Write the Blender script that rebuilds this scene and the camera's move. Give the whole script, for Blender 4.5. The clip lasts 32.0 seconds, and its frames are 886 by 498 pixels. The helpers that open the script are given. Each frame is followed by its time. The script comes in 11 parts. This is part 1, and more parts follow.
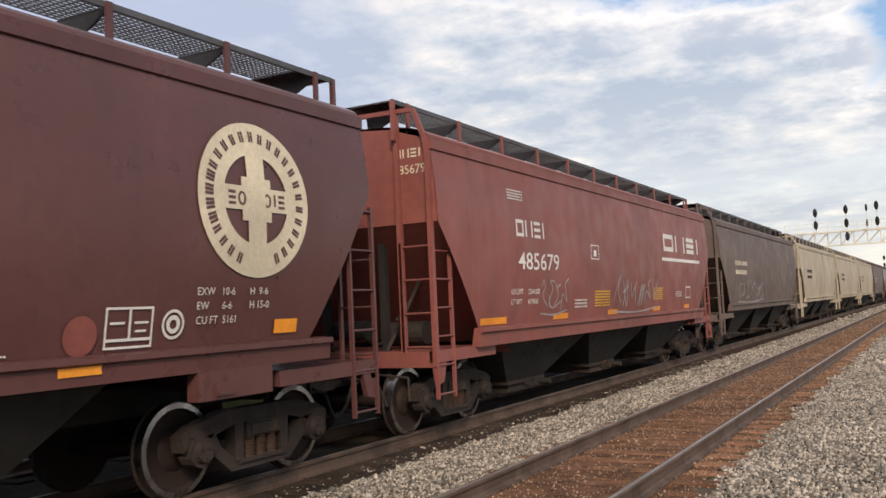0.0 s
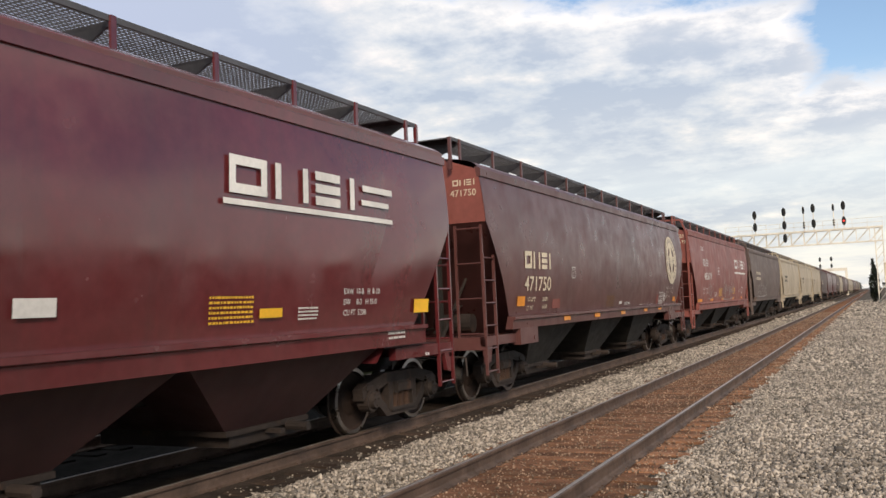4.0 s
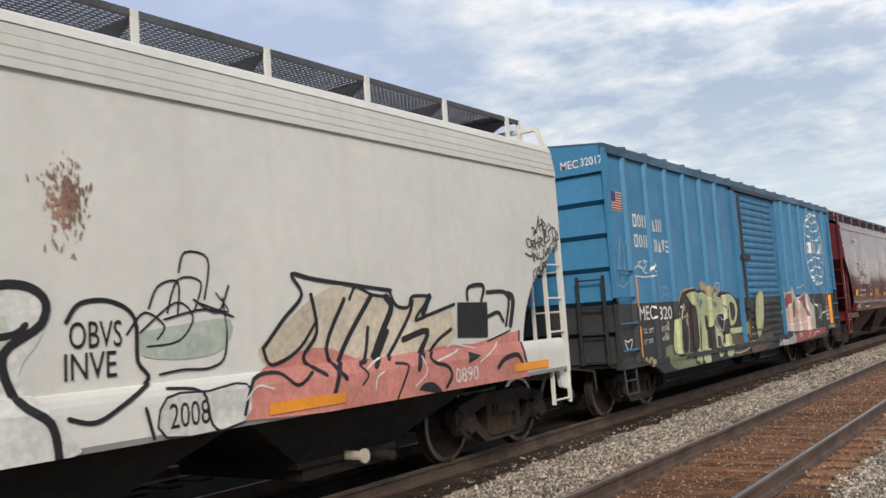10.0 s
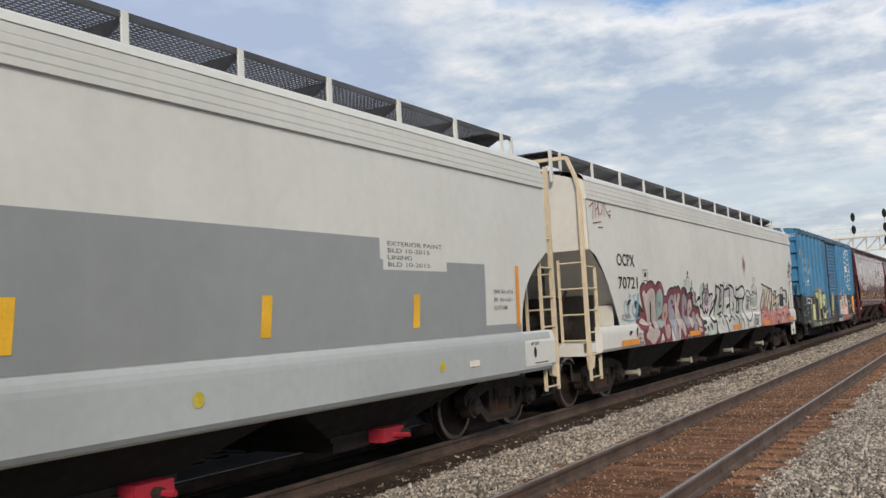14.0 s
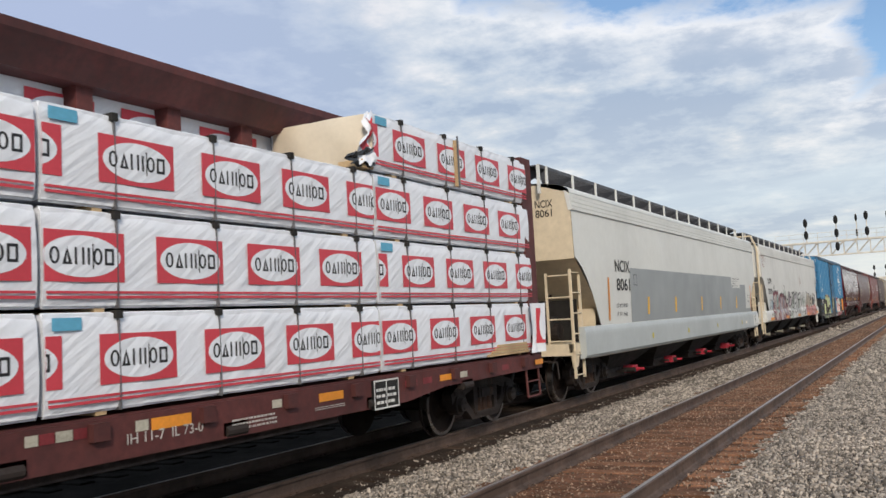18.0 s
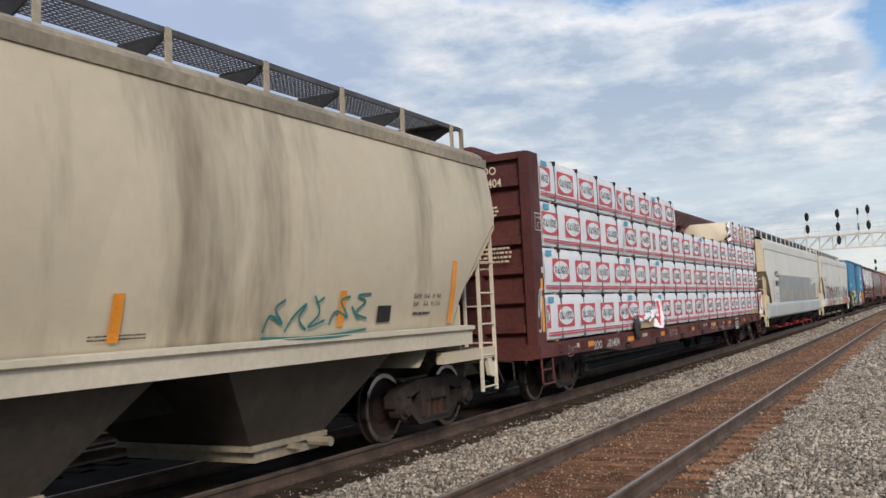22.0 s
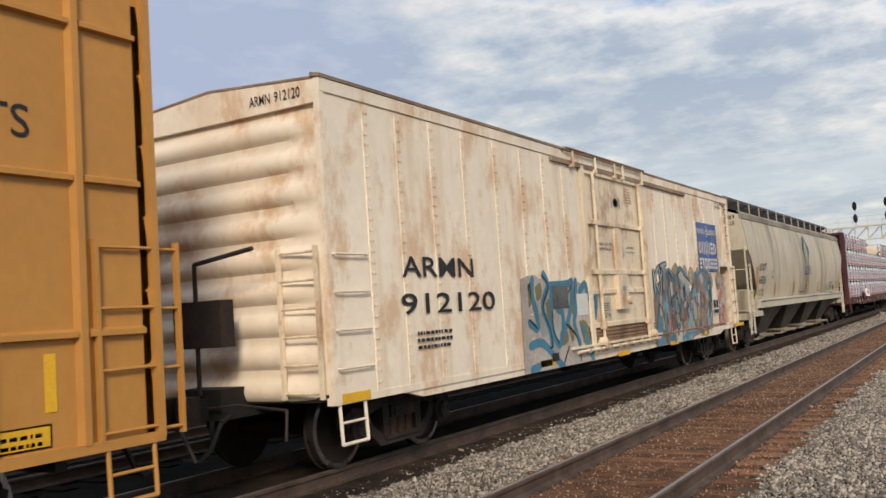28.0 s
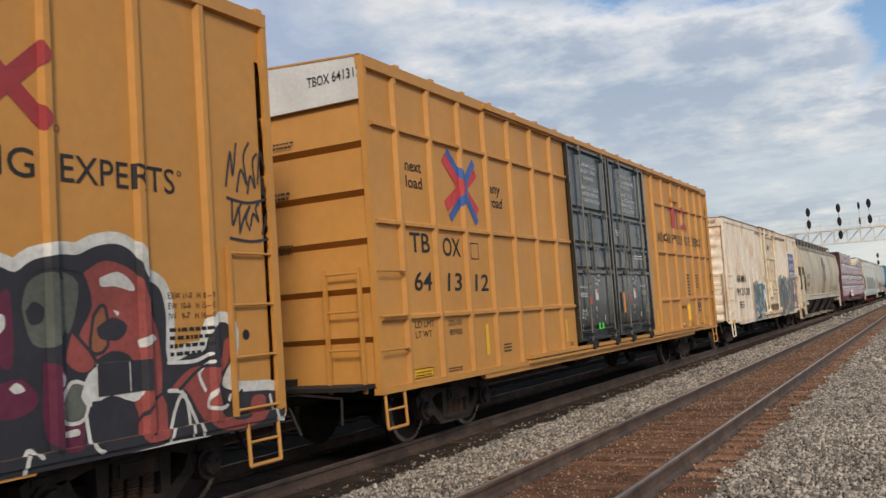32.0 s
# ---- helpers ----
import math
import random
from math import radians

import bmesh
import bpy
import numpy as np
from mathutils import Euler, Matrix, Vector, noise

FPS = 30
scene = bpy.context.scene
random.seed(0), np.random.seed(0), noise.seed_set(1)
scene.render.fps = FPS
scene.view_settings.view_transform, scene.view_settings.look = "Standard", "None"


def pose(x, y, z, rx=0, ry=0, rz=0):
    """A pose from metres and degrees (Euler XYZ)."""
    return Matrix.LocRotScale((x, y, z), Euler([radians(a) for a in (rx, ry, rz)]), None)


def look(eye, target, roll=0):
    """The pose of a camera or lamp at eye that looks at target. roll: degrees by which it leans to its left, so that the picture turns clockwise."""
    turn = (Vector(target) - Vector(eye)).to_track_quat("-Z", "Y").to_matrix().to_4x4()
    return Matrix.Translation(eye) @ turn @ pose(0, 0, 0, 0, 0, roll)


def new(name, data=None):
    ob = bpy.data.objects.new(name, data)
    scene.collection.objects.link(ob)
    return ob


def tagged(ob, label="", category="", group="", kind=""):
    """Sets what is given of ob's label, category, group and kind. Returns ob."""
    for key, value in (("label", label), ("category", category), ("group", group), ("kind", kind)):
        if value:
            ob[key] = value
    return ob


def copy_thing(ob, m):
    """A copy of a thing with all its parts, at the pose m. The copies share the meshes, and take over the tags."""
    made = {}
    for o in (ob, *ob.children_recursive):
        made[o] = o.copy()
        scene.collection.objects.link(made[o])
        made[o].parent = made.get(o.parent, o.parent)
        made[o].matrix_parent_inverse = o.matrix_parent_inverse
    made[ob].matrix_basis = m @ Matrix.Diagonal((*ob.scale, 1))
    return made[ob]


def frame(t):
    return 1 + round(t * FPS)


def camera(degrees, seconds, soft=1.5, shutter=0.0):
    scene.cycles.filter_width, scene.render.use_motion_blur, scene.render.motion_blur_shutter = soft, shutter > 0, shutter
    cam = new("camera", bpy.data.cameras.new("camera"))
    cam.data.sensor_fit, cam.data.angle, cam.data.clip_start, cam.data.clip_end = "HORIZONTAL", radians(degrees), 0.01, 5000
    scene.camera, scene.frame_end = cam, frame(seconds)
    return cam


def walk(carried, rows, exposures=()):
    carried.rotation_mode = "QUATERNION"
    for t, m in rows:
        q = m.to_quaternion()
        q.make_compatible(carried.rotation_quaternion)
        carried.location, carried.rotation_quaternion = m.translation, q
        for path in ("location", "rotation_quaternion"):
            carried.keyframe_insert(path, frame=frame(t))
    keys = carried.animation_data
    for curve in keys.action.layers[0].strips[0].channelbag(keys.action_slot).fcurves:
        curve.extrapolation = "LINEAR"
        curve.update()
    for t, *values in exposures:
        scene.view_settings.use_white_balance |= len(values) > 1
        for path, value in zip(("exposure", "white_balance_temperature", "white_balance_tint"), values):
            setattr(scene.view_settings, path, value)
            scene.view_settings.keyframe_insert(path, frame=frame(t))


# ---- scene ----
from mathutils import geometry

cam = camera(52.54, 32.0, shutter=0.08)
# seconds, place, tilt, lean, turn; the track runs along +y
PATH = [
    (0.0, 0, 0, 1.704, 93.83, 2.65, 29.01),
    (0.5, 0, 0, 1.704, 93.67, 2.34, 28.89),
    (1.0, 0, 0, 1.704, 93.52, 2.53, 28.84),
    (1.5, 0, 0, 1.704, 93.39, 2.48, 28.13),
    (2.0, 0, 0, 1.704, 93.44, 2.35, 27.33),
    (2.5, 0, 0, 1.704, 93.34, 1.96, 26.61),
    (3.0, 0, 0, 1.704, 93.23, 1.82, 26.07),
    (3.5, 0, 0, 1.704, 93.44, 2.34, 25.79),
    (5.5, 0, 0, 1.704, 94.04, 2.56, 25.46),
    (6.0, 0, 0, 1.704, 93.92, 2.57, 25.54),
    (6.5, 0, 0, 1.704, 93.95, 2.67, 25.93),
    (7.0, 0, 0, 1.704, 94.03, 2.50, 26.61),
    (7.5, 0, 0, 1.704, 93.91, 2.26, 27.02),
    (8.0, 0, 0, 1.704, 93.91, 2.45, 27.35),
    (8.5, 0, 0, 1.704, 94.01, 2.43, 27.66),
    (9.0, 0, 0, 1.704, 94.28, 2.98, 29.03),
    (9.5, 0, 0, 1.704, 94.77, 3.94, 32.90),
    (10.0, 0, 0, 1.704, 94.84, 4.07, 35.07),
    (10.5, 0, 0, 1.704, 94.95, 4.09, 35.40),
    (11.0, 0, 0, 1.704, 95.18, 3.88, 35.07),
    (11.5, 0, 0, 1.704, 95.32, 3.60, 34.60),
    (12.0, 0, 0, 1.704, 95.24, 3.17, 33.96),
    (12.5, 0, 0, 1.704, 95.01, 3.13, 33.48),
    (13.0, 0, 0, 1.704, 94.93, 3.05, 32.97),
    (13.5, 0, 0, 1.704, 94.73, 2.90, 31.92),
    (14.0, 0, 0, 1.704, 94.49, 3.10, 31.10),
    (14.5, 0, 0, 1.704, 94.25, 2.88, 30.42),
    (16.5, 0, 0, 1.704, 94.39, 2.93, 28.98),
    (17.0, 0, 0, 1.704, 94.34, 2.62, 28.63),
    (17.5, 0, 0, 1.704, 94.49, 3.01, 28.62),
    (18.0, 0, 0, 1.704, 94.61, 3.07, 28.52),
    (18.5, 0, 0, 1.704, 94.50, 3.32, 28.17),
    (19.0, 0, 0, 1.704, 94.41, 3.45, 28.21),
    (19.5, 0, 0, 1.704, 94.32, 3.34, 28.15),
    (20.0, 0, 0, 1.704, 94.22, 3.54, 28.15),
    (20.5, 0, 0, 1.704, 94.22, 3.44, 27.99),
    (21.0, 0, 0, 1.704, 94.26, 3.39, 27.99),
    (21.5, 0, 0, 1.704, 94.10, 2.91, 28.10),
    (22.0, 0, 0, 1.704, 94.04, 2.66, 28.56),
    (22.5, 0, 0, 1.704, 94.30, 3.05, 29.49),
    (23.0, 0, 0, 1.704, 94.44, 3.50, 30.28),
    (23.5, 0, 0, 1.704, 94.34, 3.82, 30.82),
    (24.0, 0, 0, 1.704, 94.17, 3.65, 31.19),
    (24.5, 0, 0, 1.704, 94.05, 3.55, 31.79),
    (25.0, 0, 0, 1.704, 94.16, 3.74, 32.87),
    (25.5, 0, 0, 1.704, 94.22, 3.74, 33.47),
    (26.0, 0, 0, 1.704, 94.28, 4.30, 33.74),
    (26.5, 0, 0, 1.704, 94.12, 4.02, 33.71),
    (28.5, 0, 0, 1.704, 94.15, 3.89, 30.30),
    (29.0, 0, 0, 1.704, 94.17, 4.02, 29.60),
    (29.5, 0, 0, 1.704, 94.22, 3.94, 29.14),
    (30.0, 0, 0, 1.704, 94.35, 3.89, 28.58),
    (30.5, 0, 0, 1.704, 94.57, 3.87, 28.18),
    (31.0, 0, 0, 1.704, 94.47, 3.68, 27.84),
    (31.5, 0, 0, 1.704, 94.30, 3.63, 28.07),
    (32.0, 0, 0, 1.704, 94.29, 3.95, 28.76),
]
walk(cam, [(r[0], pose(*r[1:])) for r in PATH], [
    (0, 0.15, 6750, 13), (5, 0.18, 6750, 12), (7, 0.08, 6600, 12), (8.5, 0.05, 6250, 10), (10, 0.06, 6350, 10), (11, 0.06, 6350, 10), (12, -0.05, 6300, 10), (14, -0.09, 6300, 10), (17, -0.03, 6200, 10), (19, -0.08, 6200, 10), (23, -0.07, 6200, 10), (24, -0.10, 6300, 10), (25, 0.05, 6450, 10), (26, -0.08, 6450, 10),
    (28.5, -0.14, 6500, 10), (29.2, -0.06, 6500, 10), (29.9, 0.10, 6500, 10), (30.3, 0.04, 6500, 10), (31.0, -0.10, 6400, 10), (32, -0.22, 6350, 10)])

# ---- light ----
world = bpy.data.worlds.new("sky")
scene.world = world
world.use_nodes = True
wn, wl = world.node_tree.nodes, world.node_tree.links
wn.clear()


def wnode(kind, **props):
    n = wn.new(kind)
    for k, v in props.items():
        if k == "op":
            n.operation = v
        elif k == "blend":
            n.blend_type, n.data_type = v, "RGBA"
        else:
            n.inputs[k].default_value = v
    return n


def ramp(nodes, links, source, stops):
    n = nodes.new("ShaderNodeValToRGB")
    e = n.color_ramp.elements
    while len(e) < len(stops):
        e.new(0.5)
    for el, (p, c) in zip(e, stops):
        el.position, el.color = p, (c, c, c, 1) if isinstance(c, (int, float)) else (*c, 1)
    links.new(source, n.inputs[0])
    return n.outputs[0]


sky = wn.new("ShaderNodeTexSky")
sky.sky_type, sky.sun_disc = "NISHITA", False
sky.sun_elevation, sky.sun_rotation = radians(30), radians(144)
sky.air_density, sky.dust_density, sky.ozone_density = 1.0, 1.2, 1.5
co = wn.new("ShaderNodeTexCoord")
sep = wn.new("ShaderNodeSeparateXYZ")
wl.new(co.outputs["Generated"], sep.inputs[0])
zc = wnode("ShaderNodeMath", op="MAXIMUM")
wl.new(sep.outputs[2], zc.inputs[0])
zc.inputs[1].default_value = 0.0
za = wnode("ShaderNodeMath", op="ADD")
wl.new(zc.outputs[0], za.inputs[0])
za.inputs[1].default_value = 0.15
comb = wn.new("ShaderNodeCombineXYZ")
for k in (0, 1):
    d = wnode("ShaderNodeMath", op="DIVIDE")
    wl.new(sep.outputs[k], d.inputs[0])
    wl.new(za.outputs[0], d.inputs[1])
    wl.new(d.outputs[0], comb.inputs[k])


def wnoise(scale, detail, rough, warp, offset, stretch=(1, 1, 1)):
    mp = wn.new("ShaderNodeMapping")
    mp.inputs["Location"].default_value, mp.inputs["Scale"].default_value = offset, stretch
    wl.new(comb.outputs[0], mp.inputs[0])
    n = wnode("ShaderNodeTexNoise", Scale=scale, Detail=detail, Roughness=rough, Distortion=warp)
    wl.new(mp.outputs[0], n.inputs["Vector"])
    return n.outputs[0]


# broken cloud deck: wide soft fields, small rolls inside, blue gaps ahead over the tracks, pale streaks low down
def wmath(op, p, q):
    n = wnode("ShaderNodeMath", op=op)
    for k, v in ((0, p), (1, q)):
        if isinstance(v, (int, float)):
            n.inputs[k].default_value = v
        else:
            wl.new(v, n.inputs[k])
    return n.outputs[0]


def wmix(fac, p, q, blend="MIX"):
    n = wnode("ShaderNodeMix", blend=blend)
    for k, v in ((0, fac), (6, p), (7, q)):
        if isinstance(v, (int, float)):
            n.inputs[k].default_value = v
        elif isinstance(v, tuple):
            n.inputs[k].default_value = (*v, 1)
        else:
            wl.new(v, n.inputs[k])
    return n.outputs[2]


fine = wnoise(4.2, 8, 0.61, 0.0, (7.1, 3.3, 0), (1.0, 0.9, 1))
wide = wnoise(1.5, 4, 0.5, 0.0, (2.6, 8.4, 0))
streaks = wnoise(1.3, 6, 0.55, 0.2, (3.7, 0.6, 0), (0.40, 1.0, 1))
side_, high = sep.outputs[0], sep.outputs[2]
# how far towards white each field leans, from the hazy far left to the gap ahead
lean = ramp(wn, wl, wmath("ADD", side_, 1.0), [(0.26, 0.36), (0.42, 0.42), (0.54, 0.60), (0.66, 0.50), (0.80, 0.38), (0.96, 0.46)])
tone = wmath("ADD", wmath("ADD", wmath("MULTIPLY", fine, 1.0), wmath("MULTIPLY", wide, 0.46)), wmath("MULTIPLY", wmath("SUBTRACT", lean, 1.13), 0.42))


def least(*fields):
    out = fields[0]
    for f in fields[1:]:
        out = wmath("MINIMUM", out, f)
    return out


# edge of the deck: clear sky above it ahead, and a clear corner over the tracks
ahead = sep.outputs[1]
high_ = wmath("ADD", high, wmath("MULTIPLY", wmath("SUBTRACT", fine, 0.5), 0.10))
over = wmath("ADD", side_, wmath("MULTIPLY", wmath("SUBTRACT", fine, 0.5), 0.12))
bounds = least(wmath("SUBTRACT", 0.40, high), wmath("SUBTRACT", ahead, 0.5))
above = least(wmath("SUBTRACT", wmath("ADD", high_, wmath("MULTIPLY", side_, 0.12)), 0.284), wmath("ADD", side_, 0.42), bounds)
corner = least(wmath("ADD", over, 0.048), wmath("SUBTRACT", high_, 0.204), wmath("SUBTRACT", 0.25, side_), bounds)
open_ = wmath("MAXIMUM", above, corner)
cover = ramp(wn, wl, wmath("ADD", open_, 0.5), [(0.492, 1.0), (0.515, 0.0)])
rim = wmath("MULTIPLY", ramp(wn, wl, wmath("ADD", open_, 0.5), [(0.425, 0.0), (0.475, 0.45), (0.495, 0.95)]), ramp(wn, wl, fine, [(0.40, 0.35), (0.58, 1.0)]))
shade = ramp(wn, wl, tone, [(0.38, (0.44, 0.515, 0.61)), (0.47, (0.545, 0.61, 0.675)), (0.56, (0.65, 0.69, 0.715)), (0.68, (0.89, 0.855, 0.81))])
haze = ramp(wn, wl, wmath("ADD", side_, 1.0), [(0.28, 0.75), (0.44, 0.35), (0.55, 0.0)])
shade = wmix(haze, shade, (0.47, 0.53, 0.70))
shade = wmix(rim, shade, (0.96, 0.93, 0.89))
low = ramp(wn, wl, high, [(0.0, (1.0, 0.96, 0.91)), (0.10, (0.98, 0.97, 0.96)), (0.24, (0.93, 0.945, 0.98))])
tint = wmix(1.0, shade, low, "MULTIPLY")
skyc = wmix(1.0, sky.outputs[0], (0.125, 0.13, 0.132), "MULTIPLY")
decked = wmix(cover, skyc, tint)
pale = wmath("MULTIPLY", ramp(wn, wl, high, [(0.0, 0.9), (0.06, 0.85), (0.10, 0.42), (0.135, 0.75), (0.17, 0.22), (0.23, 0.0)]), ramp(wn, wl, streaks, [(0.36, 0.25), (0.56, 1.0)]))
glow = ramp(wn, wl, high, [(0.0, (0.84, 0.82, 0.74)), (0.07, (0.80, 0.825, 0.77)), (0.11, (0.72, 0.79, 0.80)), (0.2, (0.76, 0.79, 0.80))])
heaven = wmix(pale, decked, glow)
bg = wnode("ShaderNodeBackground", Strength=1.10)
wl.new(heaven, bg.inputs[0])
wl.new(bg.outputs[0], wn.new("ShaderNodeOutputWorld").inputs[0])

sun = new("sun", bpy.data.lights.new("sun", "SUN"))
sun.data.energy, sun.data.angle, sun.data.color = 3.05, radians(13), (1.0, 0.855, 0.685)
sun.matrix_world = look((40, -56, 40), (0, 0, 0))

# ---- materials ----
def material(name, color, rough=0.6, metal=0.0, vary=0.12, scale=6.0, bump=0.1, bumpscale=60.0, streak=0.0, streakcol=(0.1, 0.07, 0.05), rust=0.0, randv=0.0, island=0.0, spec=0.4, streakwide=2.2, rustcol=(0.22, 0.09, 0.035), rustlow=0.60):
    """Painted, bare or dirty surface: two scales of colour change, fine relief, rain streaks, rust patches."""
    m = bpy.data.materials.new(name)
    m.use_nodes = True
    n, l = m.node_tree.nodes, m.node_tree.links
    b = n["Principled BSDF"]
    b.inputs["Metallic"].default_value = metal
    b.inputs["Specular IOR Level"].default_value = spec
    tc = n.new("ShaderNodeTexCoord")

    def noise_(sc, detail=4, ro=0.6, stretch=None):
        t = n.new("ShaderNodeTexNoise")
        t.inputs["Scale"].default_value, t.inputs["Detail"].default_value, t.inputs["Roughness"].default_value = sc, detail, ro
        if stretch:
            mp = n.new("ShaderNodeMapping")
            mp.inputs["Scale"].default_value = stretch
            l.new(tc.outputs["Object"], mp.inputs[0])
            l.new(mp.outputs[0], t.inputs["Vector"])
        else:
            l.new(tc.outputs["Object"], t.inputs["Vector"])
        return t.outputs[0]

    def mix(a, c, f, mode="MIX"):
        x = n.new("ShaderNodeMix")
        x.data_type, x.blend_type = "RGBA", mode
        for s, v in ((6, a), (7, c)):
            if isinstance(v, tuple):
                x.inputs[s].default_value = (*v, 1)
            else:
                l.new(v, x.inputs[s])
        if isinstance(f, (int, float)):
            x.inputs[0].default_value = f
        else:
            l.new(f, x.inputs[0])
        return x.outputs[2]

    lo = tuple(max(0.0, c * (1 - vary)) for c in color)
    hi = tuple(min(1.0, c * (1 + vary)) for c in color)
    c1 = mix(lo, hi, ramp(n, l, noise_(scale * 0.18, 3), [(0.35, 0), (0.65, 1)]))
    c1 = mix(c1, ramp(n, l, noise_(scale * 4, 5), [(0.3, 1 - vary * 1.2), (0.7, 1.0)]), 1.0, "MULTIPLY")
    if streak:
        c1 = mix(c1, streakcol, ramp(n, l, noise_(1.0, 5, 0.65, (1.0, streakwide, 0.16)), [(0.50, 0), (0.74, streak)]))
    if rust:
        c1 = mix(c1, rustcol, ramp(n, l, noise_(1.7, 7, 0.7, (1, 1, 0.6)), [(rustlow, 0), (rustlow + 0.12, rust)]))
    if randv:
        oi = n.new("ShaderNodeObjectInfo")
        c1 = mix(c1, ramp(n, l, oi.outputs["Random"], [(0, 1 - randv), (1, 1.0)]), 1.0, "MULTIPLY")
    if island:
        ge = n.new("ShaderNodeNewGeometry")
        c1 = mix(c1, ramp(n, l, ge.outputs["Random Per Island"], [(0, 1 - island), (0.45, 1 - island * 0.55), (0.75, 1.0), (1, 1 + island * 0.45)]), 1.0, "MULTIPLY")
    l.new(c1, b.inputs["Base Color"])
    l.new(ramp(n, l, noise_(scale, 4), [(0.3, max(0.05, rough - 0.12)), (0.7, min(1, rough + 0.12))]), b.inputs["Roughness"])
    if bump:
        bp = n.new("ShaderNodeBump")
        bp.inputs["Strength"].default_value, bp.inputs["Distance"].default_value = bump, 0.01
        l.new(noise_(bumpscale, 3), bp.inputs["Height"])
        l.new(bp.outputs[0], b.inputs["Normal"])
    return m


M = {}
M["grit"] = material("brown track grit", (0.36, 0.245, 0.17), 0.95, island=0.7, scale=3, vary=0.2, bump=0)
M["ballast"] = material("pale limestone ballast", (0.44, 0.38, 0.315), 0.95, island=0.80, scale=3, vary=0.15, bump=0.5, bumpscale=50)
M["lockrod"] = material("tarnished door rod", (0.24, 0.22, 0.17), 0.45, metal=0.3, vary=0.3, scale=9, bump=0.05)
M["bed"] = material("dusty gravel bed", (0.105, 0.086, 0.068), 0.97, vary=0.4, scale=14, bump=1.0, bumpscale=26, spec=0.1)
M["dirt"] = material("rusty dirt between rails", (0.20, 0.100, 0.060), 0.97, vary=0.45, scale=12, bump=1.0, bumpscale=35, spec=0.1)
# fouled dirt and ties below the train, its shade mixed into both colours
M["shadedirt"] = material("oil-dark track dirt", (0.060, 0.046, 0.037), 0.97, vary=0.4, scale=9, bump=1.0, bumpscale=35, spec=0.08)
M["shadetie"] = material("oil-dark timber", (0.075, 0.052, 0.040), 0.95, vary=0.35, scale=9, bump=0.8, bumpscale=45, randv=0.4, spec=0.1)
M["tie"] = material("weathered rust-stained timber", (0.30, 0.15, 0.085), 0.95, vary=0.4, scale=9, bump=0.8, bumpscale=45, randv=0.55, spec=0.15)
M["rail"] = material("rusty rail steel", (0.13, 0.088, 0.068), 0.7, 0.3, vary=0.3, scale=12, bump=0.2)
M["railtop"] = material("polished rail head", (0.40, 0.35, 0.31), 0.42, 0.8, vary=0.15, scale=9, bump=0.05)
M["wheel"] = material("dark rusty wheel steel", (0.038, 0.024, 0.019), 0.75, 0.3, vary=0.35, scale=5, bump=0.2)
M["tread"] = material("polished wheel tread", (0.34, 0.32, 0.31), 0.32, 1.0, vary=0.1)
M["cast"] = material("grimy cast steel", (0.036, 0.026, 0.022), 0.8, 0.1, vary=0.4, scale=7, bump=0.3, rust=0.35)
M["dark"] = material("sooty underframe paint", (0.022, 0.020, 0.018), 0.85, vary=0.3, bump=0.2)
M["spring"] = material("rusty coil spring steel", (0.075, 0.042, 0.028), 0.7, 0.4, vary=0.3)
M["grate"] = material("galvanised grating, darkened", (0.12, 0.12, 0.128), 0.6, 0.5, vary=0.2)
M["white"] = material("white stencil paint", (0.72, 0.71, 0.68), 0.6, vary=0.12, scale=5, bump=0)
M["cream"] = material("aged cream stencil paint", (0.66, 0.58, 0.44), 0.6, vary=0.15, scale=5, bump=0)
M["black"] = material("black stencil paint", (0.02, 0.02, 0.022), 0.6, vary=0.2, bump=0)
M["orange"] = material("orange reflective tape", (0.80, 0.30, 0.03), 0.45, vary=0.15, scale=8, bump=0)
M["yellowtape"] = material("yellow reflective tape", (0.85, 0.48, 0.03), 0.45, vary=0.12, scale=8, bump=0)
M["galv"] = material("galvanised signal steel", (0.75, 0.70, 0.60), 0.6, 0.0, vary=0.1)
M["sigblack"] = material("matt black signal housing", (0.015, 0.015, 0.015), 0.7, vary=0.1)

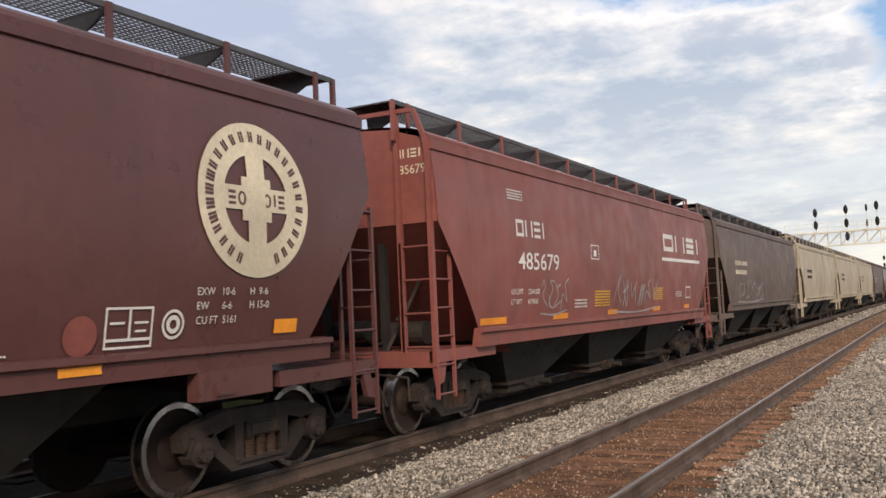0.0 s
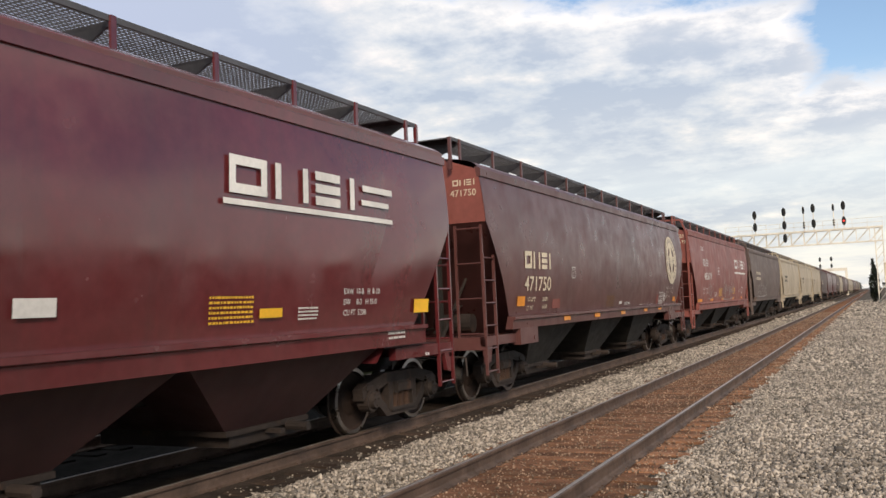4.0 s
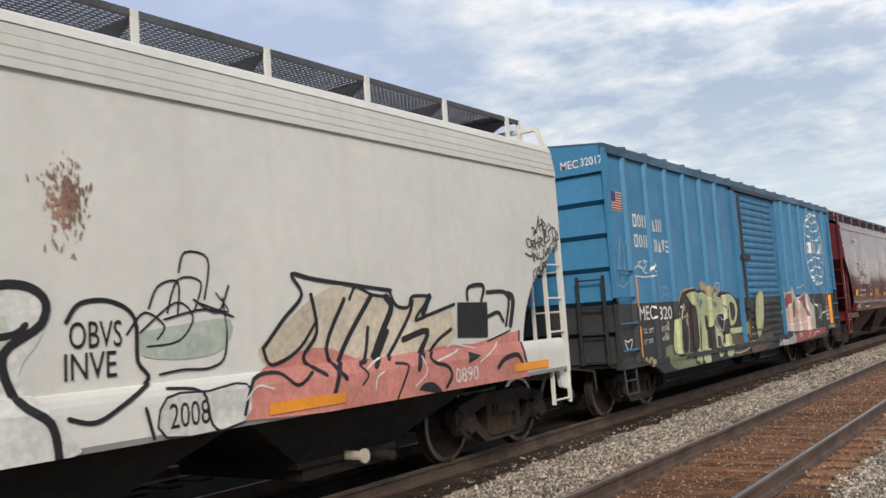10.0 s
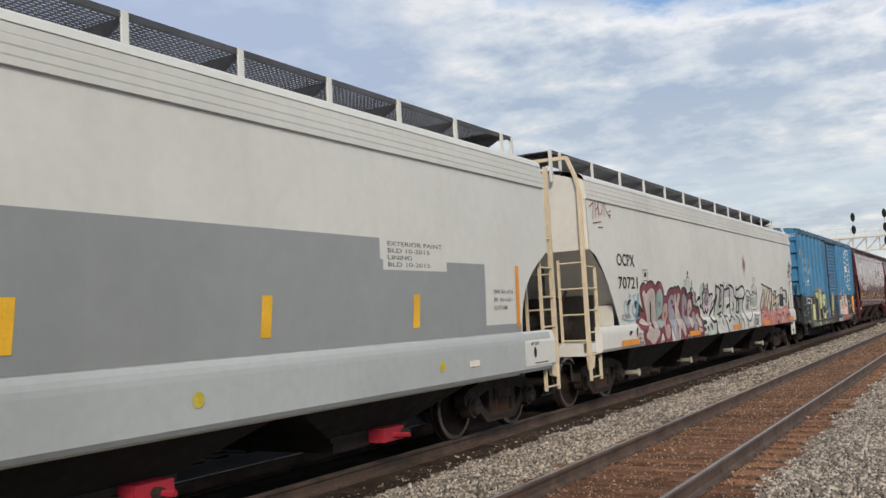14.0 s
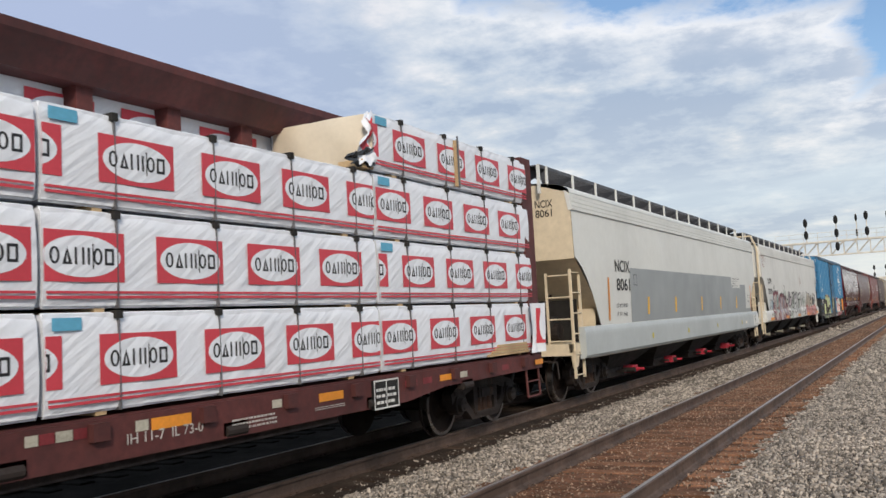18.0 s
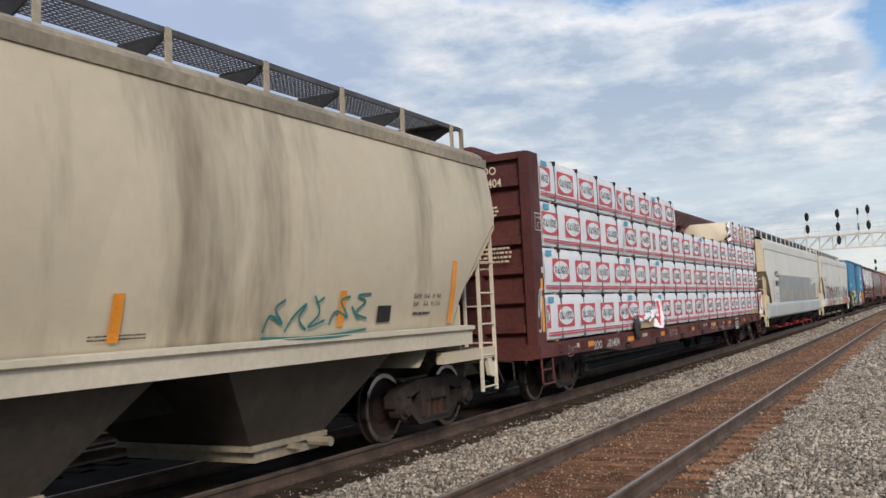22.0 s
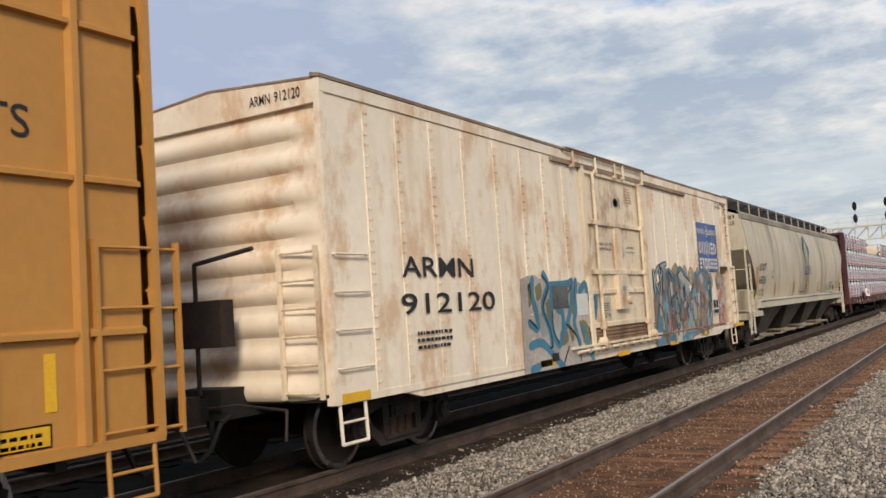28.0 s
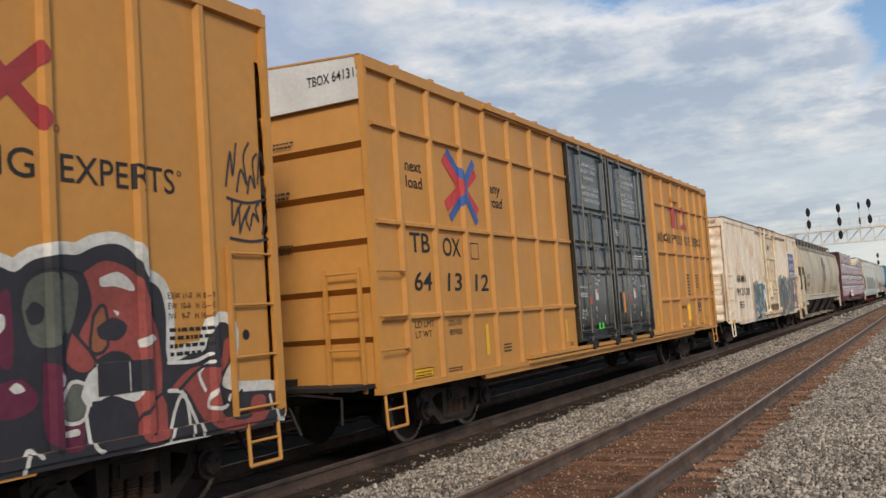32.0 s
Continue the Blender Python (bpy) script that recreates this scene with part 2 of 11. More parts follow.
# ---- mesh building ----
class Build:
    """Collects vertices and faces for one mesh."""

    def __init__(self):
        self.v, self.f = [], []

    def add(self, verts, faces):
        k = len(self.v)
        self.v += [tuple(p) for p in verts]
        self.f += [tuple(i + k for i in q) for q in faces]
        return self

    def box(self, x0, x1, y0, y1, z0, z1):
        return self.add([(x, y, z) for x in (x0, x1) for y in (y0, y1) for z in (z0, z1)],
                        [(0, 1, 3, 2), (4, 6, 7, 5), (0, 4, 5, 1), (2, 3, 7, 6), (0, 2, 6, 4), (1, 5, 7, 3)])

    def prism(self, pts, axis, a, b):
        """Closed outline pts (two numbers each) drawn out along an axis from a to b."""
        n = len(pts)

        def at(p, w):
            return {"x": (w, p[0], p[1]), "y": (p[0], w, p[1]), "z": (p[0], p[1], w)}[axis]

        v = [at(p, a) for p in pts] + [at(p, b) for p in pts]
        f = [(i, (i + 1) % n, n + (i + 1) % n, n + i) for i in range(n)] + [tuple(range(n))[::-1], tuple(range(n, 2 * n))]
        return self.add(v, f)

    def rod(self, p, q, r, n=6, r2=None):
        p, q = Vector(p), Vector(q)
        d = (q - p).normalized()
        s = d.orthogonal().normalized()
        t = d.cross(s)
        r2 = r if r2 is None else r2
        ring = [(math.cos(2 * math.pi * i / n), math.sin(2 * math.pi * i / n)) for i in range(n)]
        v = [p + (s * c + t * k) * r for c, k in ring] + [q + (s * c + t * k) * r2 for c, k in ring]
        f = [(i, (i + 1) % n, n + (i + 1) % n, n + i) for i in range(n)] + [tuple(range(n))[::-1], tuple(range(n, 2 * n))]
        return self.add(v, f)

    def tube(self, pts, r, n=6):
        for a, b in zip(pts, pts[1:]):
            self.rod(a, b, r, n)
        return self

    def lathe(self, prof, x0, n=28, centre=(0, 0)):
        """Outline of (offset along x, radius), turned round the x axis."""
        k = len(prof)
        v = [(x0 + a, centre[0] + r * math.cos(2 * math.pi * i / n), centre[1] + r * math.sin(2 * math.pi * i / n)) for i in range(n) for a, r in prof]
        f = [(i * k + j, i * k + j + 1, ((i + 1) % n) * k + j + 1, ((i + 1) % n) * k + j) for i in range(n) for j in range(k - 1)]
        f += [tuple(i * k for i in range(n)), tuple(i * k + k - 1 for i in range(n))[::-1]]
        return self.add(v, f)

    def grid(self, fn, nu, nv):
        """Sheet from fn(u, v), u and v from 0 to 1."""
        v = [fn(i / nu, j / nv) for i in range(nu + 1) for j in range(nv + 1)]
        f = [(i * (nv + 1) + j, (i + 1) * (nv + 1) + j, (i + 1) * (nv + 1) + j + 1, i * (nv + 1) + j + 1) for i in range(nu) for j in range(nv)]
        return self.add(v, f)

    def mesh(self, name, mat, smooth=False, recalc=True):
        me = bpy.data.meshes.new(name)
        me.from_pydata(self.v, [], self.f)
        me.materials.append(mat)
        if recalc and len(self.f) < 40000:
            bm = bmesh.new()
            bm.from_mesh(me)
            bmesh.ops.recalc_face_normals(bm, faces=bm.faces)
            bm.to_mesh(me)
            bm.free()
        if smooth:
            me.polygons.foreach_set("use_smooth", [True] * len(me.polygons))
            me.set_sharp_from_angle(angle=radians(35))
        me.update()
        return me


def part(name, build, mat, parent=None, label="", smooth=False):
    """One mesh object under a thing or part, built in its parent's space."""
    me = build if isinstance(build, bpy.types.Mesh) else build.mesh(name, M[mat] if isinstance(mat, str) else mat, smooth)
    ob = new(name, me)
    ob.parent = parent
    if label:
        ob["label"] = label
    return ob


def thing(name, label, category, group="", kind=""):
    return tagged(new(name), label, category, group, kind)


TRACK, NEAR = -7.38, -3.395  # x of the two track centres
# metres that the train has gone, by seconds
RUN = [
    (0, -0.08), (0.5, 2.62), (1, 5.44), (1.5, 8.29), (2, 11.09), (2.5, 13.82), (3, 16.62), (3.5, 19.50),
    (5.5, 30.46), (6, 33.44), (6.5, 36.29), (7, 39.07), (7.5, 41.84), (8, 44.74), (8.5, 47.62), (9, 50.42),
    (9.5, 53.14), (10, 55.78), (10.5, 58.75), (11, 61.60), (11.5, 64.41), (12, 66.98), (12.5, 69.97), (13, 72.75),
    (13.5, 75.56), (14, 78.33), (14.5, 81.03), (16.5, 92.37), (17, 95.16), (17.5, 98.08), (18, 100.86), (18.5, 103.52),
    (19, 106.28), (19.5, 108.90), (20, 111.80), (20.5, 114.60), (21, 117.33), (21.5, 119.91), (22, 122.70), (22.5, 125.59),
    (23, 128.38), (23.5, 131.12), (24, 133.91), (24.5, 136.68), (25, 139.66), (25.5, 142.39), (26, 145.18), (26.5, 147.91),
    (28.5, 159.30), (29, 162.00), (29.5, 164.90), (30, 167.72), (30.5, 170.46), (31, 173.13), (31.5, 175.99), (32, 178.90),
]

# ---- ground and tracks ----
def rail_profile(c):
    h = [(-0.075, -0.178), (-0.075, -0.166), (-0.02, -0.15), (-0.009, -0.135), (-0.009, -0.05), (-0.034, -0.038), (-0.036, -0.008), (-0.028, -0.001)]
    return [(c + x, z) for x, z in h] + [(c - x, z) for x, z in h[::-1]]


def bed_height(x):
    """Ground level across the tracks."""
    z = -0.215
    for c in (NEAR, TRACK):
        d = abs(x - c)
        if d < 1.3:
            z = max(z, -0.205)
    mid = (NEAR + TRACK) / 2
    z += 0.05 * max(0, 1 - abs(x - mid) / 0.62)
    if x > NEAR + 1.25:
        z += min(0.07, 0.10 * (x - NEAR - 1.25)) - 0.02 * max(0, x - 0.5)
    if x < TRACK - 2:
        z -= min(0.8, 0.3 * (TRACK - 2 - x))
    return z


ground = Build()
xs = [-2500, -600, -120, -40, -20, -14, -12, -10.5] + [round(-9.6 + 0.2 * i, 2) for i in range(0, 66)] + [4.5, 6, 10, 25, 120, 600, 2500]
ys = [-400, -60, -12] + [i * 3.0 for i in range(0, 60)] + [180, 200, 240, 300, 400, 600, 1000, 3000]
gz = {x: (bed_height(x) if -20 < x < 5 else -0.75 if x <= -20 else -0.45) for x in xs}
ground.add([(x, y, gz[x] + (0.012 * noise.noise((x * 1.3, y * 0.7, 0)) if -20 < x < 6 else 0)) for x in xs for y in ys],
           [(i * len(ys) + j, (i + 1) * len(ys) + j, (i + 1) * len(ys) + j + 1, i * len(ys) + j + 1) for i in range(len(xs) - 1) for j in range(len(ys) - 1)])
tagged(part("ground", ground, "bed", smooth=True), "dusty gravel ground around the railway tracks", "ground", kind="structure")

for cx, nm in ((NEAR, "near"), (TRACK, "train")):
    track = thing("railway_track", "empty railway track with worn shiny rails on rusty timber ties" if nm == "near" else "railway track under the moving freight train, dark timber ties", "track", kind="structure")
    for sx in (-0.7525, 0.7525):
        r = part("rail", Build().prism(rail_profile(cx + sx), "y", -60, 1500), "rail", track)
        part("rail_head", Build().prism([(cx + sx - 0.021, -0.002), (cx + sx + 0.021, -0.002), (cx + sx + 0.018, 0.002), (cx + sx - 0.018, 0.002)], "y", -60, 1500), "railtop", r, "polished running surface")
    dirt = Build()
    wide = 0.0 if nm == "near" else 0.42
    dirt.grid(lambda u, v: (cx - 1.12 + (2.24 + wide) * u, -60 + 760 * v, ((-0.180 if nm == "near" else -0.173) if 0.2 < u < 0.8 else -0.190) + 0.014 * noise.noise((u * 9, v * 900, 3))), 14, 400)
    part("dirt", dirt, "dirt" if nm == "near" else "shadedirt", track, "rust-brown dirt and grit between the rails")

# far track behind the train; bed and ties coloured dark for the train's shadow
FARX = TRACK - 3.96
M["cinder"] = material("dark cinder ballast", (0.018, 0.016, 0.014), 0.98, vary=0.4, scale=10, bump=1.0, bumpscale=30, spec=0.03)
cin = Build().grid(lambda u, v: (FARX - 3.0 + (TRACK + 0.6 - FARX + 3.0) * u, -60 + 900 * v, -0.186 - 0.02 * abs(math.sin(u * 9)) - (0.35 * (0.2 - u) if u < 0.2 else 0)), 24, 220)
tagged(part("ballast_bed", cin, "cinder"), "ballast under and behind the train, coloured dark for its shadow", "ballast", kind="structure")
track = thing("railway_track", "far railway track behind the train on its shadow-dark bed", "track", kind="structure")
for sx in (-0.7525, 0.7525):
    r = part("rail", Build().prism(rail_profile(FARX + sx), "y", -60, 1500), "rail", track)
    part("rail_head", Build().prism([(FARX + sx - 0.026, -0.002), (FARX + sx + 0.026, -0.002), (FARX + sx + 0.022, 0.002), (FARX + sx - 0.022, 0.002)], "y", -60, 1500), "rail", r)

# added bank, hidden by the train, that keeps low sky light from under it
M["scrub"] = material("dark scrub and soil", (0.022, 0.026, 0.014), 0.95, vary=0.5, scale=5, bump=1.0, bumpscale=9, spec=0.05)
bank = Build().grid(lambda u, v: (FARX - 2.5 - 5.0 * u, -80 + 900 * v, -0.45 + 5.4 * math.sin(min(1, 1.6 * u) * math.pi / 2) + 0.35 * noise.noise((u * 4, v * 300, 1))), 10, 320)
tagged(part("bank", bank, "scrub", smooth=True), "dark bank added beyond the far track to block low light", "bank", kind="structure")

# signal bridge over the tracks
BY = 120.0
bridge = thing("signal_bridge", "pale steel signal bridge with black signal heads over the tracks", "signal bridge")
for y in (BY - 0.45, BY + 0.45):
    part("top_chord", Build().box(-16.6, 1.6, y - 0.07, y + 0.07, 8.85, 9.0), "galv", bridge)
    part("bottom_chord", Build().box(-16.6, 1.6, y - 0.07, y + 0.07, 7.2, 7.34), "galv", bridge)
    br = Build()
    for k in range(12):
        x = -16.2 + k * 1.48
        br.box(x - 0.04, x + 0.04, y - 0.04, y + 0.04, 7.3, 8.9)
        br.rod((x, y, 7.3), (x + 1.48, y, 8.9), 0.045, 5)
    tagged(part("truss_bracing", br, "galv", bridge), kind="stuff")
part("walkway", Build().box(-16.6, 1.6, BY - 0.5, BY + 0.5, 9.0, 9.05), "galv", bridge)
rl = Build()
for z in (9.55, 10.1):
    rl.rod((-16.6, BY - 0.5, z), (1.6, BY - 0.5, z), 0.025, 5)
for k in range(12):
    rl.rod((-16.6 + k * 1.65, BY - 0.5, 9.05), (-16.6 + k * 1.65, BY - 0.5, 10.1), 0.025, 5)
part("handrail", rl, "galv", bridge)
for x in (-16.2, 1.05):
    m = Build()
    for dx in (-0.42, 0.42):
        for dy in (-0.42, 0.42):
            m.box(x + dx - 0.06, x + dx + 0.06, BY + dy - 0.06, BY + dy + 0.06, -0.6, 9.0)
    for k in range(9):
        for dy in (-0.42, 0.42):
            m.rod((x - 0.42, BY + dy, k * 1.0), (x + 0.42, BY + dy, k * 1.0 + 1.0), 0.035, 5)
        m.rod((x - 0.42, BY - 0.42, k * 1.0), (x - 0.42, BY + 0.42, k * 1.0 + 1.0), 0.035, 5)
    part("mast", m, "galv", bridge)
M["redlens"] = bpy.data.materials.new("lit red signal lens")
M["redlens"].use_nodes = True
M["redlens"].node_tree.nodes["Principled BSDF"].inputs["Base Color"].default_value = (0.5, 0.02, 0.02, 1)
M["redlens"].node_tree.nodes["Principled BSDF"].inputs["Emission Color"].default_value = (1, 0.06, 0.04, 1)
M["redlens"].node_tree.nodes["Principled BSDF"].inputs["Emission Strength"].default_value = 1.2
for x, heads, small in ((-12.92, (11.41, 9.89), 0), (-9.44, (11.55, 9.9, 8.26), 0), (-7.16, (11.57, 9.72), 1), (-6.05, (11.75, 9.84), 0), (-3.76, (11.62, 9.8), 1), (-2.63, (11.8, 9.92), 0)):
    mast = part("signal_mast", Build().rod((x, BY - 0.55, 7.9 if len(heads) > 2 else 9.0), (x, BY - 0.55, heads[0] + 0.5), 0.06, 8), "galv", bridge)
    for i, z in enumerate(heads):
        w = 0.14 if small else 0.25
        b = Build().prism([(x + w * math.cos(a * math.pi / 8), z + (0.55 if not small else 0.45) * math.sin(a * math.pi / 8)) for a in range(16)], "y", BY - 0.80, BY - 0.66)
        part("signal_head", b, "sigblack" if not (small and i) else "galv", mast, "black oval signal target")
        for dz in (-0.3, 0.0, 0.3):
            part("lens_hood", Build().rod((x, BY - 1.05, z + dz - 0.02), (x, BY - 0.80, z + dz), 0.11, 10), "sigblack" if not (x == -2.63 and i == 1 and dz == 0) else "redlens", mast)
far_bridge = thing("signal_bridge", "distant pale signal bridge with two signal heads", "signal bridge")
part("beam", Build().box(-17, -6, 269.6, 270.4, 6.6, 7.4).box(-17, -16.4, 269.7, 270.3, -0.6, 6.6).box(-6.6, -6, 269.7, 270.3, -0.6, 6.6), "galv", far_bridge)
for x in (-12.74, -9.85):
    part("signal_head", Build().prism([(x + 0.32 * math.cos(a * math.pi / 6), 10.0 + 0.65 * math.sin(a * math.pi / 6)) for a in range(12)], "y", 269.2, 269.4), "sigblack", far_bridge)
    part("signal_head", Build().prism([(x + 0.3 * math.cos(a * math.pi / 6), 8.1 + 0.6 * math.sin(a * math.pi / 6)) for a in range(12)], "y", 269.2, 269.4), "sigblack", far_bridge)
    part("signal_mast", Build().rod((x, 269.5, 7.4), (x, 269.5, 10.6), 0.07, 6), "galv", far_bridge)

# equipment by the bridge mast
cab = thing("equipment_cabinet", "pale metal signal equipment cabinet beside the bridge mast", "cabinet")
part("body", Build().box(1.75, 2.9, 117.2, 118.2, -0.5, 1.6), "galv", cab)
part("lid", Build().prism([(1.68, 1.6), (2.97, 1.6), (2.9, 1.72), (1.75, 1.72)], "y", 117.1, 118.3), "galv", cab)
part("door", Build().box(1.85, 2.8, 117.17, 117.2, -0.3, 1.5), "galv", cab)
sign = thing("track_sign", "pale yellow striped sign board on a post", "sign")
part("post", Build().rod((1.62, 116.0, -0.5), (1.62, 116.0, 4.6), 0.05, 8), "galv", sign)
part("board", Build().box(1.30, 1.95, 115.9, 115.95, 2.2, 4.5), "creamend" if "creamend" in M else "cream", sign)

# vegetation far off
M["leafdark"] = material("dark hedge leaves", (0.030, 0.040, 0.018), 0.8, vary=0.4, scale=3, bump=0.3, island=0.6)
M["leafhaze"] = material("hazy distant foliage", (0.16, 0.17, 0.16), 0.9, vary=0.2, scale=0.3, bump=0, island=0.3)
M["bark"] = material("grey bark", (0.09, 0.07, 0.055), 0.9, vary=0.3, bump=0.3)


def leafy(cx, cy, z0, rx, ry, rz, n, leaf, seed):
    r = np.random.default_rng(seed)
    b = Build()
    for _ in range(n):
        d = r.normal(size=3)
        d /= np.linalg.norm(d)
        k = r.uniform(0.35, 1.0) ** 0.5 * (1 + 0.25 * math.sin(5 * d[0] + 3 * d[2]))
        p = np.array([cx + d[0] * rx * k, cy + d[1] * ry * k, z0 + rz + d[2] * rz * k])
        a, c = r.normal(size=3) * leaf, r.normal(size=3) * leaf
        b.add([p - a, p - c * 0.6, p + a, p + c * 0.6], [(0, 1, 2, 3)])
    return b


bush = thing("tall_shrub", "tall narrow dark evergreen shrub by the ballast edge", "shrub")
part("trunk", Build().rod((0.3, 121.5, -0.6), (0.3, 121.5, 3.5), 0.10, 7, 0.03), "bark", bush)
part("crown", leafy(0.28, 121.5, -0.3, 0.55, 0.8, 2.55, 1500, 0.10, 3).mesh("crown", M["leafdark"], recalc=False), None, bush)
rt_ = random.Random(9)
for k, (x, y, w, hgt) in enumerate([(-30, 640, 9, 8), (-19, 655, 7, 9.5), (-10, 690, 6, 6), (-44, 660, 10, 9), (-60, 670, 12, 8), (12, 700, 8, 6), (28, 720, 9, 7)]):
    tree = thing("tree", "hazy grey-green tree on the horizon", "tree", "trees on the horizon")
    part("trunk", Build().rod((x, y, -0.8), (x, y, hgt * 0.6), 0.3, 7, 0.12).rod((x, y, hgt * 0.4), (x + 1.5, y, hgt * 0.7), 0.14, 6, 0.05), "bark", tree)
    part("crown", leafy(x, y, hgt * 0.18, w * 0.55, w * 0.5, hgt * 0.42, 700, 0.55, 20 + k).mesh("crown", M["leafhaze"], recalc=False), None, tree)

# ---- shared train parts ----
M["brown"] = material("dark brown hopper paint", (0.112, 0.046, 0.043), 0.36, vary=0.14, scale=2.2, bump=0.05, streak=0.35, streakcol=(0.05, 0.03, 0.028))
M["red"] = material("faded oxide red paint", (0.235, 0.075, 0.062), 0.5, vary=0.16, scale=2.0, bump=0.05, streak=0.4, streakcol=(0.09, 0.045, 0.04))
M["palestick"] = material("dirty pale reflector", (0.50, 0.47, 0.38), 0.5, vary=0.25, scale=9, bump=0)
M["maroon"] = material("glossy maroon paint", (0.120, 0.022, 0.025), 0.17, spec=0.9, vary=0.14, scale=2.0, bump=0.04, streak=0.35, streakcol=(0.06, 0.025, 0.025))
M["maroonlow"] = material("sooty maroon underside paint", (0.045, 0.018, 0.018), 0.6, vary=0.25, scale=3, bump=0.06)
M["ivoryrail"] = material("sooty ivory roof edge paint", (0.36, 0.31, 0.235), 0.6, vary=0.3, scale=3, bump=0.06, streak=0.6, streakcol=(0.12, 0.10, 0.08))
# ivory for bays and platforms: dirt plus the underside shade, in one colour
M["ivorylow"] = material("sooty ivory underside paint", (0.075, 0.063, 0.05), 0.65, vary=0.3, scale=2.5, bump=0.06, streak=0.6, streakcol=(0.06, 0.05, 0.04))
M["greybrown"] = material("weathered grey-brown paint", (0.135, 0.098, 0.085), 0.6, vary=0.2, scale=2.0, bump=0.05, streak=0.5)
M["tan"] = material("weathered tan paint", (0.44, 0.375, 0.28), 0.6, vary=0.16, scale=2.0, bump=0.05, streak=0.5, streakcol=(0.14, 0.10, 0.07))
M["blue"] = material("chalky blue boxcar paint", (0.050, 0.205, 0.385), 0.5, vary=0.13, scale=2.4, bump=0.06, streak=0.3, streakcol=(0.03, 0.12, 0.2))
M["soot"] = material("black lower boxcar paint", (0.040, 0.042, 0.045), 0.6, vary=0.3, scale=3, bump=0.08)
M["offwhite"] = material("off-white hopper paint", (0.65, 0.645, 0.61), 0.5, vary=0.07, scale=1.6, bump=0.04, streak=0.18, streakcol=(0.40, 0.37, 0.32))
M["palegrey"] = material("pale grey hopper paint", (0.66, 0.665, 0.63), 0.48, vary=0.06, scale=1.6, bump=0.04, streak=0.12, streakcol=(0.42, 0.42, 0.38))
M["patch"] = material("mid grey patch paint", (0.285, 0.305, 0.31), 0.5, vary=0.08, scale=1.2, bump=0.03, streak=0.2, streakcol=(0.36, 0.37, 0.36))
M["sillgrey"] = material("blue-grey sill paint", (0.43, 0.46, 0.46), 0.5, vary=0.08, scale=2, bump=0.03)
M["creamend"] = material("yellowed cream paint", (0.66, 0.56, 0.40), 0.55, vary=0.12, scale=2, bump=0.05, rust=0.25)
M["ivory"] = material("dirty ivory hopper paint", (0.56, 0.49, 0.37), 0.5, vary=0.08, scale=1.4, bump=0.04, streak=1.0, streakcol=(0.17, 0.135, 0.09), streakwide=0.9)
M["ivorysill"] = material("ivory sill paint", (0.62, 0.56, 0.45), 0.5, vary=0.12, scale=3, bump=0.04, rust=0.15)
M["reefer"] = material("rust-stained white reefer paint", (0.90, 0.79, 0.645), 0.5, vary=0.07, scale=2, bump=0.05, streak=0.45, streakcol=(0.60, 0.38, 0.18), rust=0.6, rustcol=(0.60, 0.33, 0.14), rustlow=0.497)
M["thresholdrust"] = material("rusted cream paint", (0.44, 0.27, 0.16), 0.7, vary=0.5, scale=7, bump=0.2, rust=0.8, rustcol=(0.20, 0.085, 0.04), rustlow=0.5, streak=0.4)
# lower corner recess: its shadow is put into the cream colour
M["shadedrecess"] = material("sooty cream paint", (0.24, 0.20, 0.165), 0.7, vary=0.3, scale=4, bump=0.1, rust=0.4)
M["reeferdoor"] = material("yellowed reefer door paint", (0.86, 0.73, 0.54), 0.5, vary=0.12, scale=3, bump=0.05, streak=0.4, streakcol=(0.36, 0.20, 0.10), rust=0.75, rustcol=(0.36, 0.18, 0.08), rustlow=0.488)
M["reeferroof"] = material("rusty reefer roof edge", (0.34, 0.25, 0.17), 0.65, vary=0.3, scale=4, bump=0.1, rust=0.7, rustlow=0.48)
M["yellow"] = material("faded yellow boxcar paint", (0.545, 0.262, 0.062), 0.5, vary=0.09, scale=1.8, bump=0.04, streak=0.22, streakcol=(0.36, 0.18, 0.06))
M["doorblack"] = material("black plug door paint", (0.020, 0.022, 0.023), 0.20, vary=0.3, scale=3, bump=0.3, bumpscale=1.6, spec=0.8)
M["decal_red"] = material("faded red logo paint", (0.36, 0.045, 0.05), 0.5, vary=0.15, bump=0)
M["decal_blue"] = material("blue logo paint", (0.05, 0.13, 0.42), 0.5, vary=0.15, bump=0)
M["navy"] = material("navy logo paint", (0.035, 0.045, 0.16), 0.5, vary=0.15, bump=0)
M["leaf"] = material("green logo paint", (0.06, 0.30, 0.14), 0.5, vary=0.15, bump=0)
M["signblue"] = material("blue sign sheet", (0.030, 0.085, 0.30), 0.45, vary=0.15, scale=4, bump=0)
M["oldyellow"] = material("faded yellow stencil paint", (0.27, 0.15, 0.05), 0.6, vary=0.2, scale=5, bump=0)
M["oxide"] = material("oxide red flat car paint", (0.105, 0.030, 0.027), 0.65, vary=0.35, scale=3, bump=0.08, streak=0.4, streakcol=(0.05, 0.02, 0.018))


